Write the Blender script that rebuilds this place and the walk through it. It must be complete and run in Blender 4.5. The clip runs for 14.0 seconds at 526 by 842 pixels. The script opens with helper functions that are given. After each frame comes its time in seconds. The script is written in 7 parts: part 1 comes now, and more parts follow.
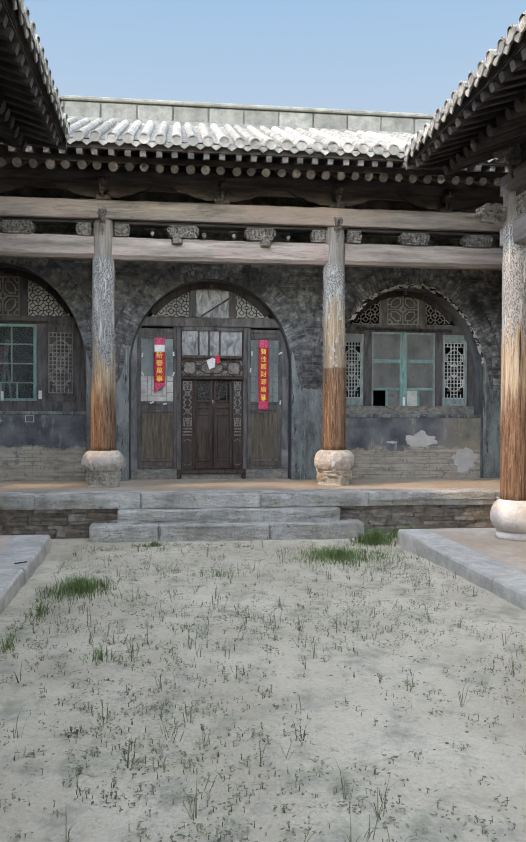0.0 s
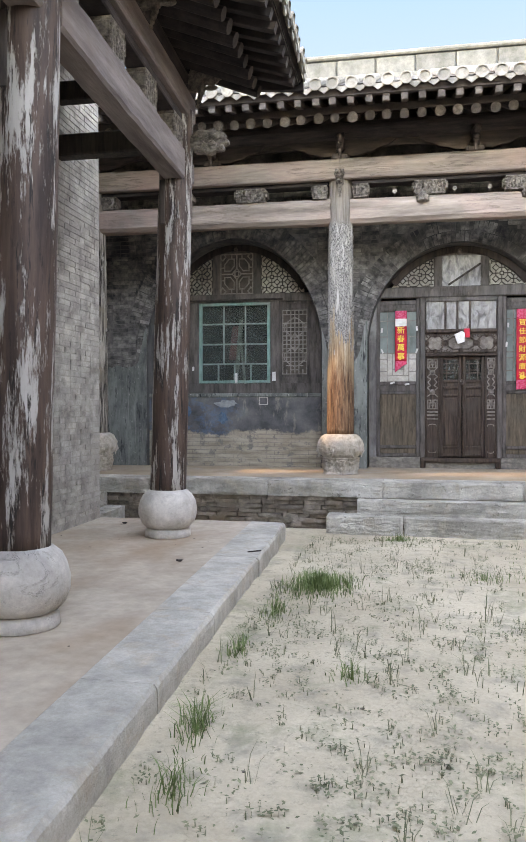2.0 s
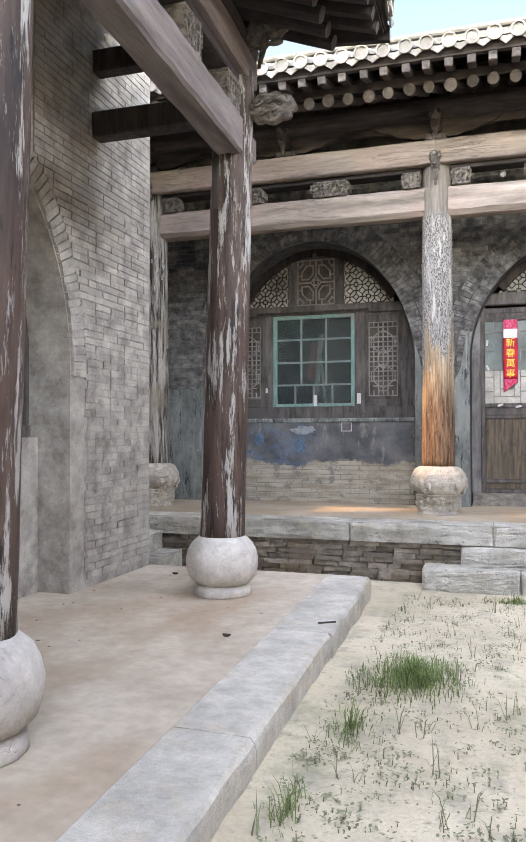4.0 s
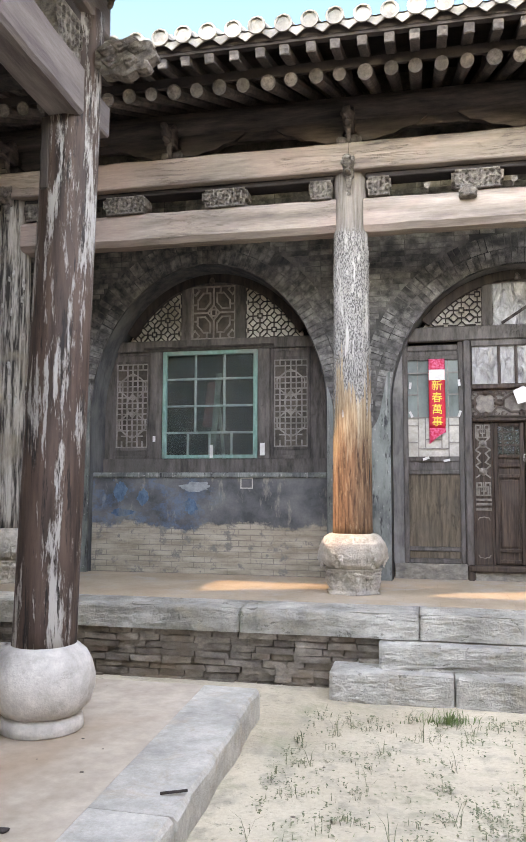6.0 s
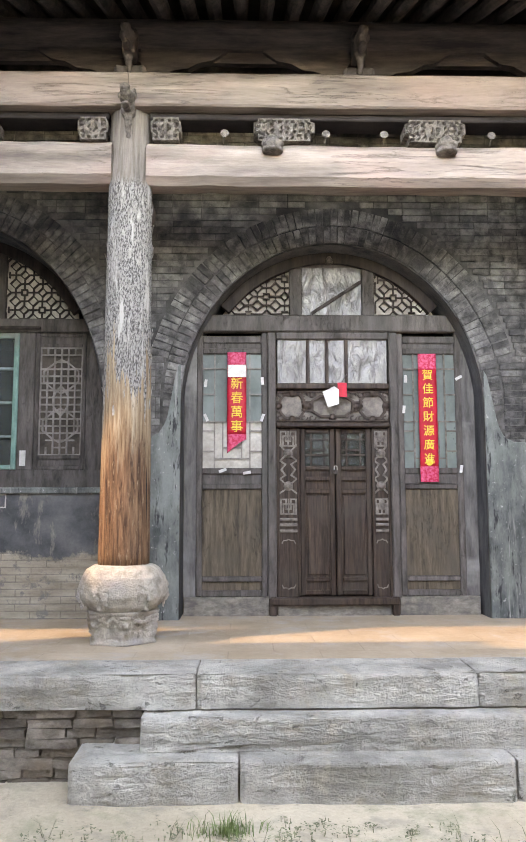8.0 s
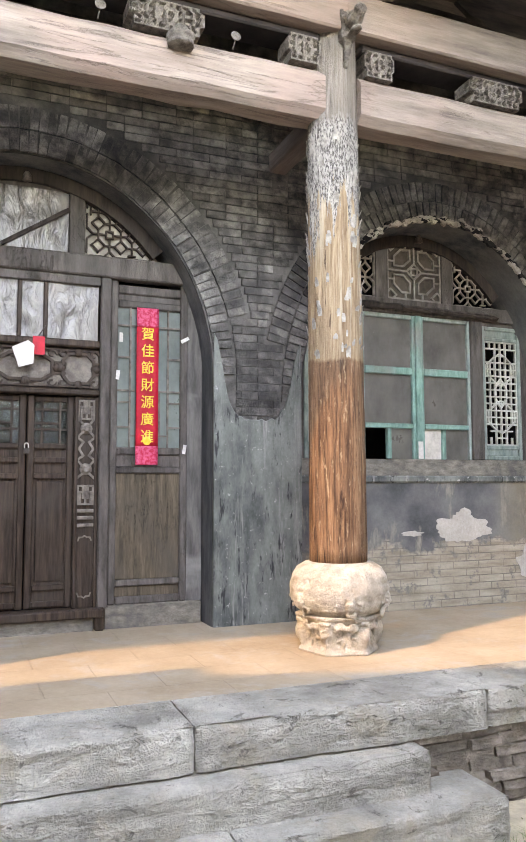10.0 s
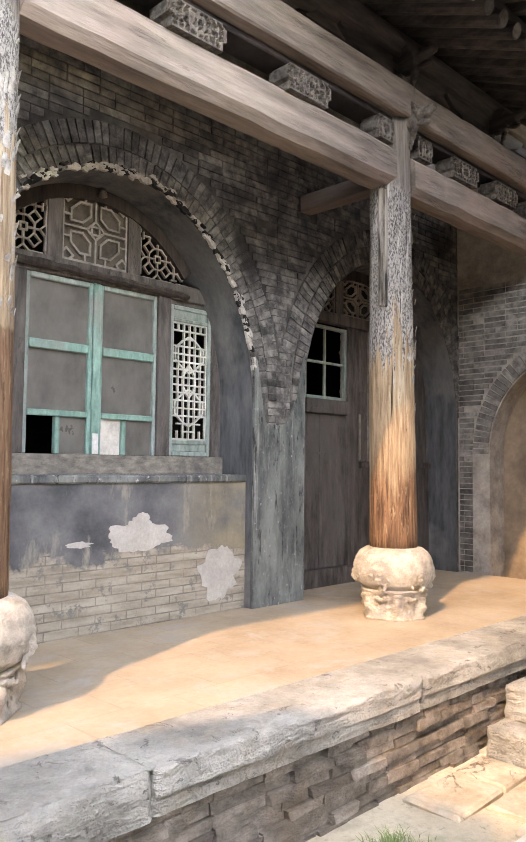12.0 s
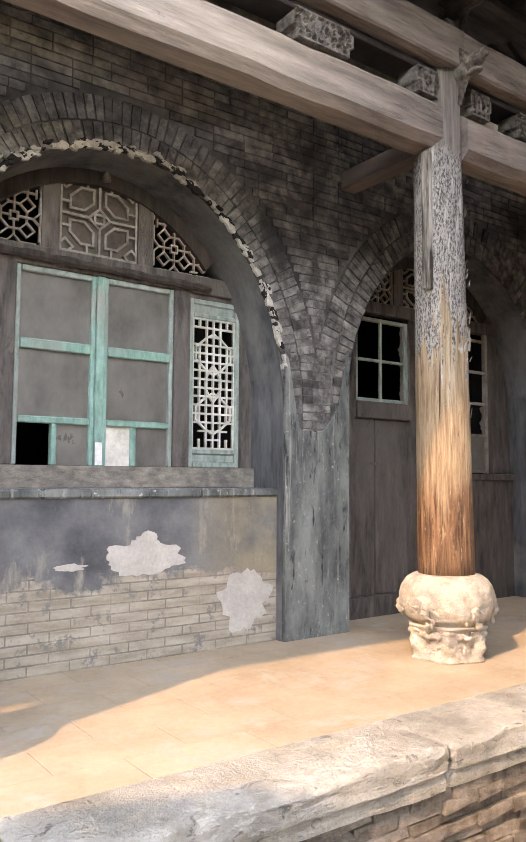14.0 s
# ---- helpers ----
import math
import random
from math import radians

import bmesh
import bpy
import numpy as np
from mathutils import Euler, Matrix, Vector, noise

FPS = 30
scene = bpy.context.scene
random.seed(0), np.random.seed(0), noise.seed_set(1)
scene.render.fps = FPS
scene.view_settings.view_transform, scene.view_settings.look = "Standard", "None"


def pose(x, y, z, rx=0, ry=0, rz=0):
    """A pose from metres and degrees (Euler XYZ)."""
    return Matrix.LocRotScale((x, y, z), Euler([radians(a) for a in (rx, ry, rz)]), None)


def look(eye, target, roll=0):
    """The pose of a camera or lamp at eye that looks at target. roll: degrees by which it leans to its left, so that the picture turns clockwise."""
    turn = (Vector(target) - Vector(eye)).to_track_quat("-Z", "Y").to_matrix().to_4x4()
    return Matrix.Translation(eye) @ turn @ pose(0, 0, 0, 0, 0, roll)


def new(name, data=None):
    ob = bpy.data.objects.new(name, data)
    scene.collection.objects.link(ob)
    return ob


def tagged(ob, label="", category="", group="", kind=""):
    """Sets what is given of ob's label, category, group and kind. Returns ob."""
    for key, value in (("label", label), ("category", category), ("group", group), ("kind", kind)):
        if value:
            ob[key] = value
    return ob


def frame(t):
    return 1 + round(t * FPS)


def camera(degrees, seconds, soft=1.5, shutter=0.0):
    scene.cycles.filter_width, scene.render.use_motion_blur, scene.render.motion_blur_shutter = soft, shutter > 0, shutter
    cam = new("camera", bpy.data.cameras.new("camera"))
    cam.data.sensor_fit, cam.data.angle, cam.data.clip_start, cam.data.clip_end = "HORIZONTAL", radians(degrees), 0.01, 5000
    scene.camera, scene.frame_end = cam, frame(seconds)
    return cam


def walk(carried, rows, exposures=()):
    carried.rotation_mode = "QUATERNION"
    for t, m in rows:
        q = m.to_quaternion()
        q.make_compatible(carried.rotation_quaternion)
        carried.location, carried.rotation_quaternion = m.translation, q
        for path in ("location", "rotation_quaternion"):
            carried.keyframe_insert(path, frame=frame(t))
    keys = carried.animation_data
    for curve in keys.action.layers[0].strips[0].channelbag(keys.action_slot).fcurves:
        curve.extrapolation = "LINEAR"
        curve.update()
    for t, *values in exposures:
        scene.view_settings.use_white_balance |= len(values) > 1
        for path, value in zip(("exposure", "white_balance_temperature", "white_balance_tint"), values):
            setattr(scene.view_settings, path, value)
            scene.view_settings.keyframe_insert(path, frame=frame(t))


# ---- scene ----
cam = camera(38.6, 14.0, 1.15)
PATH = [
    (0, (0.552, 0.208, 1.55), (0.785, 2.195, 1.526), 0.2),
    (0.5, (0.463, 0.4, 1.578), (0.519, 2.399, 1.541), 0.1),
    (1, (0.436, 0.683, 1.522), (0.342, 2.68, 1.484), 0.1),
    (1.5, (0.395, 0.953, 1.396), (0.162, 2.939, 1.358), 0.2),
    (2, (0.344, 1.264, 1.327), (-0.022, 3.23, 1.295), 0.0),
    (2.5, (0.317, 1.58, 1.336), (-0.17, 3.519, 1.316), -0.0),
    (2.7, (0.283, 1.719, 1.31), (-0.241, 3.649, 1.298), 0.2),
    (4.8, (0.182, 3.274, 1.383), (-0.424, 5.178, 1.468), 0.1),
    (5, (0.178, 3.435, 1.398), (-0.402, 5.346, 1.499), 0.1),
    (5.5, (0.169, 3.836, 1.398), (-0.337, 5.766, 1.539), 0.2),
    (6, (0.172, 4.228, 1.414), (-0.244, 6.177, 1.586), 0.2),
    (6.5, (0.192, 4.618, 1.413), (-0.118, 6.583, 1.615), 0.2),
    (7, (0.212, 4.976, 1.399), (0.021, 6.954, 1.624), 0.2),
    (7.2, (0.238, 5.108, 1.381), (0.095, 7.09, 1.612), 0.1),
    (9.3, (0.613, 6.407, 1.475), (1.056, 8.349, 1.661), -0.1),
    (9.5, (0.639, 6.521, 1.483), (1.161, 8.444, 1.662), -0.1),
    (10, (0.736, 6.803, 1.473), (1.484, 8.65, 1.635), -0.1),
    (10.5, (0.877, 7.065, 1.513), (1.859, 8.802, 1.653), -0.1),
    (11, (1.019, 7.293, 1.549), (2.203, 8.9, 1.672), 0.4),
    (11.5, (1.193, 7.451, 1.555), (2.527, 8.937, 1.672), 0.5),
    (12, (1.377, 7.544, 1.591), (2.794, 8.95, 1.71), 0.6),
    (12.5, (1.578, 7.638, 1.599), (3.022, 9.016, 1.727), 0.6),
    (13, (1.815, 7.639, 1.598), (3.23, 9.046, 1.735), 0.5),
    (13.5, (2.099, 7.604, 1.611), (3.424, 9.096, 1.754), 0.5),
    (14, (2.306, 7.652, 1.587), (3.484, 9.262, 1.739), 0.4),
]
walk(cam, [(t, look(eye, target, roll)) for t, eye, target, roll in PATH],
     [(0.0, 3.3, 11300, 18), (1.5, 3.7, 12300, 21), (2.7, 4.08, 13000, 23), (5.0, 4.28, 13200, 24), (7.0, 4.25, 13400, 23), (9.5, 4.13, 13500, 23), (12.0, 4.3, 13900, 25), (14.0, 4.37, 13900, 25)])

# ---- world and sun ----
SUN_WAY = Vector((1.15, 0.415, -1.0)).normalized()
world = bpy.data.worlds.new("sky")
world.use_nodes = True
scene.world = world
wn = world.node_tree.nodes
sky = wn.new("ShaderNodeTexSky")
sky.sky_type, sky.sun_disc = "NISHITA", False
sky.sun_elevation = math.asin(-SUN_WAY.z)
sky.sun_rotation = math.atan2(-SUN_WAY.x, -SUN_WAY.y)
sky.air_density, sky.dust_density, sky.ozone_density, sky.altitude = 1.0, 0.2, 1.0, 1500.0
wn["Background"].inputs["Strength"].default_value = 0.30
world.node_tree.links.new(sky.outputs[0], wn["Background"].inputs["Color"])
sun = new("sun", bpy.data.lights.new("sun", "SUN"))
sun.data.energy, sun.data.angle, sun.data.color = 0.30, radians(0.8), (1.0, 0.90, 0.76)
sun.rotation_mode = "QUATERNION"
sun.rotation_quaternion = SUN_WAY.to_track_quat("-Z", "Y")

# ---- materials ----


class Shade:
    """A node material in world metres."""

    def __init__(self, name, rough=0.85, metal=0.0):
        self.m = bpy.data.materials.new(name)
        self.m.use_nodes = True
        self.t = self.m.node_tree
        self.b = self.t.nodes["Principled BSDF"]
        self.b.inputs["Roughness"].default_value = rough
        self.b.inputs["Metallic"].default_value = metal
        self.b.inputs["Specular IOR Level"].default_value = 0.25
        self.pos = self.t.nodes.new("ShaderNodeNewGeometry").outputs["Position"]

    def link(self, a, b):
        self.t.links.new(a, b)

    def noise(self, scale, detail=5.0, rough=0.6, stretch=(1, 1, 1), warp=0.0):
        mp = self.t.nodes.new("ShaderNodeMapping")
        mp.inputs["Scale"].default_value = stretch
        self.link(self.pos, mp.inputs["Vector"])
        n = self.t.nodes.new("ShaderNodeTexNoise")
        n.inputs["Scale"].default_value, n.inputs["Detail"].default_value = scale, detail
        n.inputs["Roughness"].default_value, n.inputs["Distortion"].default_value = rough, warp
        self.link(mp.outputs[0], n.inputs["Vector"])
        return n.outputs["Fac"]

    def ramp(self, fac, lo, hi):
        r = self.t.nodes.new("ShaderNodeMapRange")
        r.inputs["From Min"].default_value, r.inputs["From Max"].default_value = lo, hi
        self.link(fac, r.inputs["Value"])
        return r.outputs["Result"]

    def mix(self, fac, a, b):
        n = self.t.nodes.new("ShaderNodeMix")
        n.data_type = "RGBA"
        ins = [n.inputs[0], n.inputs[6], n.inputs[7]]
        for s, v in zip(ins, (fac, a, b)):
            if isinstance(v, tuple):
                s.default_value = (*v, 1.0)
            elif isinstance(v, (int, float)):
                s.default_value = v
            else:
                self.link(v, s)
        return n.outputs[2]

    def math(self, op, a, b=0.0):
        n = self.t.nodes.new("ShaderNodeMath")
        n.operation = op
        for s, v in zip(n.inputs, (a, b)):
            if isinstance(v, (int, float)):
                s.default_value = v
            else:
                self.link(v, s)
        return n.outputs[0]

    def axis(self, k):
        n = self.t.nodes.new("ShaderNodeSeparateXYZ")
        self.link(self.pos, n.inputs[0])
        return n.outputs[k]

    def rand(self):
        return self.t.nodes.new("ShaderNodeObjectInfo").outputs["Random"]

    def island(self):
        return self.t.nodes.new("ShaderNodeNewGeometry").outputs["Random Per Island"]

    def tone(self, colour, fac, lo, hi):
        """Multiply a colour by lo to hi along fac."""
        h = self.t.nodes.new("ShaderNodeHueSaturation")
        v = self.t.nodes.new("ShaderNodeMapRange")
        v.inputs["To Min"].default_value, v.inputs["To Max"].default_value = lo, hi
        self.link(fac, v.inputs["Value"])
        self.link(v.outputs[0], h.inputs["Value"])
        if isinstance(colour, tuple):
            h.inputs["Color"].default_value = (*colour, 1)
        else:
            self.link(colour, h.inputs["Color"])
        return h.outputs[0]

    def done(self, colour, bump=None, strength=0.4, depth=0.01):
        if isinstance(colour, tuple):
            self.b.inputs["Base Color"].default_value = (*colour, 1)
        else:
            self.link(colour, self.b.inputs["Base Color"])
        if bump is not None:
            n = self.t.nodes.new("ShaderNodeBump")
            n.inputs["Strength"].default_value, n.inputs["Distance"].default_value = strength, depth
            self.link(bump, n.inputs["Height"])
            self.link(n.outputs[0], self.b.inputs["Normal"])
        return self.m


def plain(name, dark, light, scale=6.0, rough=0.85, stretch=(1, 1, 1), bump=0.4, depth=0.01, stain=None, vary=0.0, spread=(0.35, 0.65), cracks=0.0):
    s = Shade(name, rough)
    n = s.noise(scale, 6, 0.65, stretch)
    c = s.mix(s.ramp(n, *spread), dark, light)
    if stain:
        c = s.mix(s.ramp(s.noise(scale * 0.23, 4, 0.6, warp=0.6), 0.5, 0.68), c, stain)
    fine = s.noise(scale * 7, 4, 0.7, stretch)
    c = s.tone(c, fine, 0.72, 1.28)
    if cracks:
        line = s.noise(scale * 0.9, 7, 0.62, (stretch[0], stretch[1], stretch[2] * 1.6), 0.8)
        gap = s.ramp(s.math("ABSOLUTE", s.math("SUBTRACT", line, 0.5)), 0.018, 0.004)
        gap = s.math("MULTIPLY", gap, s.ramp(s.noise(scale * 0.4, 4, 0.6), 0.46, 0.56))
        c = s.mix(s.math("MULTIPLY", gap, cracks), c, tuple(0.22 * v for v in dark))
        n = s.math("SUBTRACT", n, s.math("MULTIPLY", gap, 0.6))
    if vary:
        c = s.tone(c, s.rand(), 1 - vary, 1 + vary)
    return s.done(c, s.math("ADD", n, s.math("MULTIPLY", fine, 0.5)), bump, depth)


def stone(name, dark, light, stain, vary, pits, depth):
    """Rough-dressed old stone: mottled, pitted, faintly layered."""
    s = Shade(name, 0.9)
    big = s.noise(2.4, 5, 0.6, warp=0.4)
    mid = s.noise(11, 6, 0.7)
    layer = s.noise(5, 6, 0.7, (0.8, 0.8, 3.0), 0.5)
    c = s.mix(s.ramp(big, 0.36, 0.64), dark, light)
    c = s.mix(s.ramp(s.noise(4.1, 6, 0.7, warp=0.7), 0.52, 0.66), c, stain)
    c = s.tone(c, mid, 0.55, 1.45)
    c = s.tone(c, layer, 0.95, 1.05)
    hole = s.ramp(s.noise(12, 7, 0.75, (0.8, 0.8, 1.6), 0.7), 0.59, 0.63)
    c = s.mix(s.math("MULTIPLY", hole, pits), c, tuple(0.35 * v for v in dark))
    fine = s.noise(70, 4, 0.75)
    c = s.tone(s.tone(c, fine, 0.75, 1.25), s.rand(), 1 - vary, 1 + vary)
    h = s.math("ADD", s.math("ADD", layer, mid), s.math("SUBTRACT", s.math("MULTIPLY", fine, 0.5), s.math("MULTIPLY", hole, pits)))
    return s.done(c, h, 1.0, depth)


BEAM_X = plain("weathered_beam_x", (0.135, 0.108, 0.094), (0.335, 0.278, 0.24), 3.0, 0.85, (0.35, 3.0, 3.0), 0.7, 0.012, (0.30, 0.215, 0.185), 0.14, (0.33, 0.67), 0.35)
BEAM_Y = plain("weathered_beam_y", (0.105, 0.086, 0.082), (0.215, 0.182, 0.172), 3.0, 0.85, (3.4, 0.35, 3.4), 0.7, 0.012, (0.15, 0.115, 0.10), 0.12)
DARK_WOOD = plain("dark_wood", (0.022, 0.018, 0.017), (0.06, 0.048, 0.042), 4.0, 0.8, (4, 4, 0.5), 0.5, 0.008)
# colour lowered to stand in for shade on the undersides of the eaves
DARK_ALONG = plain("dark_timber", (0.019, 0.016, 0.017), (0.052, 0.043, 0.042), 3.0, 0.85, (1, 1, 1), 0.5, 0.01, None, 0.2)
# paler than the rafters, so that the ends look lit; the light is in the colour
RAFTER_END = plain("lit_rafter_end", (0.05, 0.042, 0.038), (0.14, 0.122, 0.11), 25.0, 0.9, bump=0.6, vary=0.45)
# dark blue-grey, darker than the pier plaster, streaked upright
REVEAL = plain("dark_reveal", (0.034, 0.038, 0.043), (0.115, 0.122, 0.126), 5.0, 0.75, (1.5, 1.5, 0.35), 0.6, 0.01, (0.15, 0.15, 0.145))
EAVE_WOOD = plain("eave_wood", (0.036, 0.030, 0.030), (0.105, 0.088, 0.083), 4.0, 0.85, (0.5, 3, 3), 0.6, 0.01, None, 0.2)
BRICK_END = plain("end_wall_brick", (0.10, 0.095, 0.089), (0.26, 0.245, 0.226), 9.0, 0.92, (1, 1, 1), 1.0, 0.014, (0.06, 0.058, 0.057), 0.35, (0.38, 0.62))
# rafter bodies coloured dark, standing in for shade on their undersides
RAFTER = plain("shaded_rafter_wood", (0.038, 0.033, 0.032), (0.098, 0.084, 0.080), 6.0, 0.85, (3, 0.6, 3), 0.5, 0.01, None, 0.3)
JOINERY = plain("joinery_wood", (0.050, 0.044, 0.041), (0.142, 0.124, 0.113), 5.0, 0.8, (3, 3, 0.6), 0.8, 0.008, (0.10, 0.092, 0.085), 0.12, (0.35, 0.65), 0.3)
DOOR_WOOD = plain("door_wood", (0.019, 0.012, 0.009), (0.072, 0.047, 0.035), 7.0, 0.55, (5, 5, 0.4), 0.8, 0.006, (0.055, 0.043, 0.036), 0.12, (0.38, 0.62))
PANEL_WOOD = plain("panel_wood", (0.055, 0.042, 0.031), (0.155, 0.121, 0.086), 7.0, 0.8, (5, 5, 0.5), 0.8, 0.006, (0.088, 0.073, 0.058), 0.0, (0.35, 0.65), 0.6)
LATTICE_WOOD = plain("lattice_wood", (0.16, 0.145, 0.13), (0.31, 0.28, 0.255), 9.0, 0.85, bump=0.3)
CARVED_DOOR = plain("dusty_carved_wood", (0.10, 0.086, 0.076), (0.26, 0.225, 0.195), 16.0, 0.85, bump=0.5)
LATTICE_PALE = plain("pale_lattice_wood", (0.26, 0.28, 0.25), (0.46, 0.47, 0.42), 9.0, 0.8, bump=0.3)
CARVED = plain("carved_grey_wood", (0.065, 0.056, 0.050), (0.225, 0.20, 0.178), 22.0, 0.9, bump=0.9, depth=0.015)
TEAL = plain("teal_paint", (0.085, 0.195, 0.165), (0.185, 0.345, 0.295), 7.0, 0.55, (3, 3, 1), 0.4, 0.004, (0.20, 0.22, 0.20))
PALE_TEAL = plain("grey_green_paint", (0.13, 0.185, 0.165), (0.27, 0.325, 0.295), 8.0, 0.6, (3, 3, 1), 0.4, 0.004, (0.22, 0.225, 0.21))
STONE_BALL = plain("pale_stone", (0.40, 0.368, 0.325), (0.60, 0.56, 0.50), 5.0, 0.85, bump=0.7, depth=0.01, stain=(0.33, 0.305, 0.275), cracks=0.15)
STONE_CARVED = plain("carved_stone", (0.34, 0.30, 0.245), (0.60, 0.54, 0.45), 14.0, 0.9, bump=1.0, depth=0.03, stain=(0.36, 0.33, 0.30))
TILE = plain("grey_roof_tile", (0.10, 0.094, 0.083), (0.25, 0.237, 0.21), 7.0, 0.9, bump=0.8, depth=0.012, stain=(0.15, 0.145, 0.13), vary=0.2)
RIDGE = plain("ridge_brick", (0.062, 0.066, 0.064), (0.118, 0.122, 0.118), 6.0, 0.9, bump=0.5, vary=0.16)
PAPER = plain("window_paper", (0.38, 0.347, 0.305), (0.60, 0.565, 0.505), 7.0, 0.9, bump=0.3, stain=(0.30, 0.265, 0.225))
BACKING = plain("brown_backing", (0.055, 0.046, 0.04), (0.12, 0.10, 0.085), 6.0, 0.9)
# near-black, mostly standing in for the darkness of rooms behind openings
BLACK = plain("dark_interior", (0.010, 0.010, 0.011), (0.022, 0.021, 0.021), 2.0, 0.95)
WHITE = plain("white_paper", (0.50, 0.48, 0.45), (0.68, 0.66, 0.63), 12.0, 0.8, bump=0.4)
RED = plain("red_paper", (0.42, 0.008, 0.022), (0.62, 0.016, 0.04), 9.0, 0.5, bump=0.2)
PINK = plain("pink_paper", (0.50, 0.012, 0.05), (0.66, 0.10, 0.19), 40.0, 0.5, bump=0.2, spread=(0.42, 0.58))
GOLD = plain("gold_ink", (0.70, 0.42, 0.04), (0.85, 0.60, 0.12), 30.0, 0.45, bump=0.1)
IRON = plain("old_iron", (0.05, 0.045, 0.042), (0.13, 0.11, 0.10), 30.0, 0.6)
KERB = stone("kerb_stone", (0.325, 0.307, 0.262), (0.59, 0.562, 0.485), (0.47, 0.42, 0.335), 0.08, 0.6, 0.05)
KERB_WEST = stone("pale_kerb_stone", (0.34, 0.318, 0.275), (0.49, 0.46, 0.395), (0.42, 0.36, 0.285), 0.08, 0.05, 0.012)
COURSE = plain("weathered_course", (0.11, 0.092, 0.075), (0.30, 0.255, 0.21), 9.0, 0.95, (1, 1, 1.5), 1.0, 0.03, (0.20, 0.15, 0.11), 0.3)
BRICK = plain("grey_brick", (0.058, 0.056, 0.054), (0.215, 0.204, 0.190), 11.0, 0.92, (1, 1, 1), 1.0, 0.012, (0.038, 0.037, 0.038), 0.34, (0.38, 0.62))
BRICK_WING = plain("pale_grey_brick", (0.235, 0.215, 0.19), (0.47, 0.432, 0.382), 6.0, 0.92, (1, 1, 1), 1.0, 0.022, (0.40, 0.367, 0.325), 0.13, (0.36, 0.64))
MORTAR = plain("old_mortar", (0.045, 0.043, 0.041), (0.16, 0.152, 0.142), 5.0, 0.95, bump=0.6, stain=(0.03, 0.03, 0.03))
MORTAR_WING = plain("pale_mortar", (0.22, 0.20, 0.178), (0.42, 0.385, 0.34), 6.0, 0.95, bump=0.8)

WEST_FLOOR = plain("dusty_floor", (0.37, 0.295, 0.225), (0.51, 0.43, 0.345), 1.8, 0.9, (1, 1, 1), 0.4, 0.006, (0.36, 0.255, 0.18))
GRASS = plain("grass_blade", (0.072, 0.118, 0.042), (0.18, 0.25, 0.09), 9.0, 0.7)
WEED = plain("dry_weed", (0.095, 0.11, 0.062), (0.235, 0.24, 0.145), 7.0, 0.8)
FLAG = plain("sandy_flagstone", (0.33, 0.26, 0.18), (0.52, 0.43, 0.32), 5.0, 0.9, bump=0.9, depth=0.02, stain=(0.38, 0.33, 0.26), vary=0.12, cracks=0.5)
PAINT_FLAKE = plain("curled_paint", (0.16, 0.15, 0.135), (0.46, 0.43, 0.385), 14.0, 0.85, bump=0.4)
SILL = plain("worn_sill", (0.13, 0.115, 0.10), (0.27, 0.24, 0.20), 12.0, 0.9, (1, 1, 2), 0.8, 0.012, (0.10, 0.095, 0.09))


def paved(name, dark, light, stain, w, h):
    """Old floor of large bricks, nearly worn smooth."""
    s = Shade(name, 0.9)
    n = s.noise(1.7, 6, 0.65)
    c = s.mix(s.ramp(n, 0.35, 0.65), dark, light)
    c = s.mix(s.ramp(s.noise(3.1, 6, 0.7, warp=0.5), 0.52, 0.66), c, stain)
    k = s.t.nodes.new("ShaderNodeTexBrick")
    s.link(s.pos, k.inputs["Vector"])
    k.inputs["Scale"].default_value, k.inputs["Brick Width"].default_value, k.inputs["Row Height"].default_value = 1.0, w, h
    k.inputs["Mortar Size"].default_value, k.inputs["Mortar Smooth"].default_value, k.inputs["Bias"].default_value = 0.006, 0.8, -0.2
    k.inputs["Color1"].default_value, k.inputs["Color2"].default_value = (0.35, 0.35, 0.35, 1), (0.65, 0.65, 0.65, 1)
    bw = s.t.nodes.new("ShaderNodeRGBToBW")
    s.link(k.outputs["Color"], bw.inputs[0])
    c = s.tone(c, bw.outputs[0], 0.92, 1.08)
    c = s.mix(s.math("MULTIPLY", k.outputs["Fac"], s.ramp(s.noise(2.3, 4, 0.6), 0.60, 0.95)), c, tuple(0.75 * v for v in dark))
    fine = s.noise(38, 5, 0.7)
    return s.done(s.tone(c, fine, 0.82, 1.16), s.math("SUBTRACT", s.math("ADD", n, s.math("MULTIPLY", fine, 0.4)), s.math("MULTIPLY", k.outputs["Fac"], 0.5)), 0.5, 0.008)


FLOOR = paved("worn_floor", (0.30, 0.225, 0.155), (0.40, 0.315, 0.23), (0.35, 0.30, 0.245), 0.56, 0.28)


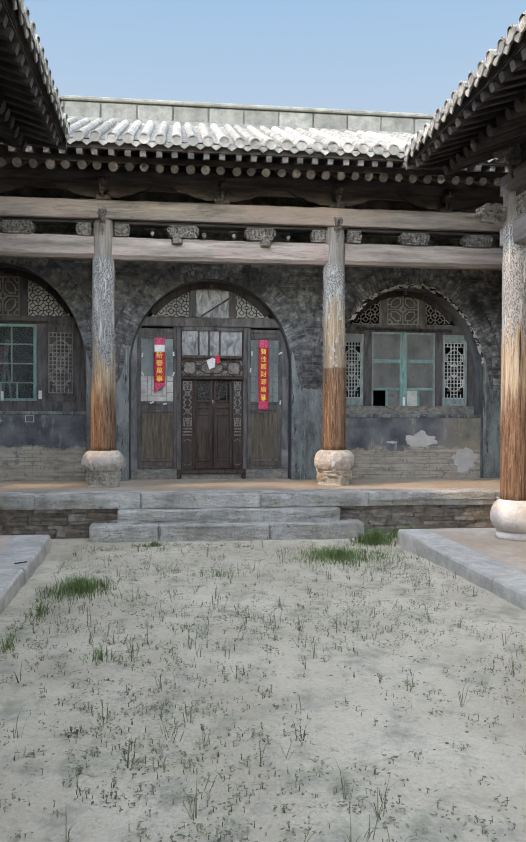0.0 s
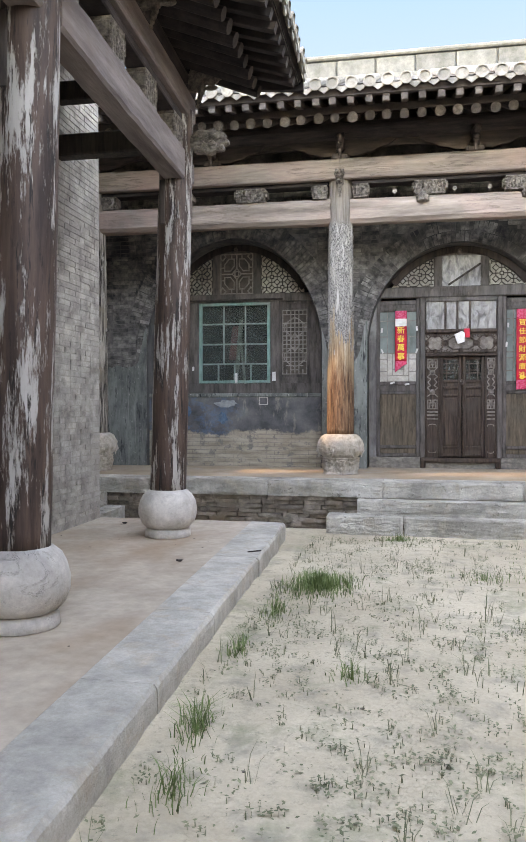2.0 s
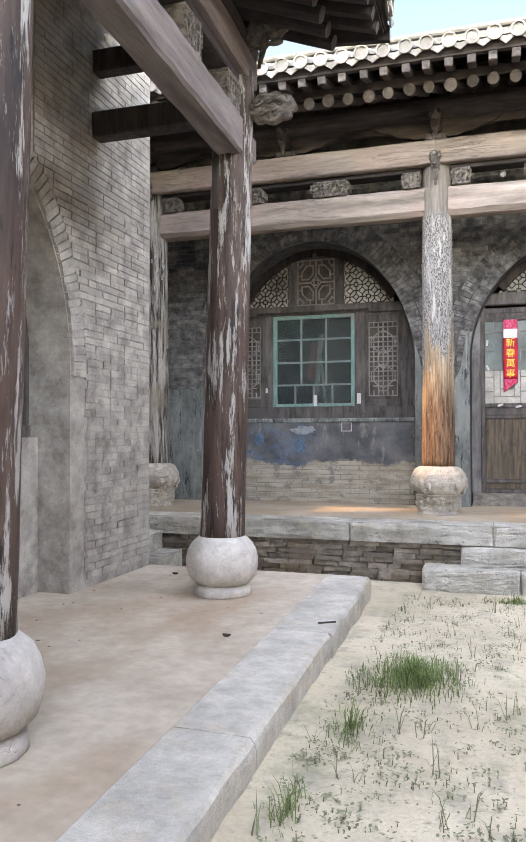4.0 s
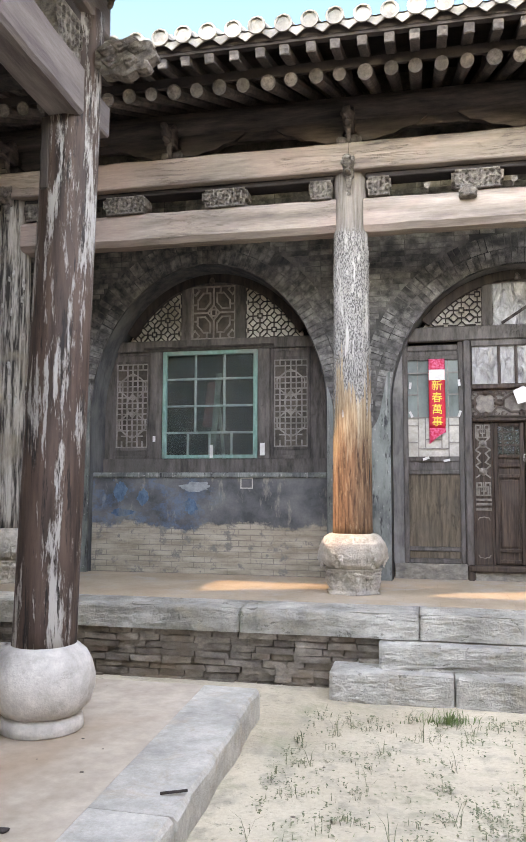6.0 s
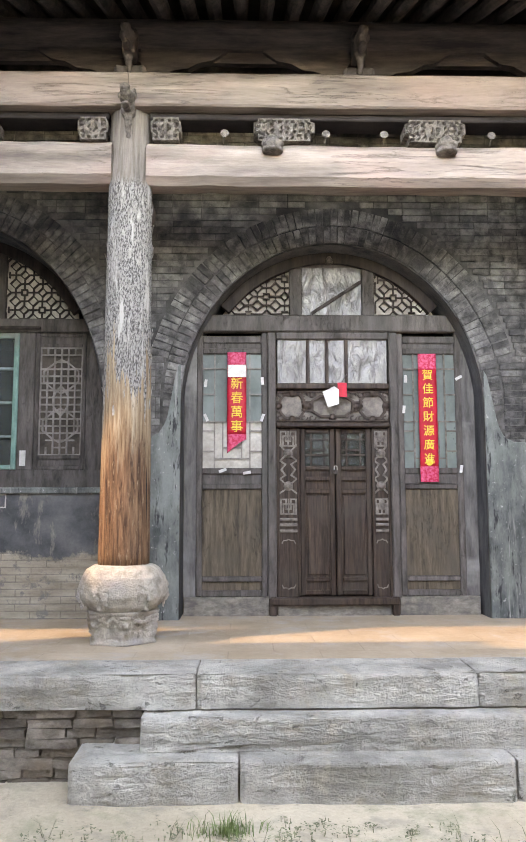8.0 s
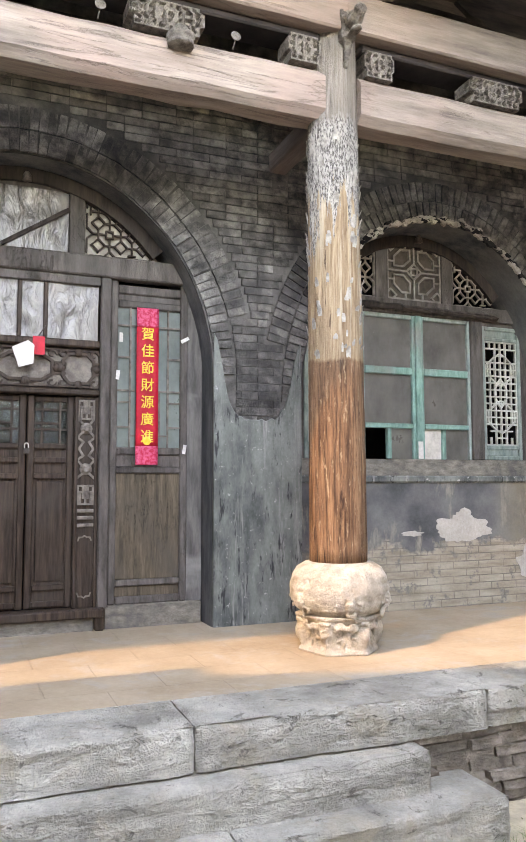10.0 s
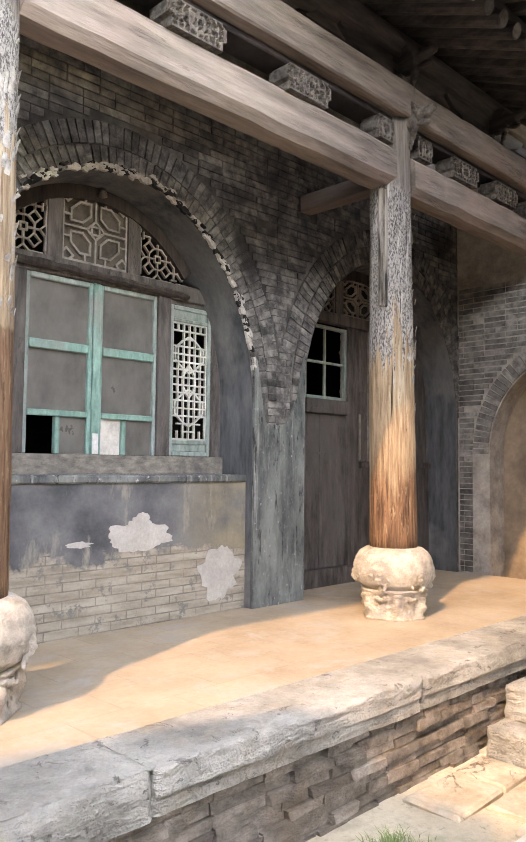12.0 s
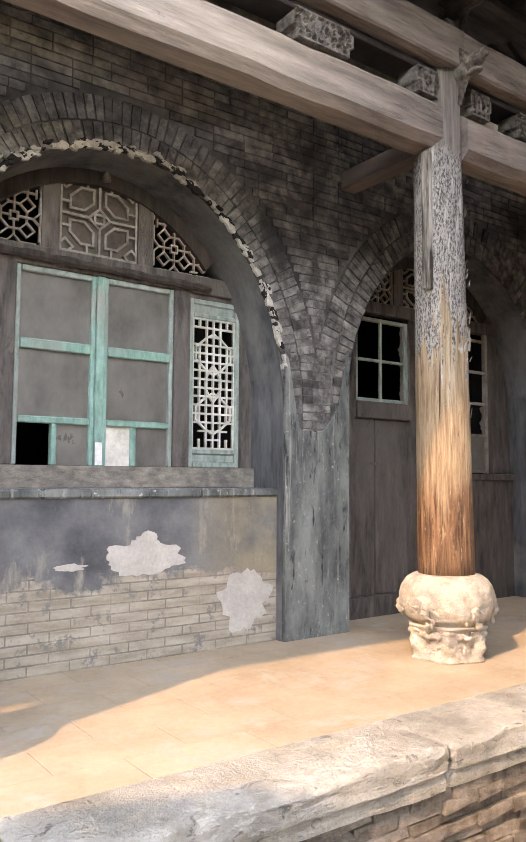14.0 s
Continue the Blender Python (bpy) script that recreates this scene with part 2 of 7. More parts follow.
def earth():
    s = Shade("dry_earth", 0.95)
    big = s.noise(0.9, 5, 0.6)
    mid = s.noise(4.5, 6, 0.65)
    c = s.mix(s.ramp(big, 0.38, 0.64), (0.42, 0.348, 0.25), (0.535, 0.457, 0.338))
    c = s.mix(s.ramp(mid, 0.52, 0.70), c, (0.29, 0.26, 0.20))
    c = s.mix(s.ramp(s.noise(2.2, 6, 0.75), 0.54, 0.70), c, (0.27, 0.265, 0.175))
    c = s.mix(s.ramp(s.noise(16, 6, 0.75), 0.58, 0.70), c, (0.22, 0.205, 0.15))
    fine = s.noise(40, 5, 0.7)
    c = s.tone(c, fine, 0.75, 1.22)
    return s.done(c, s.math("ADD", mid, s.math("MULTIPLY", fine, 0.35)), 0.7, 0.03)


def painted_wall():
    """Dark blue-grey plaster, worn to the brick in places."""
    s = Shade("grey_plaster", 0.85)
    n = s.noise(3.4, 7, 0.7, (1.3, 1.3, 0.45))
    c = s.mix(s.ramp(n, 0.38, 0.62), (0.062, 0.072, 0.070), (0.19, 0.208, 0.192))
    c = s.mix(s.ramp(s.noise(9, 7, 0.75, (1.8, 1.8, 0.10)), 0.56, 0.68), c, (0.28, 0.275, 0.26))
    c = s.mix(s.ramp(s.noise(22, 6, 0.78), 0.60, 0.66), c, (0.40, 0.39, 0.37))
    c = s.mix(s.ramp(s.noise(12, 7, 0.78, (1.5, 1.5, 0.25)), 0.565, 0.63), c, (0.03, 0.032, 0.036))
    fine = s.noise(45, 4, 0.7)
    return s.done(s.tone(c, fine, 0.8, 1.2), s.math("ADD", n, s.math("MULTIPLY", fine, 0.4)), 0.5, 0.01)


def parapet(name, blue):
    """Below a window: dark plaster above, bare pale brickwork below, with a ragged line between."""
    s = Shade(name, 0.9)
    n = s.noise(2.4, 6, 0.62)
    z = s.axis(2)
    line = s.math("ADD", z, s.math("MULTIPLY", s.noise(1.7, 6, 0.7), 0.55))
    up = s.ramp(line, 1.25, 1.29)
    low = s.mix(s.ramp(s.noise(5, 5, 0.6, (0.6, 0.6, 3)), 0.35, 0.65), (0.235, 0.20, 0.155), (0.38, 0.335, 0.27))
    brick = s.t.nodes.new("ShaderNodeTexBrick")
    mp = s.t.nodes.new("ShaderNodeMapping")
    mp.inputs["Rotation"].default_value = (radians(90), 0, 0)
    s.link(s.pos, mp.inputs["Vector"])
    s.link(mp.outputs[0], brick.inputs["Vector"])
    brick.inputs["Scale"].default_value = 1.0
    brick.inputs["Brick Width"].default_value, brick.inputs["Row Height"].default_value = 0.24, 0.057
    brick.inputs["Mortar Size"].default_value, brick.inputs["Mortar Smooth"].default_value = 0.006, 0.6
    low = s.mix(s.math("MULTIPLY", brick.outputs["Fac"], s.math("MULTIPLY", s.ramp(s.noise(3.3, 5, 0.65), 0.38, 0.58), 0.9)), low, (0.15, 0.135, 0.12))
    top = s.mix(s.ramp(n, 0.35, 0.65), (0.055, 0.06, 0.065), (0.155, 0.158, 0.158))
    top = s.mix(s.ramp(s.noise(8, 6, 0.7, (1, 1, 0.3)), 0.56, 0.68), top, (0.24, 0.22, 0.19))
    if blue:
        band = s.math("MULTIPLY", s.ramp(s.noise(2.6, 5, 0.65, (1, 1, 1.6)), 0.49, 0.53), s.ramp(s.axis(0), -1.75, -2.2))
        band = s.math("MULTIPLY", band, s.ramp(s.noise(14, 6, 0.75), 0.38, 0.60))
        top = s.mix(s.math("MULTIPLY", band, 0.4), top, (0.075, 0.165, 0.28))
    else:
        top = s.mix(s.math("MULTIPLY", s.ramp(s.noise(1.6, 5, 0.65), 0.36, 0.60), s.ramp(s.axis(0), 4.7, 5.3)), top, (0.27, 0.225, 0.15))
    c = s.mix(s.math("MULTIPLY", s.ramp(s.noise(7, 6, 0.75), 0.55, 0.62), s.math("SUBTRACT", 1.0, up)), low, (0.17, 0.16, 0.15))
    c = s.mix(up, c, top)
    fine = s.noise(50, 4, 0.7)
    h = s.math("ADD", s.math("MULTIPLY", up, 0.8), s.math("ADD", n, s.math("MULTIPLY", s.math("MULTIPLY", s.math("SUBTRACT", 1.0, brick.outputs["Fac"]), s.math("SUBTRACT", 1.0, up)), 0.3)))
    return s.done(s.tone(c, fine, 0.8, 1.2), h, 0.6, 0.012)


def column_paint(name, turn, raw, ragged_by=1.5):
    """Crackled grey paint above; bare tan timber below it, and red-brown worn timber down to the foot."""
    s = Shade(name, 0.8)
    z = s.axis(2)
    grain = s.noise(42, 6, 0.7, (1, 1, 0.06))
    ragged = s.math("SUBTRACT", s.noise(4.5, 7, 0.72, (2.4, 2.4, 0.22)), 0.5)
    tan = s.mix(s.ramp(grain, 0.34, 0.64), (0.16, 0.094, 0.055), (0.45, 0.325, 0.212))
    brown = s.mix(s.ramp(grain, 0.36, 0.64), (0.060, 0.029, 0.018), (0.30, 0.165, 0.095))
    brown = s.mix(s.ramp(s.noise(30, 6, 0.75, (1.5, 1.5, 0.25)), 0.57, 0.66), brown, (0.36, 0.25, 0.16))
    brown = s.mix(s.ramp(s.noise(17, 6, 0.75, (1.6, 1.6, 0.2)), 0.56, 0.66), brown, (0.05, 0.024, 0.016))
    low = s.math("ADD", z, s.math("MULTIPLY", ragged, ragged_by))
    wood = s.mix(s.ramp(low, raw, raw + 0.16 * ragged_by), brown, tan)
    pale = s.ramp(s.noise(8, 6, 0.72, (2.2, 2.2, 0.10)), 0.54, 0.62)
    wood = s.mix(s.math("MULTIPLY", s.math("MULTIPLY", pale, 0.8), s.ramp(low, raw - 0.1, raw + 0.3)), wood, (0.50, 0.415, 0.31))
    wood = s.mix(s.ramp(s.noise(26, 6, 0.75, (1.6, 1.6, 0.12)), 0.60, 0.67), wood, (0.075, 0.045, 0.031))
    crackle = s.noise(95, 5, 0.7, (1.2, 1.2, 0.45))
    paint = s.mix(s.ramp(crackle, 0.43, 0.55), (0.072, 0.069, 0.066), (0.34, 0.32, 0.292))
    paint = s.mix(s.ramp(s.noise(13, 6, 0.72, (1.6, 1.6, 0.2)), 0.55, 0.62), paint, (0.46, 0.43, 0.385))
    paint = s.mix(s.ramp(s.noise(16, 5, 0.7, (2, 2, 0.2)), 0.60, 0.67), paint, (0.05, 0.047, 0.045))
    high = s.math("ADD", z, s.math("MULTIPLY", ragged, 2.8))
    c = s.mix(s.ramp(high, turn, turn + 0.10), wood, paint)
    bare = s.mix(s.ramp(grain, 0.3, 0.7), (0.10, 0.085, 0.075), (0.31, 0.27, 0.235))
    c = s.mix(s.ramp(s.math("ADD", z, s.math("MULTIPLY", ragged, 0.3)), 3.60, 3.68), c, bare)
    crack = s.ramp(s.noise(9, 3, 0.5, (2.2, 2.2, 0.06)), 0.70, 0.72)
    c = s.mix(crack, c, (0.02, 0.016, 0.014))
    h = s.math("ADD", s.math("MULTIPLY", grain, 0.6), s.math("SUBTRACT", s.math("MULTIPLY", crackle, 0.9), s.math("MULTIPLY", crack, 0.8)))
    return s.done(c, h, 1.0, 0.014)


def wing_column():
    """Dark brown paint with pale streaks where it has split."""
    s = Shade("dark_column_paint", 0.6)
    n = s.noise(5, 5, 0.6, (3, 3, 0.3))
    c = s.mix(s.ramp(n, 0.35, 0.65), (0.030, 0.019, 0.016), (0.105, 0.066, 0.052))
    streak = s.ramp(s.noise(4.2, 7, 0.75, (2.2, 2.2, 0.3)), 0.525, 0.575)
    c = s.mix(streak, c, (0.37, 0.345, 0.315))
    c = s.mix(s.ramp(s.noise(11, 6, 0.75, (2.2, 2.2, 0.22)), 0.56, 0.62), c, (0.018, 0.014, 0.013))
    return s.done(c, s.math("SUBTRACT", n, s.math("MULTIPLY", streak, 0.6)), 0.7, 0.012)


def pane(name, dust, colour=(0.05, 0.062, 0.058)):
    """Dusty old window glass."""
    s = Shade(name, 0.12)
    s.b.inputs["Specular IOR Level"].default_value = 0.5
    n = s.noise(5, 6, 0.65, (1, 1, 0.6))
    spots = s.ramp(s.noise(60, 3, 0.6), 0.70, 0.74)
    c = s.mix(s.ramp(n, 0.3, 0.7), tuple(0.6 * v for v in colour), tuple(1.3 * v for v in colour))
    c = s.mix(s.math("MULTIPLY", spots, 0.5), c, (0.4, 0.4, 0.38))
    m = s.done(c)
    if dust > 0.3:
        s.link(s.ramp(n, 0.9, 0.1), s.b.inputs["Roughness"])
    s.b.inputs["Transmission Weight"].default_value = 1.0 - dust
    return m


def plastic():
    s = Shade("plastic_sheet", 0.2)
    s.b.inputs["Specular IOR Level"].default_value = 0.5
    n = s.noise(8, 4, 0.6, (1.6, 1, 0.7), 0.6)
    c = s.mix(s.ramp(n, 0.35, 0.65), (0.10, 0.096, 0.092), (0.25, 0.235, 0.22))
    return s.done(c, n, 0.8, 0.03)


EARTH, PLASTER = earth(), painted_wall()
PARAPET_BLUE, PARAPET_BARE = parapet("parapet_blue_stains", True), parapet("parapet_bare", False)
COLUMN, COLUMN_B, WING_COLUMN = column_paint("flaking_column", 2.22, 1.62), column_paint("flaking_column_low", 2.38, 1.40), wing_column()
COLUMN_C = column_paint("stripped_column", 3.0, 2.17, 0.12)
COLUMN_GREY = plain("cracked_grey_column", (0.032, 0.028, 0.025), (0.40, 0.36, 0.31), 9.0, 0.85, (2.4, 2.4, 0.2), 1.0, 0.02, (0.24, 0.20, 0.155), 0.0, (0.42, 0.58))
GLASS, GLASS_DUST, PLASTIC = pane("old_glass", 0.06, (0.42, 0.50, 0.48)), pane("dusty_glass", 0.85, (0.125, 0.118, 0.105)), plastic()
NICHE = plain("ochre_plaster", (0.15, 0.112, 0.08), (0.30, 0.225, 0.16), 2.5, 0.9, bump=0.5, stain=(0.16, 0.125, 0.1))

# ---- building helpers ----


def thing(name, at, label, category, group="", kind=""):
    ob = new(name)
    ob.location = at
    ob.empty_display_size = 0.1
    return tagged(ob, label, category, group, kind)


def base_of(ob):
    v = Vector((0, 0, 0))
    while ob is not None:
        v += Vector(ob.location)
        ob = ob.parent
    return v


def mesh_of(name, bm, material, smooth=False):
    me = bpy.data.meshes.new(name)
    bmesh.ops.recalc_face_normals(bm, faces=bm.faces)
    bm.to_mesh(me)
    bm.free()
    if smooth:
        me.polygons.foreach_set("use_smooth", [True] * len(me.polygons))
    me.materials.append(material)
    return me


def part(name, bm, material, parent=None, label="", smooth=False):
    """Link a bmesh, made in world metres, as one mesh under a thing."""
    if parent is not None:
        bmesh.ops.translate(bm, verts=bm.verts, vec=-base_of(parent))
    ob = new(name, mesh_of(name, bm, material, smooth))
    if parent is not None:
        ob.parent = parent
    return tagged(ob, label)


def piece(name, me, parent, at, turn=None):
    """An object of its own on a shared mesh."""
    ob = new(name, me)
    ob.parent = parent
    m = Matrix.Translation(Vector(at) - base_of(parent))
    ob.matrix_basis = m @ turn if turn is not None else m
    return ob


def box(bm, x0, x1, y0, y1, z0, z1, bevel=0.0):
    r = bmesh.ops.create_cube(bm, size=1.0)
    vs = r["verts"]
    for v in vs:
        v.co = Vector((x0 + (v.co.x + 0.5) * (x1 - x0), y0 + (v.co.y + 0.5) * (y1 - y0), z0 + (v.co.z + 0.5) * (z1 - z0)))
    if bevel > 0:
        es = list({e for v in vs for e in v.link_edges})
        bmesh.ops.bevel(bm, geom=es, offset=bevel, segments=1, affect="EDGES")
    return bm


def boxed(x0, x1, y0, y1, z0, z1, bevel=0.0):
    return box(bmesh.new(), x0, x1, y0, y1, z0, z1, bevel)


def lathe(profile, at=(0, 0, 0), steps=24, bumpy=0.0, freq=6.0, seed=0.0):
    """A turned shape from (radius, height) pairs."""
    bm = bmesh.new()
    rings = []
    for r, z in profile:
        ring = []
        for k in range(steps):
            a = 2 * math.pi * k / steps
            q = r
            if bumpy and r > 0.01:
                q += bumpy * noise.noise(Vector((math.cos(a) * freq * r * 3 + seed, math.sin(a) * freq * r * 3, z * freq * 3)))
            ring.append(bm.verts.new((at[0] + q * math.cos(a), at[1] + q * math.sin(a), at[2] + z)))
        rings.append(ring)
    for a, b in zip(rings, rings[1:]):
        for k in range(steps):
            bm.faces.new((a[k], a[(k + 1) % steps], b[(k + 1) % steps], b[k]))
    bm.faces.new(rings[0][::-1])
    bm.faces.new(rings[-1])
    return bm


def beam(bm, a, b, w, h, bevel=0.012, wobble=0.004, n=14):
    """A squared timber from a to b (centre line), w across and h high, slightly uneven."""
    a, b = Vector(a), Vector(b)
    d = (b - a).normalized()
    side = d.cross(Vector((0, 0, 1))).normalized()
    up = side.cross(d)
    rows = []
    for k in range(n + 1):
        p = a.lerp(b, k / n)
        row = []
        for sx, sz in ((-1, -1), (-1, 1), (1, 1), (1, -1)):
            for ex, ez in (((1, 0), (0, 1)) if sx * sz > 0 else ((0, 1), (1, 0))):
                j = wobble * noise.noise(Vector((p.x * 2 + sx, p.y * 2 + sz, p.z * 3 + k)))
                row.append(bm.verts.new(p + side * (sx * (w / 2 - bevel * ex) + j) + up * (sz * (h / 2 - bevel * ez) + j)))
        rows.append(row)
    for r, s in zip(rows, rows[1:]):
        for k in range(8):
            bm.faces.new((r[k], r[(k + 1) % 8], s[(k + 1) % 8], s[k]))
    bm.faces.new(rows[0])
    bm.faces.new(rows[-1][::-1])
    return bm


def rod(bm, a, b, r, steps=8):
    a, b = Vector(a), Vector(b)
    q = (b - a).to_track_quat("Z", "Y").to_matrix()
    lo, hi = [], []
    for k in range(steps):
        o = q @ Vector((r * math.cos(2 * math.pi * k / steps), r * math.sin(2 * math.pi * k / steps), 0))
        lo.append(bm.verts.new(a + o))
        hi.append(bm.verts.new(b + o))
    for k in range(steps):
        bm.faces.new((lo[k], lo[(k + 1) % steps], hi[(k + 1) % steps], hi[k]))
    bm.faces.new(lo[::-1])
    bm.faces.new(hi)
    return bm


# ---- ground ----
FLOOR_Z, WING_Z = 0.51, 0.15


def ground_height(x, y):
    fall = 0.02 - 0.06 * min(1.0, max(0.0, (y - 6.5) / 2.5))
    if -8 < x < 10 and -5 < y < 11:
        fall += 0.022 * noise.noise(Vector((x * 0.9, y * 0.9, 3))) + 0.010 * noise.noise(Vector((x * 4, y * 4, 1)))
    return fall


def spaced(lo, hi, step, far):
    a = [lo - far, lo - 40, lo - 8]
    k = lo
    while k < hi:
        a.append(k)
        k += step
    return a + [hi, hi + 8, hi + 40, hi + far]


def build_ground():
    xs, ys = spaced(-1.0, 5.6, 0.09, 400), spaced(-0.5, 9.8, 0.09, 400)
    vs = [(x, y, ground_height(x, y)) for y in ys for x in xs]
    n = len(xs)
    fs = [(j * n + i, j * n + i + 1, (j + 1) * n + i + 1, (j + 1) * n + i) for j in range(len(ys) - 1) for i in range(n - 1)]
    me = bpy.data.meshes.new("ground")
    me.from_pydata(vs, [], fs)
    me.polygons.foreach_set("use_smooth", [True] * len(me.polygons))
    me.materials.append(EARTH)
    return tagged(new("ground", me), "dusty pale bare earth courtyard with sparse weeds", "ground", kind="structure")


build_ground()


def build_backdrop():
    """The hazy blue northern sky, a plain curved backdrop far beyond the houses."""
    s = Shade("hazy_sky", 1.0)
    c = s.mix(s.ramp(s.axis(2), 15.0, 125.0), (0.060, 0.080, 0.112), (0.018, 0.054, 0.118))
    s.link(c, s.b.inputs["Emission Color"])
    s.b.inputs["Emission Strength"].default_value = 1.0
    s.b.inputs["Specular IOR Level"].default_value = 0.0
    s.done((0.0, 0.0, 0.0))
    bm = bmesh.new()
    rows = [[bm.verts.new((1 + 220 * math.cos(radians(e)) * math.sin(radians(a)), 5 + 220 * math.cos(radians(e)) * math.cos(radians(a)), 220 * math.sin(radians(e)))) for a in range(-70, 71, 5)] for e in range(-4, 57, 5)]
    for p, q in zip(rows, rows[1:]):
        for k in range(len(p) - 1):
            bm.faces.new((p[k], p[k + 1], q[k + 1], q[k]))
    tagged(part("backdrop", bm, s.m, smooth=True), "hazy pale blue sky behind the roofs", "sky", kind="structure")


build_backdrop()

# ---- arches ----
# centre, half width, springing height, rise
ARCHES = [(-2.03, 1.27, 2.13, 1.60), (1.10, 1.235, 2.19, 1.37), (4.20, 1.21, 2.03, 1.49), (7.20, 1.21, 2.12, 1.38)]
WALL_Y, TOP_Z = 11.66, 5.42


def arch_points(c, a, zs, b, n=40):
    return [(c - a * math.cos(math.pi * k / n), zs + b * math.sin(math.pi * k / n)) for k in range(n + 1)]


def arch_wall(name, x0, x1, z0, z1, arches, thick, place, material):
    """A wall with arched openings through it. place(u, depth, z) gives the world point."""
    bm = bmesh.new()
    q = lambda u, d, z: bm.verts.new(place(u, d, z))

    def slab(ua, ub, za, zb):
        f = [q(ua, 0, za), q(ub, 0, zb), q(ub, 0, z1), q(ua, 0, z1)]
        g = [q(ua, thick, za), q(ub, thick, zb), q(ub, thick, z1), q(ua, thick, z1)]
        bm.faces.new(f)
        bm.faces.new(g[::-1])
        bm.faces.new((f[0], g[0], g[1], f[1]))

    u = x0
    for c, a, zs, b in sorted(arches):
        slab(u, c - a, z0, z0)
        pts = arch_points(c, a, zs, b)
        for (ua, za), (ub, zb) in zip(pts, pts[1:]):
            slab(ua, ub, za, zb)
        for s in (-1, 1):
            bm.faces.new((q(c + s * a, 0, z0), q(c + s * a, thick, z0), q(c + s * a, thick, zs), q(c + s * a, 0, zs)))
        u = c + a
    slab(u, x1, z0, z0)
    bm.faces.new((q(x0, 0, z0), q(x0, 0, z1), q(x0, thick, z1), q(x0, thick, z0)))
    bm.faces.new((q(x1, 0, z0), q(x1, 0, z1), q(x1, thick, z1), q(x1, thick, z0)))
    bm.faces.new((q(x0, 0, z1), q(x1, 0, z1), q(x1, thick, z1), q(x0, thick, z1)))
    bmesh.ops.remove_doubles(bm, verts=bm.verts, dist=0.0005)
    me = bpy.data.meshes.new(name)
    bm.normal_update()
    bm.to_mesh(me)
    bm.free()
    me.materials.append(material)
    return tagged(new(name, me), kind="structure")


north = lambda u, d, z: (u, WALL_Y + d, z)
PLASTER_TOP = 1.98
wall_north = arch_wall("wall_north", -6.15, 8.45, FLOOR_Z - 0.1, TOP_Z, ARCHES, 0.5, north, MORTAR)
tagged(wall_north, "dark grey brick wall with arched bays, plastered low down", "wall")

# plaster skins on the piers, low down, with a ragged upper edge
def plaster_skin(u0, u1, y, z0, top, ragged):
    bm = bmesh.new()
    n = max(3, int((u1 - u0) / 0.025))
    cols = []
    for k in range(n + 1):
        u = u0 + (u1 - u0) * k / n
        z = top + ragged * (noise.noise(Vector((u * 2.1, 4, top))) + 0.5 * noise.noise(Vector((u * 9, 2, top))) + 0.3 * noise.noise(Vector((u * 27, 8, 1))))
        e = min(u - u0, u1 - u)
        z += (0.55 + 0.3 * noise.noise(Vector((u0 * 3, u > (u0 + u1) / 2, 1)))) * math.exp(-(e / 0.09) ** 2)
        cols.append([bm.verts.new(v) for v in ((u, y, z0), (u, y, z - 0.006), (u, y + 0.005, z), (u, y + 0.026, z), (u, y + 0.026, z0))])
    for p, q in zip(cols, cols[1:]):
        for k in range(5):
            bm.faces.new((p[k], q[k], q[(k + 1) % 5], p[(k + 1) % 5]))
    bm.faces.new(cols[0])
    bm.faces.new(cols[-1][::-1])
    return bm


edges = [-6.15] + [v for c, a, _, _ in ARCHES for v in (c - a, c + a)] + [8.45]
for u0, u1 in zip(edges[::2], edges[1::2]):
    if u1 - u0 > 0.05:
        part("plaster_skin", plaster_skin(u0 + 0.001, u1 - 0.001, WALL_Y - 0.023, FLOOR_Z - 0.02, PLASTER_TOP - 0.05, 0.10), PLASTER, wall_north, "blue-grey flaking plaster")

# reveals of the arches, painted
for c, a, zs, b in ARCHES:
    bm = bmesh.new()
    pts = [(c - a + 0.006, FLOOR_Z)] + arch_points(c, a - 0.006, zs, b - 0.006) + [(c + a - 0.006, FLOOR_Z)]
    rows = [[bm.verts.new((u, WALL_Y + d, z)) for u, z in pts] for d in (-0.004, 0.46)]
    for k in range(len(pts) - 1):
        bm.faces.new((rows[0][k], rows[0][k + 1], rows[1][k + 1], rows[1][k]))
    part("arch_reveal", bm, REVEAL, wall_north, "dark blue-grey reveal")

# room behind the front, coloured near-black to stand in for unlit rooms
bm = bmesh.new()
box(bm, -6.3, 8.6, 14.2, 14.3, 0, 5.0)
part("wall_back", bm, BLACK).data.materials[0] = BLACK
tagged(bpy.data.objects["wall_back"], "back wall of the rooms, near-black as if unlit", "wall", kind="structure")
tagged(part("floor_inside", boxed(-6.3, 8.6, WALL_Y + 0.3, 14.2, 0.3, FLOOR_Z - 0.01), BLACK), "floor of the rooms, near-black as if unlit", "floor", kind="structure")
tagged(part("ceiling_inside", boxed(-6.3, 8.6, WALL_Y + 0.5, 14.2, 4.3, 4.4), BLACK), "ceiling of the rooms, near-black as if unlit", "ceiling", kind="structure")
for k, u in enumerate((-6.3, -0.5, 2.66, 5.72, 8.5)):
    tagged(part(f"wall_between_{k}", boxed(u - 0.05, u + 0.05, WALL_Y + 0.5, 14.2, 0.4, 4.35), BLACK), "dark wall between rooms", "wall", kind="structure")

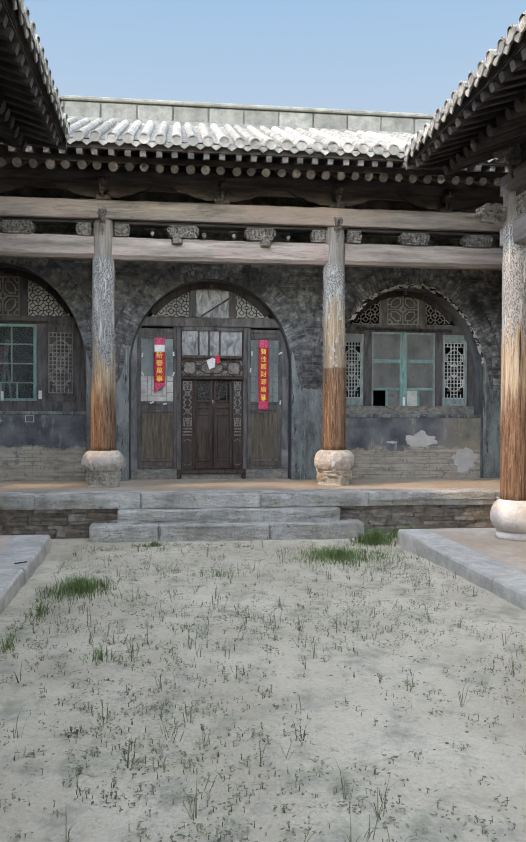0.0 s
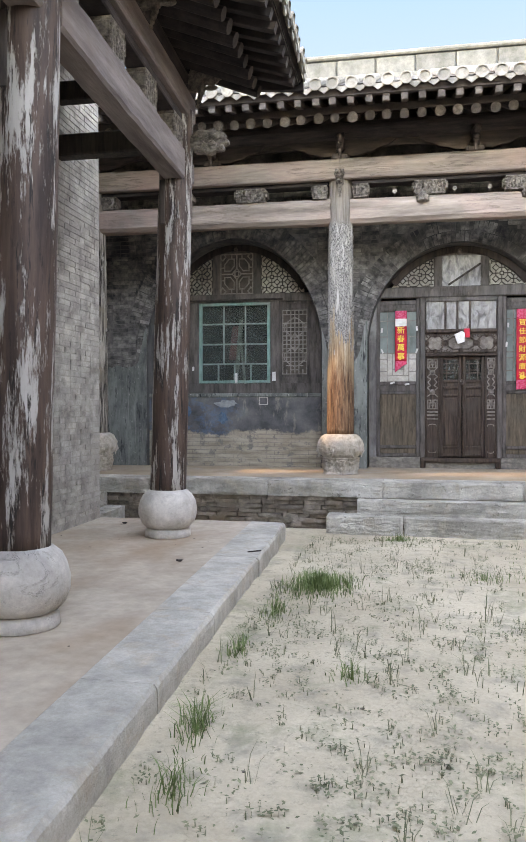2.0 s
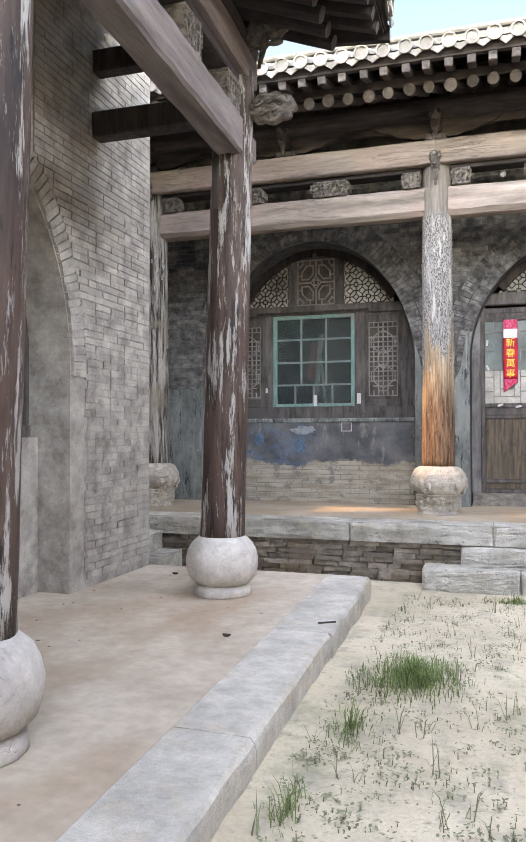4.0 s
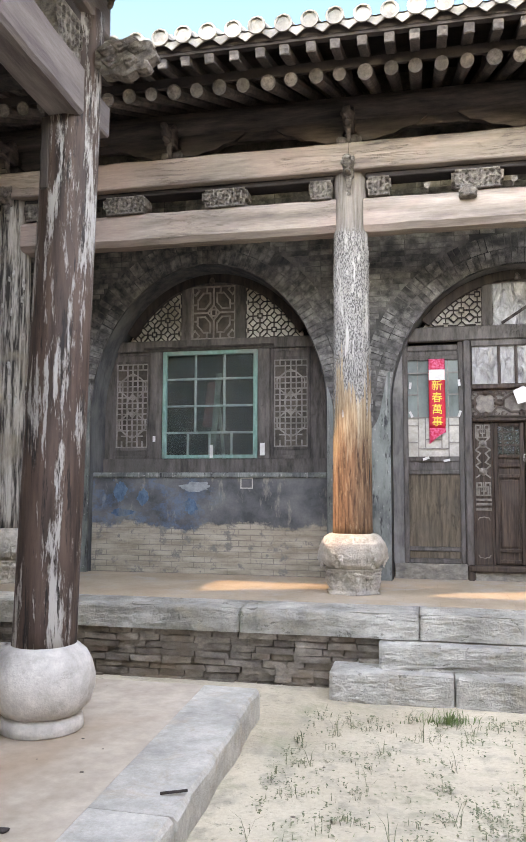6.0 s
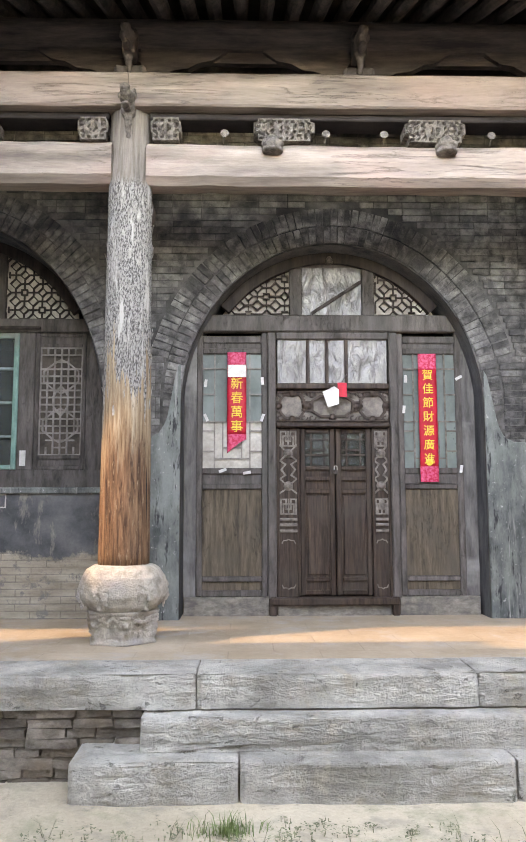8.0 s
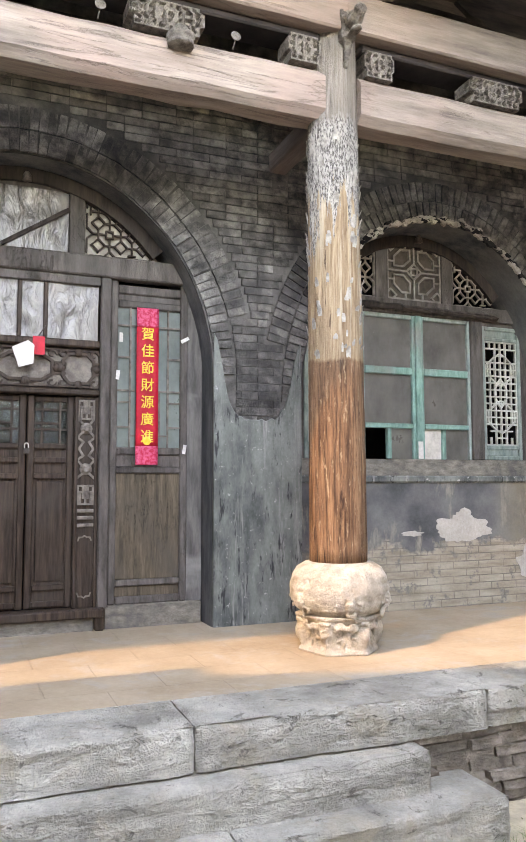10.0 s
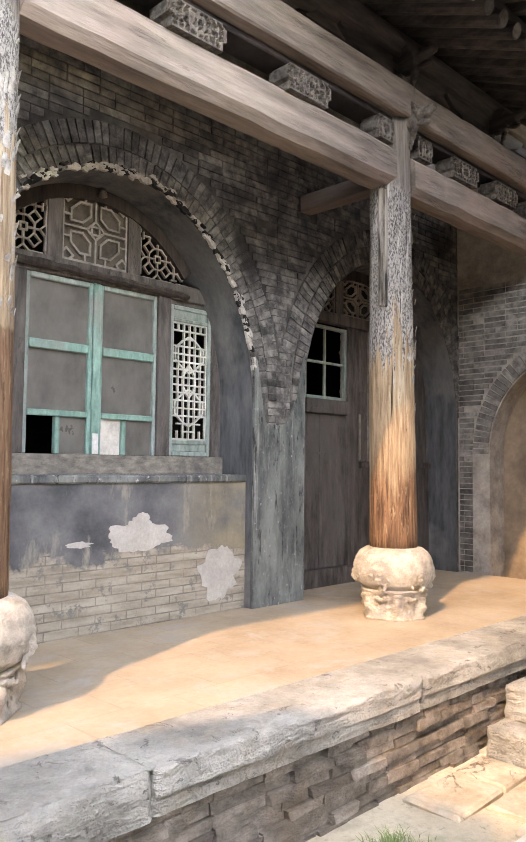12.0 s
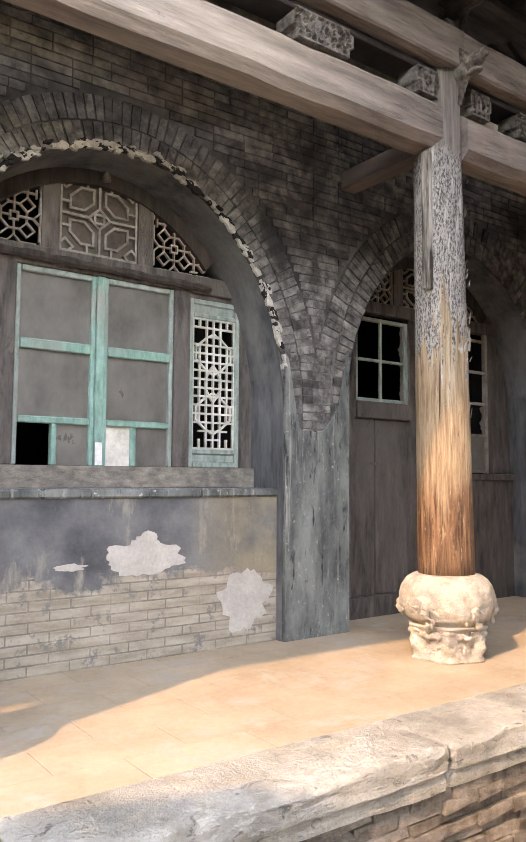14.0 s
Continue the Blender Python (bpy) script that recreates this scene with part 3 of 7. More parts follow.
# ---- hall terrace ----
terrace = thing("terrace", (1.1, 9.8, 0), "raised hall terrace with stone kerb over weathered courses", "terrace", kind="structure")
part("paving", boxed(-6.1, 8.45, 10.12, 12.2, 0.2, FLOOR_Z, 0.0), FLOOR, terrace, "worn beige floor")
part("core", boxed(-6.1, 8.45, 9.86, 10.12, -0.2, 0.33), COURSE, terrace)
X = -6.1
kerb_at = []
while X < 8.4:
    L = random.uniform(1.1, 1.9)
    kerb_at.append((X, min(X + L, 8.45)))
    X += L


def strata_block(x0, x1, y0, y1, z0, z1, depth=0.014, seed=0.0, lip=0.0, du=0.022):
    """A long old stone whose face has split along its layers, its upper edge chipped. lip: how far the lower part stands back."""
    bm = bmesh.new()
    r = 0.022
    face = int((z1 - r - z0) / 0.011)
    prof = [(y0, z0 + (z1 - r - z0) * k / face, 1) for k in range(face + 1)]
    prof += [(y0 + r * (1 - math.cos(t)), z1 - r + r * math.sin(t), 1) for t in (0.5, 1.0)]
    tops = (0.024, 0.045, 0.075, 0.12, 0.19, 0.28)
    prof += [(y0 + d, z1, 0) for d in tops if y0 + d < y1 - 0.03] + [(y1, z1, 2), (y1, z0, 2)]
    n = max(4, int((x1 - x0) / du))
    rows = []
    for k in range(n + 1):
        u = x0 + (x1 - x0) * k / n
        end = max(0.0, 1 - min(u - x0, x1 - u) / 0.03)
        row = []
        for y, z, side in prof:
            if side == 1:
                n1 = noise.noise(Vector((u * 2.2 + seed, z * 10, seed)))
                n2 = noise.noise(Vector((u * 11, z * 30, seed + 5)))
                wave = z * 16 + 0.5 * noise.noise(Vector((u * 2.4, seed, 1)))
                split = max(0.0, 1 - abs(noise.noise(Vector((u * 0.9, wave, seed + 9)))) / 0.05) * max(0.0, -0.05 + 1.7 * noise.noise(Vector((u * 1.1, 3 + z * 3, seed))))
                chip = max(0.0, noise.noise(Vector((u * 2.3, seed, 4))) + 0.3 * noise.noise(Vector((u * 9, seed, 7)))) * math.exp(-(z1 - z) / 0.045)
                back = lip * min(1.0, max(0.0, ((z1 - 0.10) - z) / 0.02))
                q = y + depth * (n1 + 0.6 * n2) + 0.022 * min(1.0, split) + 0.045 * chip + back + 0.02 * end * end
                row.append(bm.verts.new((u, q, z - 0.012 * chip)))
            elif side == 0:
                row.append(bm.verts.new((u, y, z + 0.005 * noise.noise(Vector((u * 3, y * 9, seed))) - 0.010 * max(0.0, noise.noise(Vector((u * 2.3, seed, 4)))) * math.exp(-(y - y0) / 0.06) - 0.006 * end * end)))
            else:
                row.append(bm.verts.new((u, y, z)))
        rows.append(row)
    m = len(prof)
    for p, q in zip(rows, rows[1:]):
        for j in range(m):
            bm.faces.new((p[j], p[(j + 1) % m], q[(j + 1) % m], q[j]))
    bm.faces.new(rows[0][::-1])
    bm.faces.new(rows[-1])
    return bm


for k, (u0, u1) in enumerate(kerb_at):
    part("kerb_stone", strata_block(u0 + 0.003, u1 - 0.003, 9.725, 10.12, 0.335, FLOOR_Z + 0.002, 0.013, 3.1 * k, 0.02 if u0 > 2.5 else 0.0), KERB, terrace)

# stone steps before the door
steps = thing("stone_steps", (1.2, 9.5, -0.05), "two long worn grey stone steps before the hall door", "steps")
part("upper_step", strata_block(-0.15, 2.65, 9.60, 9.90, 0.05, 0.325, 0.012, 41.0), KERB, steps)
for u0, u1 in ((-0.475, 0.35), (0.36, 1.72), (1.73, 2.93)):
    part("lower_step", strata_block(u0, u1, 9.44, 9.86, -0.12, 0.155, 0.012, 50 + 7 * u0), KERB, steps)

# ---- wings: terraces, walls ----
def wing(sign, ox, name, skew):
    """A side terrace. sign -1: west. ox: the kerb's outer line at its north end; skew: its drift for each metre south."""
    line = lambda y: ox + skew * (8.95 - y)
    t = thing(name + "_terrace", (ox + sign, 5, 0), "low side terrace with pale worn kerb stones", "terrace", kind="structure")

    def quad(d0, d1, y0, y1, z0, z1, bevel):
        bm = boxed(0, 1, y0, y1, z0, z1, bevel)
        for v in bm.verts:
            v.co.x = line(v.co.y) + sign * (d0 + (d1 - d0) * v.co.x)
        return bm

    bm = boxed(0, 1, -3.0, 8.95, -0.2, WING_Z, 0)
    for v in bm.verts:
        v.co.x = line(v.co.y) + sign * (0.36 + 2.1 * v.co.x)
    part("paving", bm, WEST_FLOOR, t, "dusty cement floor")
    y = -3.0
    while y < 8.9:
        L = min(random.uniform(0.9, 1.7), 8.95 - y)
        if 8.95 - y - L < 0.4:
            L = 8.95 - y
        d = random.uniform(-0.012, 0.012)
        bm = bmesh.new()
        n, rows = 10, []
        prof = [(0.0, -0.15), (0.0, WING_Z - 0.05), (0.004, WING_Z - 0.02), (0.02, WING_Z), (0.357, WING_Z + 0.002), (0.357, -0.15)]
        for k in range(n + 1):
            v = y + 0.003 + (L - 0.006) * k / n
            rows.append([bm.verts.new((line(v) + sign * ((d if q < 0.3 else 0.0) + q + (0.014 * noise.noise(Vector((v * 4, q * 5, z * 9))) if j < 4 else 0)), v,
                                       z + (0.007 * noise.noise(Vector((v * 5, z, 2))) if 0 < j < 4 else 0))) for j, (q, z) in enumerate(prof)])
        for r, q in zip(rows, rows[1:]):
            for j in range(6):
                bm.faces.new((r[j], r[(j + 1) % 6], q[(j + 1) % 6], q[j]))
        bm.faces.new(rows[0])
        bm.faces.new(rows[-1])
        part("kerb_stone", bm, KERB_WEST, t)
        y += L
    return t


wing(-1, -0.85, "west", 0.037)
wing(1, 3.20, "east", 0.012)

WEST_ARCH = (6.47, 1.12, 1.78, 1.50)
WEST_X = -2.88
west = lambda u, d, z: (WEST_X - d, u, z)
wall_west = arch_wall("wall_west", -3.0, 8.92, -0.1, 4.7, [WEST_ARCH], 0.5, west, MORTAR_WING)
tagged(wall_west, "pale grey worn brick wing wall with an arched window", "wall")
east = lambda u, d, z: (5.55 + d, u, z)
wall_east = arch_wall("wall_east", -3.0, 8.92, -0.1, 4.7, [], 0.5, east, MORTAR_WING)
tagged(wall_east, "plain grey brick wing wall", "wall")
for nm, x0, x1, y0, y1, z1 in (("wall_west_back", -6.3, -6.0, -3.0, 8.92, 5.6), ("wall_east_back", 8.6, 8.9, -3.0, 8.92, 5.6),
                               ("wall_south", -6.3, 8.9, -3.6, -3.2, 4.2), ("wall_north_back", -6.4, 8.8, 14.3, 14.6, 5.6),
                               ("wall_west_gable", -6.0, -2.92, 8.60, 8.92, 4.7), ("wall_east_gable", 5.60, 8.6, 8.60, 8.92, 4.7),
                               # the hall's west walls are unseen; their two heights are set to block sun
                               ("wall_hall_west", -6.5, -6.15, 9.75, 14.6, 4.95), ("wall_hall_west_end", -6.5, -6.15, 9.0, 9.749, 4.32), ("wall_room_west", -4.7, -4.5, 4.5, 8.6, 4.6)):
    # the room wall is near-black, its colour standing in for an unlit inside
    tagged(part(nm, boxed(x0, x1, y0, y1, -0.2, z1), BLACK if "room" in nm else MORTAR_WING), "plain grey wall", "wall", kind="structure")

# east end wall of the hall with an arched recess
END_ARCH = (10.42, 0.88, 1.75, 0.95)
endw = lambda u, d, z: (8.45 + d, u, z)
wall_end = arch_wall("wall_hall_east", 8.9, 11.66, 0.3, 4.7, [END_ARCH], 0.32, endw, MORTAR_WING)
tagged(wall_end, "grey brick end wall with an arched recess", "wall")
tagged(part("wall_recess", boxed(8.75, 8.95, 8.9, 12.2, 0.3, 4.7), NICHE), "ochre plastered back of the arched recess", "wall", kind="structure")

# ---- hall colonnade ----
COL_Y = 10.77
COLS = (-3.72, -0.43, 2.82, 6.0)


def carved_ball(at, seed):
    """The drum with carved beasts' heads: bulging, with knobs and folds."""
    prof = [(0.13, 0.0), (0.21, 0.005), (0.255, 0.04), (0.278, 0.10), (0.282, 0.16), (0.272, 0.22), (0.245, 0.265), (0.205, 0.292), (0.16, 0.30)]
    bm = bmesh.new()
    rings = []
    steps = 96
    fine = []
    for (r0, z0), (r1, z1) in zip(prof, prof[1:]):
        for k in range(6):
            fine.append((r0 + (r1 - r0) * k / 6, z0 + (z1 - z0) * k / 6))
    fine.append(prof[-1])
    for r, z in fine:
        ring = []
        for k in range(steps):
            a = 2 * math.pi * k / steps
            w = math.exp(-((z - 0.13) / 0.075) ** 2)
            head = sum(math.exp(-(((a - h + math.pi) % (2 * math.pi) - math.pi) / 0.30) ** 2) for h in (0.25, 1.3, 2.35, 3.4, 4.45, 5.5))
            n = 0.55 - abs(noise.noise(Vector((math.cos(a) * 3.4 + seed, math.sin(a) * 3.4, z * 15)))) * 2.2 + 0.5 * noise.noise(Vector((math.cos(a) * 8, math.sin(a) * 8 + seed, z * 30)))
            q = r + w * head * 0.010 + (w * head * 0.014 + 0.004) * n
            ring.append(bm.verts.new((at[0] + q * math.cos(a), at[1] + q * math.sin(a), at[2] + z)))
        rings.append(ring)
    for p, q in zip(rings, rings[1:]):
        for k in range(steps):
            bm.faces.new((p[k], p[(k + 1) % steps], q[(k + 1) % steps], q[k]))
    bm.faces.new(rings[0][::-1])
    bm.faces.new(rings[-1])
    return bm


def lumps(bm, items, seed):
    for p, r, q, squash in items:
        res = bmesh.ops.create_icosphere(bm, subdivisions=2, radius=1.0)
        for v in res["verts"]:
            n = 1 + 0.25 * noise.noise(v.co * 2.1 + Vector((seed, p[0] * 7, p[2] * 7)))
            v.co = Vector(p) + q @ Vector((v.co.x * r * squash[0] * n, v.co.y * r * squash[1] * n, v.co.z * r * squash[2] * n))


def drum_heads(at, seed):
    """Six small beast heads in relief round the drum: brow, eyes, snout, jaw and curling mane."""
    bm = bmesh.new()
    rg = random.Random(int(seed * 10) + 1)
    items = []
    for k in range(6):
        a = 0.25 + k * math.pi / 3
        q = Matrix.Rotation(a, 3, "Z")
        f = lambda out, side, up: tuple(Vector((at[0], at[1], at[2])) + q @ Vector((0.272 + out, side, up)))
        items += [(f(0.012, 0, 0.115), 0.030, q, (0.8, 1.0, 0.8)), (f(0.020, 0, 0.085), 0.022, q, (1, 1.3, 0.6)), (f(0.008, 0, 0.060), 0.024, q, (0.8, 1.3, 0.45)),
                  (f(0.006, 0.03, 0.150), 0.014, q, (1, 1, 1)), (f(0.006, -0.03, 0.150), 0.014, q, (1, 1, 1)), (f(0.004, 0.03, 0.170), 0.020, q, (0.6, 1.3, 0.45)), (f(0.004, -0.03, 0.170), 0.020, q, (0.6, 1.3, 0.45))]
        for j in range(11):
            t = -0.5 + j * 0.42
            items.append((f(-0.006 + rg.uniform(-0.004, 0.004), 0.066 * math.cos(t), 0.125 + 0.075 * math.sin(t)), rg.uniform(0.014, 0.022), q @ Matrix.Rotation(t, 3, "X"), (0.7, 1.5, 0.7)))
        for j in range(3):
            items.append((f(-0.004, rg.uniform(-0.05, 0.05), rg.uniform(0.015, 0.05)), rg.uniform(0.012, 0.02), q, (0.7, 0.8, 1.5)))
    lumps(bm, items, seed)
    return bm


def plinth_cloth(at, seed):
    """Cloth corners and knots in relief on the foot."""
    bm = bmesh.new()
    rg = random.Random(int(seed * 10) + 5)
    items = []
    for k in range(6):
        a = -0.3 + k * math.pi / 3
        q = Matrix.Rotation(a, 3, "Z")
        f = lambda out, side, up: tuple(Vector((at[0], at[1], at[2])) + q @ Vector((0.222 + out, side, up)))
        items += [(f(0.010, 0, 0.175), 0.030, q, (0.8, 1.4, 0.6)), (f(0.006, 0.0, 0.135), 0.026, q, (0.8, 0.9, 1.0)), (f(0.0, 0, 0.095), 0.022, q, (0.8, 0.7, 1.2)), (f(-0.006, 0, 0.055), 0.018, q, (0.8, 0.6, 1.4))]
        for side in (-1, 1):
            for j in range(4):
                items.append((f(-0.012 - 0.003 * j, side * (0.035 + 0.022 * j), 0.165 - 0.018 * (j % 2) + rg.uniform(-0.006, 0.006)), rg.uniform(0.015, 0.022), q, (0.6, 1.2, 0.8)))
        q = Matrix.Rotation(a + math.pi / 6, 3, "Z")
        g = lambda side, up: tuple(Vector((at[0], at[1], at[2])) + q @ Vector((0.196, side, up)))
        for j in range(7):
            t = j * 0.9
            items.append((g(0.05 * math.cos(t), 0.09 + 0.035 * math.sin(t)), rg.uniform(0.012, 0.018), q @ Matrix.Rotation(t, 3, "X"), (0.7, 1.5, 0.6)))
    lumps(bm, items, seed)
    return bm


def carved_plinth(at, seed):
    """A six-sided foot under the drum with hanging carved cloth corners."""
    bm = bmesh.new()
    rings = []
    steps = 72
    for j in range(17):
        z = 0.21 * j / 16
        ring = []
        for k in range(steps):
            a = 2 * math.pi * k / steps
            s = (a + 0.3) % (math.pi / 3) - math.pi / 6
            hexr = 0.212 / math.cos(s)
            r = hexr * (1.0 if z < 0.02 or z > 0.185 else 0.93) + 0.02 * (z / 0.21) ** 2
            corner = math.exp(-((abs(s) - math.pi / 6) / 0.16) ** 2)
            n = noise.noise(Vector((math.cos(a) * 5 + seed, math.sin(a) * 5, z * 22))) + 0.6 * noise.noise(Vector((math.cos(a) * 13, math.sin(a) * 13, z * 40 + seed)))
            mid = math.sin(math.pi * min(1, max(0, (z - 0.03) / 0.15)))
            r += mid * (0.035 * corner * (1 + n) + 0.030 * (0.35 - abs(n)) * (0.5 + corner)) - 0.014 * mid
            ring.append(bm.verts.new((at[0] + r * math.cos(a), at[1] + r * math.sin(a), at[2] + z)))
        rings.append(ring)
    for p, q in zip(rings, rings[1:]):
        for k in range(steps):
            bm.faces.new((p[k], p[(k + 1) % steps], q[(k + 1) % steps], q[k]))
    bm.faces.new(rings[0][::-1])
    bm.faces.new(rings[-1])
    return bm


def shaft(at, z0, z1, r0, r1, lean=(0, 0), seed=0.0, crack=0.0):
    bm = bmesh.new()
    rows, n, steps = [], 36, 28
    for j in range(n + 1):
        f = j / n
        z = z0 + (z1 - z0) * f
        r = r0 + (r1 - r0) * f
        ring = []
        for k in range(steps):
            a = 2 * math.pi * k / steps
            q = r + 0.006 * noise.noise(Vector((math.cos(a) * 3 + seed, math.sin(a) * 3, z * 0.7))) + 0.003 * noise.noise(Vector((math.cos(a) * 9, math.sin(a) * 9 + seed, z * 5)))
            ring.append(bm.verts.new((at[0] + lean[0] * f + q * math.cos(a), at[1] + lean[1] * f + q * math.sin(a), z)))
        rows.append(ring)
    for p, q in zip(rows, rows[1:]):
        for k in range(steps):
            bm.faces.new((p[k], p[(k + 1) % steps], q[(k + 1) % steps], q[k]))
    bm.faces.new(rows[0][::-1])
    bm.faces.new(rows[-1])
    return bm


def beast_head(at, way, s=1.0, seed=0.0):
    """A carved beam end: snout, jaw, brow, mane and beard, one mesh. way: the compass direction it looks, radians."""
    bm = bmesh.new()

    def lump(p, r, squash=(1, 1, 1)):
        res = bmesh.ops.create_icosphere(bm, subdivisions=2, radius=1.0)
        for v in res["verts"]:
            w = 1 + 0.22 * noise.noise(v.co * 2.3 + Vector((seed, p[0] * 9, p[2] * 9)))
            v.co = Vector((p[0] + v.co.x * r * squash[0] * w, p[1] + v.co.y * r * squash[1] * w, p[2] + v.co.z * r * squash[2] * w)) * s

    box(bm, -0.1 * s, 0.10 * s, -0.055 * s, 0.055 * s, -0.08 * s, 0.09 * s, 0.015)
    lump((0.16, 0, 0.03), 0.075, (1.25, 0.8, 0.75))
    lump((0.245, 0, 0.055), 0.042, (1.0, 1.1, 0.9))
    lump((0.17, 0, -0.055), 0.05, (1.5, 0.8, 0.45))
    lump((0.10, 0.045, 0.075), 0.035)
    lump((0.10, -0.045, 0.075), 0.035)
    for k in range(7):
        a = 0.5 + k * 0.33
        for y in (-0.05, 0.0, 0.05):
            lump((0.03 - 0.05 * math.cos(a) + 0.02 * y, y, 0.06 + 0.08 * math.sin(a)), 0.03, (1.3, 0.7, 0.8))
    for k in range(4):
        lump((0.06 - 0.012 * k, 0, -0.10 - 0.045 * k), 0.04 - 0.005 * k, (0.8, 0.9, 0.9))
    bmesh.ops.rotate(bm, verts=bm.verts, cent=(0, 0, 0), matrix=Matrix.Rotation(way, 3, "Z"))
    bmesh.ops.translate(bm, verts=bm.verts, vec=at)
    return bm


def fret_block(x0, x1, y0, y1, z0, z1, along="x"):
    """A pierced carved block between two beams: stepped ends, with frets cut into both faces."""
    bm = bmesh.new()
    nu, nz = 44, 16
    w, h = x1 - x0, z1 - z0

    def relief(f, g):
        e = min(f, 1 - f) * w
        if g < 0.08 or g > 0.92:
            return 0.0
        u, v = f * w / 0.052, g * h / 0.042
        line = min(abs(u - round(u)), abs(v - round(v) + 0.25 * math.sin(u * 1.7)))
        ring = abs(math.hypot((f - 0.5) * w / 0.05, (g - 0.5) * h / 0.05) - 1)
        return 0.0 if min(line * 1.3, ring * 0.8) < 0.24 else -0.022

    def inset(g):
        return 0.0 if 0.34 < g < 0.82 else 0.07 * w

    put = (lambda u, v, z: (u, v, z)) if along == "x" else (lambda u, v, z: (v, u, z))
    faces = []
    for y, s in ((y0, 1), (y1, -1)):
        grid = []
        for j in range(nz + 1):
            g = j / nz
            i0 = inset(g)
            row = []
            for k in range(nu + 1):
                f = k / nu
                u = x0 + i0 + (w - 2 * i0) * f
                d = relief(f, g) if 0 < k < nu and 0 < j < nz else 0.0
                row.append(bm.verts.new(put(u, y - s * d, z0 + h * g)))
            grid.append(row)
        for p, q in zip(grid, grid[1:]):
            for k in range(nu):
                bm.faces.new((p[k], p[k + 1], q[k + 1], q[k]))
        faces.append(grid)
    a, b = faces
    for j in range(nz):
        for k in (0, nu):
            bm.faces.new((a[j][k], a[j + 1][k], b[j + 1][k], b[j][k]))
    for k in range(nu):
        for j in (0, nz):
            bm.faces.new((a[j][k], a[j][k + 1], b[j][k + 1], b[j][k]))
    return bm


for k, x in enumerate(COLS):
    c = thing("column", (x, COL_Y, FLOOR_Z), "round timber column with flaking paint on a carved stone drum", "column", "hall columns")
    part("plinth", carved_plinth((x, COL_Y, FLOOR_Z), 3.7 * k), STONE_CARVED, c, "carved six-sided stone foot", True)
    part("drum", carved_ball((x, COL_Y, FLOOR_Z + 0.205), 1.9 * k), STONE_CARVED, c, "bulging stone drum carved with beast heads", True)
    part("drum_relief", drum_heads((x, COL_Y, FLOOR_Z + 0.205), 1.9 * k), STONE_CARVED, c, "beast heads carved in relief", True)
    part("plinth_relief", plinth_cloth((x, COL_Y, FLOOR_Z), 1.9 * k), STONE_CARVED, c, "carved cloth corners", True)
    part("shaft", shaft((x, COL_Y), FLOOR_Z + 0.5, 4.22, 0.172, 0.147, ((0, 0), (0.0, 0), (-0.02, 0), (-0.05, 0.0))[k], 5.1 * k), (COLUMN_GREY, COLUMN, COLUMN_C, COLUMN_B)[k], c, smooth=True)
    flakes = bmesh.new()
    rk = random.Random(80 + k)
    for _ in range(150 if k == 2 else 70):
        a, z = rk.uniform(0, 6.283), rk.uniform(2.2, 3.55) if k == 2 else rk.uniform(2.0, 3.5)
        r = 0.172 - 0.025 * (z - 1.01) / 3.2
        w, h, lift = rk.uniform(0.008, 0.022), rk.uniform(0.02, 0.08), rk.uniform(0.004, 0.016)
        q = [[flakes.verts.new((x + (d + o) * math.cos(a + t * w / r) + (-0.02 if k == 2 else 0) * (z - 1) / 3.2, COL_Y + (d + o) * math.sin(a + t * w / r), z + h * (i - 1) / 2 + rk.uniform(-0.004, 0.004))) for i, (d, t) in enumerate(((r, rk.uniform(-0.9, -0.5)), (r + lift * 0.3, -0.8), (r + lift, rk.uniform(-0.6, 0.0))))] + [flakes.verts.new((x + (d + o) * math.cos(a + t * w / r) + (-0.02 if k == 2 else 0) * (z - 1) / 3.2, COL_Y + (d + o) * math.sin(a + t * w / r), z + h * (i - 1) / 2)) for i, (d, t) in reversed(list(enumerate(((r, 0.7), (r + lift * 0.4, 0.8), (r + lift, 0.4)))))] for o in (0.0, 0.003)]
        flakes.faces.new(q[0])
        flakes.faces.new(q[1][::-1])
        for i in range(6):
            flakes.faces.new((q[0][i], q[0][(i + 1) % 6], q[1][(i + 1) % 6], q[1][i]))
    tagged(part("paint_flakes", flakes, PAINT_FLAKE, c, "curled flakes of pale grey paint"), kind="stuff")
    if k == 3:
        part("splice_plank", boxed(x - 0.225, x - 0.165, COL_Y - 0.07, COL_Y - 0.02, 2.75, 3.62, 0.008), COLUMN_GREY, c, "let-in grey plank")
    part("beast_head", beast_head((x, COL_Y - 0.13, 4.16), -math.pi / 2, 0.85, k), CARVED, c, "carved grey beast head")

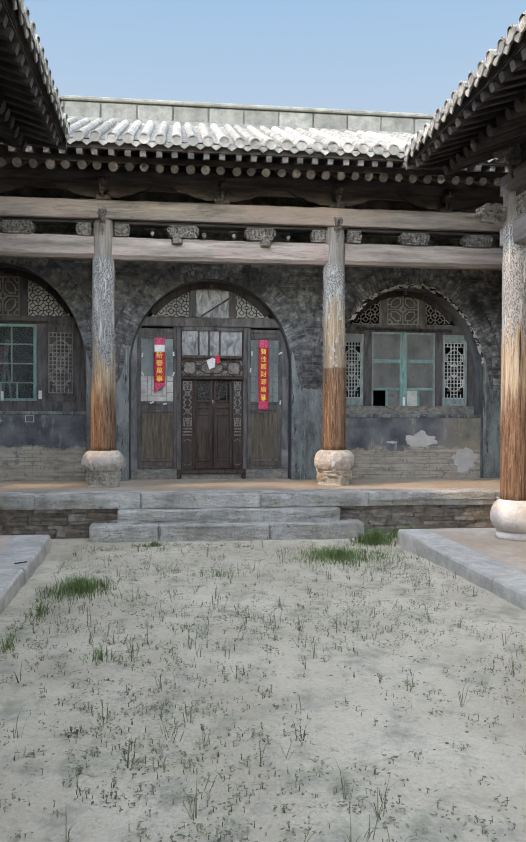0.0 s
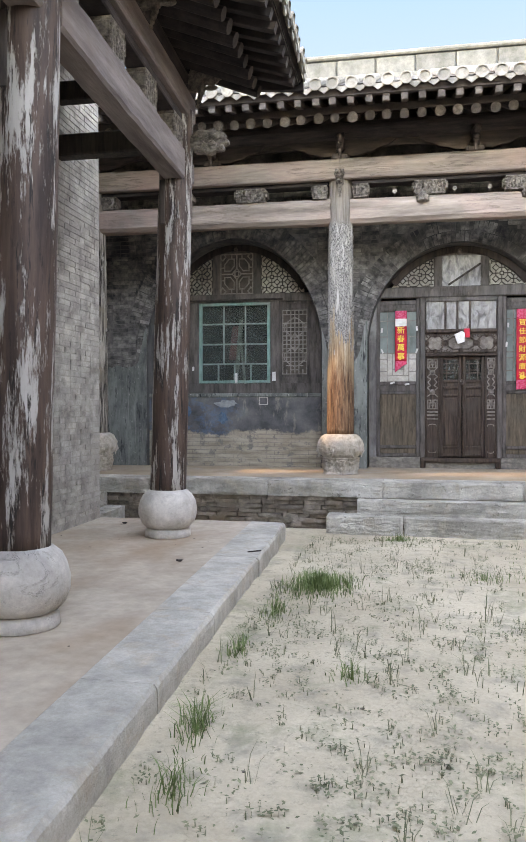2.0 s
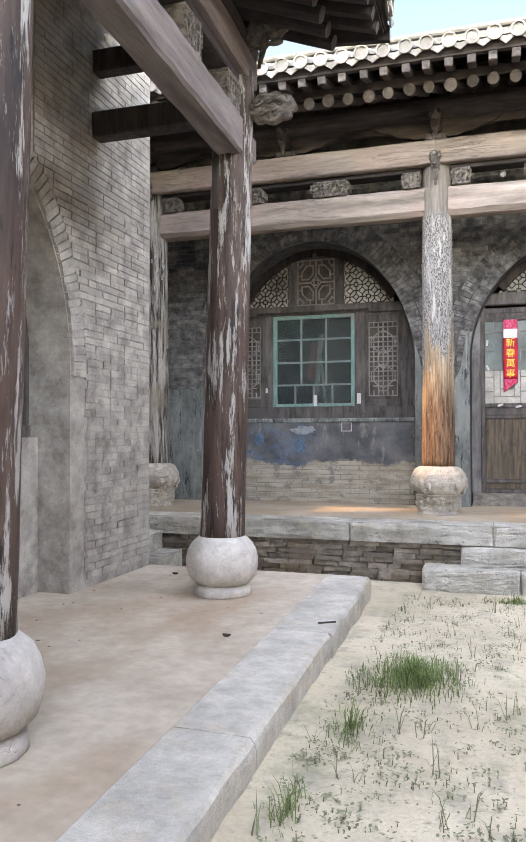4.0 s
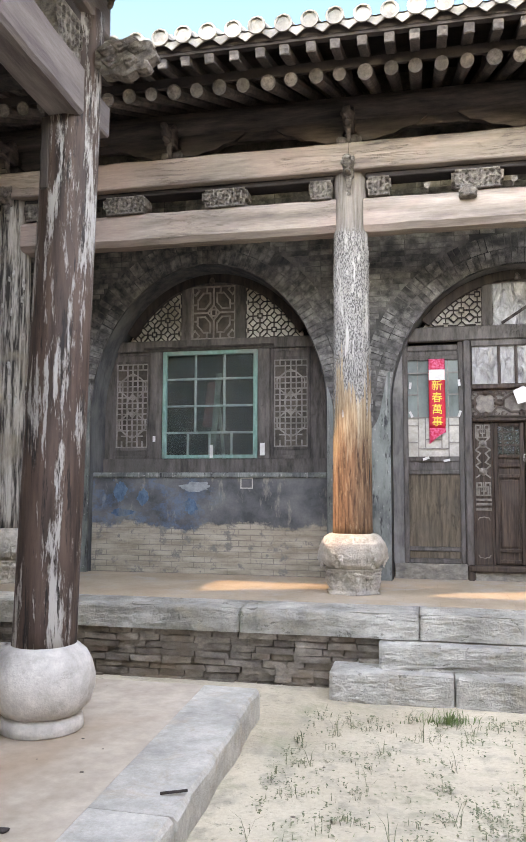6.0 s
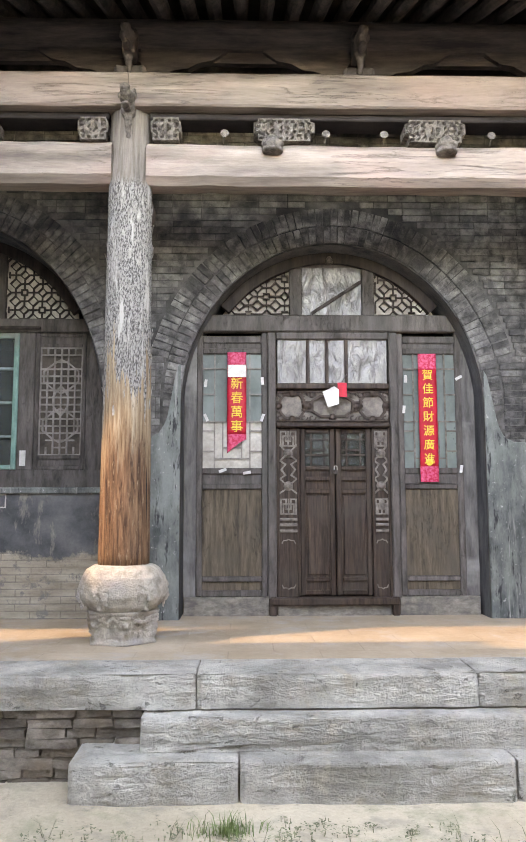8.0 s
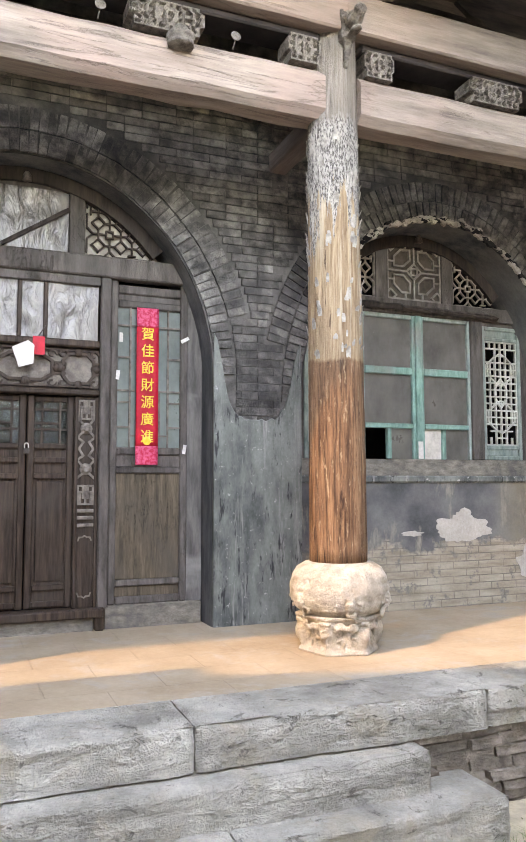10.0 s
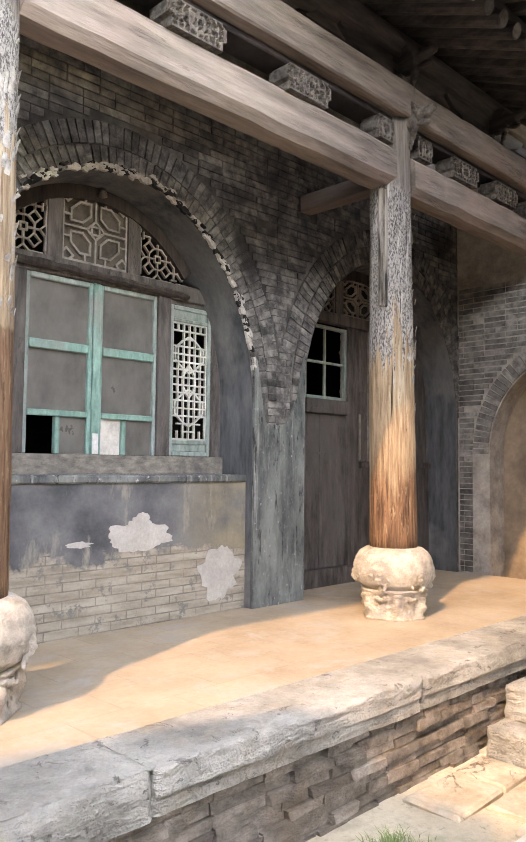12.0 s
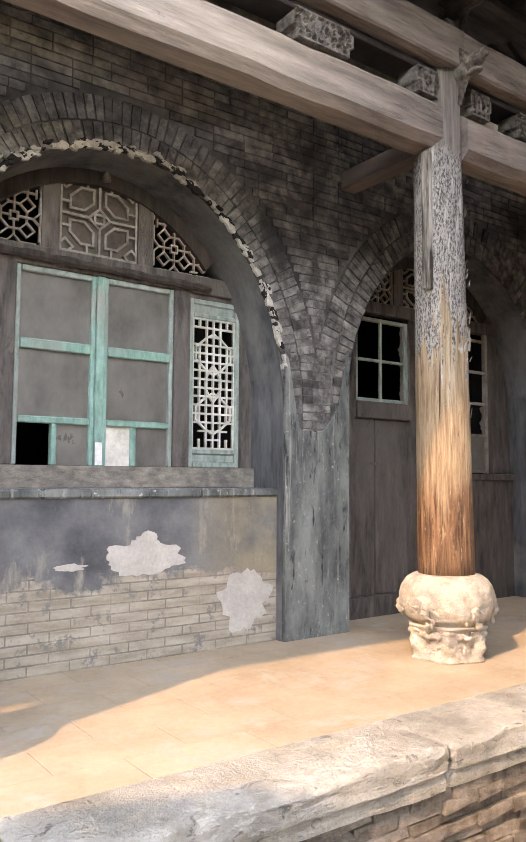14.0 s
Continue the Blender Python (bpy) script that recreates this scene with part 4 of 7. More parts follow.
# beams between the columns
SPANS = list(zip((-6.1,) + COLS, COLS + (8.4,)))
for k, (a, b) in enumerate(SPANS):
    z = 3.80 - 0.012 * (k == 2)
    bm = beam(bmesh.new(), (a + 0.12, COL_Y, z), (b - 0.12, COL_Y, z), 0.24, 0.30, 0.05, 0.008)
    tagged(part("lower_beam", bm, BEAM_X), "weathered grey timber beam between two columns", "beam", "hall lower beams")
    bm = beam(bmesh.new(), (a + 0.002, COL_Y - 0.03, 4.29), (b - 0.002, COL_Y - 0.03, 4.29), 0.32, 0.25, 0.012, 0.006)
    tagged(part("upper_beam", bm, BEAM_X), "weathered grey squared timber over the columns", "beam", "hall upper beams")
    bm = boxed(a + 0.14, b - 0.14, COL_Y - 0.10, COL_Y + 0.10, 4.115, 4.163, 0.01)
    tagged(part("beam_moulding", bm, DARK_ALONG), "dark moulded strip under the upper beam", "moulding")
    L = b - a
    spots = [(a + 0.15, a + 0.36), (b - 0.36, b - 0.15)] + [(a + L * f - 0.215, a + L * f + 0.215) for f in ((0.36, 0.655) if k != 2 else (0.335, 0.665))]
    for u0, u1 in spots:
        tagged(part("fret_block", fret_block(u0, u1, COL_Y - 0.12, COL_Y + 0.04, 3.95, 4.116), CARVED), "carved grey pierced wooden block between beams", "carving", "hall fret blocks")

# ---- roofs ----
PITCH = 0.195


END_DISC = mesh_of("rafter_end", rod(bmesh.new(), (0, 0, 0), (0, 0.01, 0.004), 0.051, 12), RAFTER_END)
END_SQUARE = mesh_of("rafter_end", boxed(-0.034, 0.034, 0, 0.01, -0.034, 0.034, 0.004), RAFTER_END)


def rafters(owner, along, u0, u1, first, square, z_sq, rnd, z_rd, rise, deep, material):
    """Square flying rafters over round ones, end on to the eave. along(u, d, z): world point, d inward from the eave line."""
    k = 0
    u = u0 + first
    while u < u1:
        j = random.uniform(-0.008, 0.008)
        bm = beam(bmesh.new(), along(u + j, square, z_sq), along(u + j, square + 1.1, z_sq + 1.1 * 0.30), 0.075, 0.075, 0.006, 0.003, 2)
        part("flying_rafter", bm, material, owner)
        bm = rod(bmesh.new(), along(u + j, rnd, z_rd + random.uniform(-0.006, 0.006)), along(u + j, rnd + deep, z_rd + deep * rise), random.uniform(0.052, 0.062), 12)
        part("round_rafter", bm, material, owner)
        # thin pale caps make the ends read as lit against the darkened bodies
        if material is RAFTER:
            piece("rafter_end", END_DISC, owner, along(u + j, rnd - 0.003, z_rd))
            piece("rafter_end", END_SQUARE, owner, along(u + j, square - 0.003, z_sq))
        u += PITCH


def tile_row(length, slope):
    """Half-round tiles running up the slope from the eave, with a round end face."""
    bm = bmesh.new()
    d = Vector((0, 1, slope)).normalized()
    up = Vector((0, -slope, 1)).normalized()
    n = int(length / 0.21)
    rows = []
    prof = [math.pi * k / 6 for k in range(7)]
    for j in range(n):
        for f, r in ((0.0, 0.066), (0.94, 0.060)):
            p = d * (0.21 * (j + f))
            rows.append([bm.verts.new(p + Vector((r * math.cos(a), 0, 0)) + up * (r * math.sin(a) * 1.05)) for a in prof])
    for a, b in zip(rows, rows[1:]):
        for k in range(6):
            bm.faces.new((a[k], a[k + 1], b[k + 1], b[k]))
    disc = []
    for r, y in ((0.070, 0.0), (0.070, -0.015), (0.052, -0.015), (0.048, -0.008)):
        disc.append([bm.verts.new((r * math.cos(2 * math.pi * k / 14), y, 0.012 + r * math.sin(2 * math.pi * k / 14))) for k in range(14)])
    for a, b in zip(disc, disc[1:]):
        for k in range(14):
            bm.faces.new((a[k], a[(k + 1) % 14], b[(k + 1) % 14], b[k]))
    bm.faces.new(disc[-1])
    return mesh_of("tile_row", bm, TILE)


def drip_tile():
    """The pointed lip of a pan tile at the eave."""
    bm = bmesh.new()
    out = [(-0.09, 0.0), (-0.075, -0.03), (-0.03, -0.062), (0.0, -0.085), (0.03, -0.062), (0.075, -0.03), (0.09, 0.0), (0.0, -0.018)]
    f = [bm.verts.new((x, 0, z)) for x, z in out]
    b = [bm.verts.new((x, 0.014, z)) for x, z in out]
    bm.faces.new(f)
    bm.faces.new(b[::-1])
    for k in range(8):
        bm.faces.new((f[k], f[(k + 1) % 8], b[(k + 1) % 8], b[k]))
    for x0, x1 in ((-0.09, 0.0), (0.0, 0.09)):
        q = [bm.verts.new(v) for v in ((x0, 0.0, 0 if x0 < 0 else -0.018), (x1, 0, -0.018 if x0 < 0 else 0), (x1, 0.4, 0.16), (x0, 0.4, 0.16))]
        bm.faces.new(q)
    return mesh_of("drip_tile", bm, TILE)


DRIP = drip_tile()


def tiled_roof(name, label, along, turn, u0, u1, eave_z, slope, length, offset=0.0):
    """The boarded bed, tile rows and drip tiles of one roof slope."""
    roof = thing(name, along((u0 + u1) / 2, 0, eave_z), label, "roof", kind="structure")
    bm = bmesh.new()
    pts = [(0.03, 0.0), (length, slope * length), (length, slope * length - 0.09), (0.05, -0.055)]
    ends = [[bm.verts.new(along(u, d, eave_z + z - 0.01)) for d, z in pts] for u in (u0, u1)]
    for k in range(4):
        bm.faces.new((ends[0][k], ends[0][(k + 1) % 4], ends[1][(k + 1) % 4], ends[1][k]))
    bm.faces.new(ends[0])
    bm.faces.new(ends[1])
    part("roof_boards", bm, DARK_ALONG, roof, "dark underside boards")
    bm = bmesh.new()
    n = int((u1 - u0) / PITCH)
    rows = []
    for k in range(n * 2 + 1):
        u = u0 + offset + k * PITCH / 2
        z = 0.012 if k % 2 == 0 else -0.0
        rows.append([bm.verts.new(along(u, d, eave_z + d * slope + z + 0.004)) for d in (0.0, length)])
    for a, b in zip(rows, rows[1:]):
        bm.faces.new((a[0], a[1], b[1], b[0]))
    part("pan_tiles", bm, TILE, roof, "grey pan tiles")
    me = tile_row(length, slope)
    for k in range(n):
        u = u0 + offset + k * PITCH
        wob = pose(random.uniform(-0.008, 0.008), random.uniform(-0.012, 0.008), 0.012, 0, 0, random.uniform(-0.5, 0.5))
        piece("tile_row", me, roof, along(u, -0.01, eave_z), turn @ wob)
        piece("drip_tile", DRIP, roof, along(u + PITCH / 2, -0.008, eave_z + 0.004), turn @ pose(0, 0, 0, random.uniform(-4, 4), 0, random.uniform(-3, 3)))
    return roof


EAVE_Y, EAVE_Z, HALL_SLOPE = 9.50, 4.845, 0.445
hall_way = lambda u, d, z: (u, EAVE_Y + d, z)
hall_roof = tiled_roof("hall_roof", "pale grey barrel-tiled roof slope with round tile ends", hall_way, Matrix.Identity(4), -6.5, 8.8, EAVE_Z, HALL_SLOPE, 3.05, 0.04)
hall_rafters = thing("hall_rafters", (1.1, 10, 4.7), "weathered square and round rafters under the hall eave", "rafters", kind="structure")
rafters(hall_rafters, hall_way, -6.49, 8.7, 0.02, 0.08, 4.715, 0.38, 4.645, 0.43, 2.2, RAFTER)
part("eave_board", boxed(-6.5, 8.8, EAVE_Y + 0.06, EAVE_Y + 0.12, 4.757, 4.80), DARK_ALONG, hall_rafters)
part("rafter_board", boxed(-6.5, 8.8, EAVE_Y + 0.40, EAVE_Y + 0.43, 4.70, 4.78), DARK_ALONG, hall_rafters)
tagged(part("roof_back", boxed(-6.5, 8.8, 12.5, 14.7, 5.5, 6.1), TILE), "back slope of the hall roof", "roof", kind="structure")

ridge = thing("roof_ridge", (1.1, 12.6, 6.15), "grey brick roof ridge with framed panels", "ridge", kind="structure")
part("ridge_base", boxed(-6.5, 8.8, 12.46, 12.76, 6.10, 6.24, 0.015), RIDGE, ridge)
part("ridge_core", boxed(-6.5, 8.8, 12.55, 12.70, 6.2, 6.52), RIDGE, ridge)
part("ridge_cap", boxed(-6.5, 8.8, 12.47, 12.75, 6.505, 6.575, 0.02), RIDGE, ridge)
panel = mesh_of("ridge_panel", boxed(-0.275, 0.275, -0.025, 0.02, -0.125, 0.125, 0.008), RIDGE)
for k in range(26):
    piece("ridge_panel", panel, ridge, (-6.1 + k * 0.575, 12.54, 6.37))

# purlin and bracket blocks over the hall columns
purlin = thing("purlin", (1.1, COL_Y, 4.8), "dark round purlin over the colonnade", "purlin", kind="structure")
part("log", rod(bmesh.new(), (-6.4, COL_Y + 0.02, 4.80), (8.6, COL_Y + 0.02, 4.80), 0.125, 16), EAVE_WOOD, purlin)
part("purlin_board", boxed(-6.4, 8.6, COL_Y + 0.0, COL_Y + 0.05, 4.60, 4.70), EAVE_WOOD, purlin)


def scallop(bm, x, y, side, z1, L=0.62):
    """A bracket arm that sweeps up from the block to the purlin."""
    pts = [(0.0, z1 - 0.20), (0.16, z1 - 0.20), (0.24, z1 - 0.17), (0.34, z1 - 0.155), (0.42, z1 - 0.11), (0.52, z1 - 0.09), (L, z1 - 0.02), (L, z1), (0, z1)]
    f = [bm.verts.new((x + side * u, y - 0.035, z)) for u, z in pts]
    b = [bm.verts.new((x + side * u, y + 0.035, z)) for u, z in pts]
    bm.faces.new(f)
    bm.faces.new(b[::-1])
    for k in range(len(pts)):
        bm.faces.new((f[k], f[(k + 1) % len(pts)], b[(k + 1) % len(pts)], b[k]))


MID = [(a + b) / 2 for a, b in zip(COLS, COLS[1:])]
for k, x in enumerate(sorted(list(COLS) + MID + [7.4, -5.2])):
    t = thing("bracket_set", (x, COL_Y - 0.02, 4.415), "dark bracket block with carved arms and a beast head", "bracket", "hall bracket sets")
    bm = bmesh.new()
    box(bm, x - 0.11, x + 0.11, COL_Y - 0.15, COL_Y + 0.11, 4.415, 4.50, 0.02)
    part("block", bm, RAFTER, t)
    for s in (-1, 1):
        bm = bmesh.new()
        scallop(bm, x + s * 0.06, COL_Y - 0.0, s, 4.69)
        part("arm", bm, EAVE_WOOD, t)
    bm = beast_head((x, COL_Y - 0.14, 4.60), -math.pi / 2, 0.85, 3 + k)
    part("head", bm, RAFTER, t, "carved wooden beast head")

# ---- wing roofs ----
WEST_EAVE, WING_EAVE_Z, WING_SLOPE, WING_END = -0.55, 4.40, 0.40, 8.24
west_way = lambda u, d, z: (WEST_EAVE - d, u, z)
turn_west = Matrix.Rotation(radians(90), 4, "Z")
west_roof = tiled_roof("west_roof", "grey barrel-tiled wing roof with dark underside", west_way, turn_west, -3.2, WING_END, WING_EAVE_Z, WING_SLOPE, 4.9, 0.12)
west_rafters = thing("west_rafters", (-1.0, 3, 4.3), "dark square and round rafters under the wing eave", "rafters", kind="structure")
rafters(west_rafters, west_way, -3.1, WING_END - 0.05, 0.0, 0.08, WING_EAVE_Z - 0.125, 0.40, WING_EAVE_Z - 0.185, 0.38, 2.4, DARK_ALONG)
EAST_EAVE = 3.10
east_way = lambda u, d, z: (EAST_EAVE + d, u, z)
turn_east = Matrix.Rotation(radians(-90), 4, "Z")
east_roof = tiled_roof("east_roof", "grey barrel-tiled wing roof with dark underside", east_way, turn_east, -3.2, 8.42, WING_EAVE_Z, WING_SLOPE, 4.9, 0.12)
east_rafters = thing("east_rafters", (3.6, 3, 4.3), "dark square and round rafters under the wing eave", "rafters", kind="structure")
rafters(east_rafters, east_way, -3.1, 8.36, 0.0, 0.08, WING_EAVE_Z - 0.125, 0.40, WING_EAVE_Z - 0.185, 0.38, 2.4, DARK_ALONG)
for way, rf, end in ((west_way, west_rafters, WING_END), (east_way, east_rafters, 8.42)):
    bm = bmesh.new()
    pts = [(0.02, -0.13), (0.02, -0.02), (4.9, 4.9 * WING_SLOPE - 0.02), (4.9, 4.9 * WING_SLOPE - 0.26), (0.5, -0.09)]
    ends = [[bm.verts.new(way(u, d, WING_EAVE_Z + z)) for d, z in pts] for u in (end - 0.04, end + 0.01)]
    for k in range(5):
        bm.faces.new((ends[0][k], ends[0][(k + 1) % 5], ends[1][(k + 1) % 5], ends[1][k]))
    bm.faces.new(ends[0])
    bm.faces.new(ends[1])
    part("barge_board", bm, DARK_ALONG, rf)
    lo, hi = sorted((way(0, 0.06, 0)[0], way(0, 0.12, 0)[0]))
    part("eave_board", boxed(lo, hi, -3.1, end - 0.05, WING_EAVE_Z - 0.085, WING_EAVE_Z - 0.045), DARK_ALONG, rf)
# ridge of the west wing and the house behind it
tagged(part("west_ridge", boxed(-5.75, -5.35, -3.2, WING_END, 6.0, 6.32), RIDGE), "grey brick wing ridge", "ridge", kind="structure")
tagged(part("east_ridge", boxed(7.9, 8.3, -3.2, 8.42, 6.0, 6.32), RIDGE), "grey brick wing ridge", "ridge", kind="structure")

# ---- wing colonnades ----


def wing_column_at(x, y):
    c = thing("wing_column", (x, y, WING_Z), "dark painted timber column on a round pale stone ball", "column", "wing columns")
    part("plinth", lathe([(0.205, 0.0), (0.215, 0.008), (0.208, 0.065), (0.17, 0.085)], (x, y, WING_Z), 32, 0.004), STONE_BALL, c, "short stone drum", True)
    part("ball", lathe([(0.15, 0.0), (0.20, 0.015), (0.245, 0.06), (0.268, 0.13), (0.27, 0.19), (0.255, 0.26), (0.225, 0.315), (0.185, 0.35), (0.17, 0.36)], (x, y, WING_Z + 0.075), 48, 0.006, 4, x + y), STONE_BALL, c, "smooth pale stone ball", True)
    return c


def cloud_end(x0, x1, y0, y1, z0, z1):
    """Pierced, lobed scroll of a beam end, with raised curls on both faces."""
    bm = bmesh.new()
    cx, cz, a, b = (x0 + x1) / 2, (z0 + z1) / 2, (x1 - x0) / 2, (z1 - z0) / 2

    def lobe(px, pz, ra, rb, ya, yb, waves, depth):
        rings = []
        for y, k in ((ya, 0.86), (ya + 0.012, 1.0), (yb - 0.012, 1.0), (yb, 0.86)):
            ring = []
            for i in range(40):
                t = 2 * math.pi * i / 40
                f = k * (1 - depth + depth * abs(math.cos(waves * t / 2 + 0.4)))
                ring.append(bm.verts.new((px + ra * f * math.cos(t), y, pz + rb * f * math.sin(t))))
            rings.append(ring)
        bm.faces.new(rings[0])
        bm.faces.new(rings[-1][::-1])
        for p, q in zip(rings, rings[1:]):
            for i in range(40):
                bm.faces.new((p[i], q[i], q[(i + 1) % 40], p[(i + 1) % 40]))

    lobe(cx, cz, a * 1.25, b * 1.15, y0, y1, 9, 0.2)
    for dx, dz, s in ((-0.55, 0.35, 0.34), (0.0, 0.45, 0.30), (0.55, 0.25, 0.33), (-0.35, -0.35, 0.36), (0.3, -0.4, 0.32)):
        lobe(cx + a * dx, cz + b * dz, a * s, b * s * 1.1, y0 - 0.022, y1 + 0.022, 4, 0.3)
        lobe(cx + a * dx, cz + b * dz, a * s * 0.45, b * s * 0.5, y0 - 0.036, y1 + 0.036, 3, 0.2)
    bmesh.ops.recalc_face_normals(bm, faces=bm.faces)
    return bm


for sx, ys, mat in ((-1.80, (5.02, 7.95), WING_COLUMN), (4.34, (5.1, 8.22), None)):
    for k, y in enumerate(ys):
        x = sx + (0.10 if k == 0 and sx < 0 else 0)
        lean = 0.10 if sx < 0 else 0.0
        c = wing_column_at(x, y)
        top = 4.05
        part("shaft", shaft((x, y), WING_Z + 0.425, top, 0.168, 0.150, (lean, 0), 2.0 * y), mat or COLUMN, c, smooth=True)
        out = 1 if sx < 0 else -1
        lo, hi = sorted((x + lean + out * 0.13, x + lean + out * 0.45))
        part("carved_end", cloud_end(lo, hi, y - 0.05, y + 0.05, 3.66, 3.86), CARVED, c, "carved cloud-shaped beam end")
        if sx < 0:
            # added dark strip in place of the shaded groove near the column top
            bm = boxed(x + lean - 0.125, x + lean - 0.075, y - 0.150, y - 0.10, 3.0, 3.40, 0.006)
            part("splice_plank", bm, DARK_WOOD, c, "dark strip standing in for a shaded groove")

for side, xt, skew, cols in (("west", -1.70, -0.037, (-3.0, 2.05, 5.02, 7.95)), ("east", 4.34, 0.0, (-3.0, 2.0, 5.1, 8.22))):
    line = lambda y: xt + skew * (y - 7.95)
    for a, b in zip(cols, cols[1:]):
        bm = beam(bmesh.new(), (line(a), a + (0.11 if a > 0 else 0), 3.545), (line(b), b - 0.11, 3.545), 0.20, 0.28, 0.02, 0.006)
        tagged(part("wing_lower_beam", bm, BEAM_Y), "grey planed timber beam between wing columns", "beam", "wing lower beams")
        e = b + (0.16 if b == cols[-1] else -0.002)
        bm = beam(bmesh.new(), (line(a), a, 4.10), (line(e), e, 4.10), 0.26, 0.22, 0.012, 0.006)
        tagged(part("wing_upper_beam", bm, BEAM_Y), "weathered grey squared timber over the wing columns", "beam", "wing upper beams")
        bm = beam(bmesh.new(), (line(a), a + 0.13, 3.955), (line(b), b - 0.13, 3.955), 0.16, 0.068, 0.01, 0.003)
        tagged(part("beam_moulding", bm, DARK_ALONG), "dark moulded strip under the upper beam", "moulding")
        for f in (0.09, 0.37, 0.63, 0.91):
            m = a + (b - a) * f
            tagged(part("fret_block", fret_block(m - 0.15, m + 0.15, line(m) - 0.08, line(m) + 0.08, 3.684, 3.92, "y"), CARVED), "carved grey pierced wooden block between beams", "carving", "wing fret blocks")
    tagged(part("wing_purlin", rod(bmesh.new(), (line(-3.1), -3.1, 4.33), (line(WING_END), WING_END - 0.03, 4.33), 0.12, 14), DARK_ALONG), "dark round purlin over the wing columns", "purlin")
    for yy in cols[2:]:
        lo, hi = (WEST_X - 0.01, line(yy) - 0.1) if side == "west" else (line(yy) + 0.1, 5.56)
        tagged(part("tie_beam", boxed(lo, hi, yy - 0.08, yy + 0.08, 3.70, 3.90, 0.012), DARK_WOOD), "dark tie beam from wing column to wall", "beam", "tie beams")
        tagged(part("tie_beam", boxed(lo, hi, yy - 0.07, yy + 0.07, 4.22, 4.40, 0.012), DARK_WOOD), "dark tie beam from wing column to wall", "beam", "tie beams")
    out = 1 if side == "west" else -1
    for yy in (2.05, 3.5, 5.02, 6.5, 7.95):
        t = thing("bracket_set", (line(yy), yy, 4.21), "dark bracket block with a carved beast head", "bracket", "wing bracket sets")
        part("block", boxed(line(yy) - 0.12, line(yy) + 0.12, yy - 0.1, yy + 0.1, 4.212, 4.29, 0.02), RAFTER, t)
        part("head", beast_head((line(yy) + out * 0.17, yy, 4.30), 0 if out > 0 else math.pi, 0.9, yy), CARVED, t, "carved wooden beast head")
    y = cols[-1]
    bm = boxed(line(y) - 0.075, line(y) + 0.075, y + 0.1, y + 0.30, 3.47, 3.66, 0.01)
    tagged(part("beam_end", bm, BEAM_Y), "sawn end of a beam beyond the column", "beam")

# brackets that tie the hall columns to the wall
for x in COLS[1:]:
    tagged(part("hall_tie_beam", boxed(x - 0.07, x + 0.07, COL_Y + 0.1, WALL_Y + 0.02, 3.70, 3.84, 0.012), BEAM_Y), "weathered tie beam from column to wall", "beam", "hall tie beams")

# ---- windows and doors in the arches ----


def arch_top(arch, x, inset=0.0):
    c, a, zs, b = arch
    a, b = a - inset, b - inset
    f = 1 - ((x - c) / a) ** 2
    return zs + b * math.sqrt(f) if f > 0 else -1.0


def bar(parent, name, x0, x1, z0, z1, y0, y1, material, bevel=0.006, label=""):
    return part(name, boxed(x0, x1, y0, y1, z0, z1, bevel), material, parent, label)


def filled(parent, name, arch, x0, x1, z0, z1, y0, y1, material, inset=0.0, label=""):
    """A board cut to the arch above."""
    bm = bmesh.new()
    n = max(2, int((x1 - x0) / 0.03))
    cols = []
    for k in range(n + 1):
        x = x0 + (x1 - x0) * k / n
        t = max(z0 + 0.0005, min(z1, arch_top(arch, x, inset)))
        cols.append([bm.verts.new((x, y, z)) for y in (y0, y1) for z in (z0, t)])
    for a, b in zip(cols, cols[1:]):
        bm.faces.new((a[0], b[0], b[1], a[1]))
        bm.faces.new((a[2], a[3], b[3], b[2]))
        bm.faces.new((a[1], b[1], b[3], a[3]))
        bm.faces.new((a[0], a[2], b[2], b[0]))
    for e in (cols[0], cols[-1]):
        bm.faces.new((e[0], e[1], e[3], e[2]))
    return part(name, bm, material, parent, label)


def arch_rim(parent, arch, y0, y1, wide, z_from, material):
    """The curved timber along the arch."""
    c, a, zs, b = arch
    bm = bmesh.new()
    rows = []
    for k in range(49):
        t = math.pi * k / 48
        co, si = math.cos(t), math.sin(t)
        if zs + (b - wide) * si < z_from:
            continue
        o = (c - (a - 0.008) * co, zs + (b - 0.008) * si)
        i = (c - (a - wide) * co, zs + (b - wide) * si)
        rows.append([bm.verts.new(v) for v in ((o[0], y0, o[1]), (i[0], y0, i[1]), (i[0], y1, i[1]), (o[0], y1, o[1]))])
    for p, q in zip(rows, rows[1:]):
        for k in range(4):
            bm.faces.new((p[k], p[(k + 1) % 4], q[(k + 1) % 4], q[k]))
    bm.faces.new(rows[0])
    bm.faces.new(rows[-1])
    part("arch_rim", bm, material, parent)


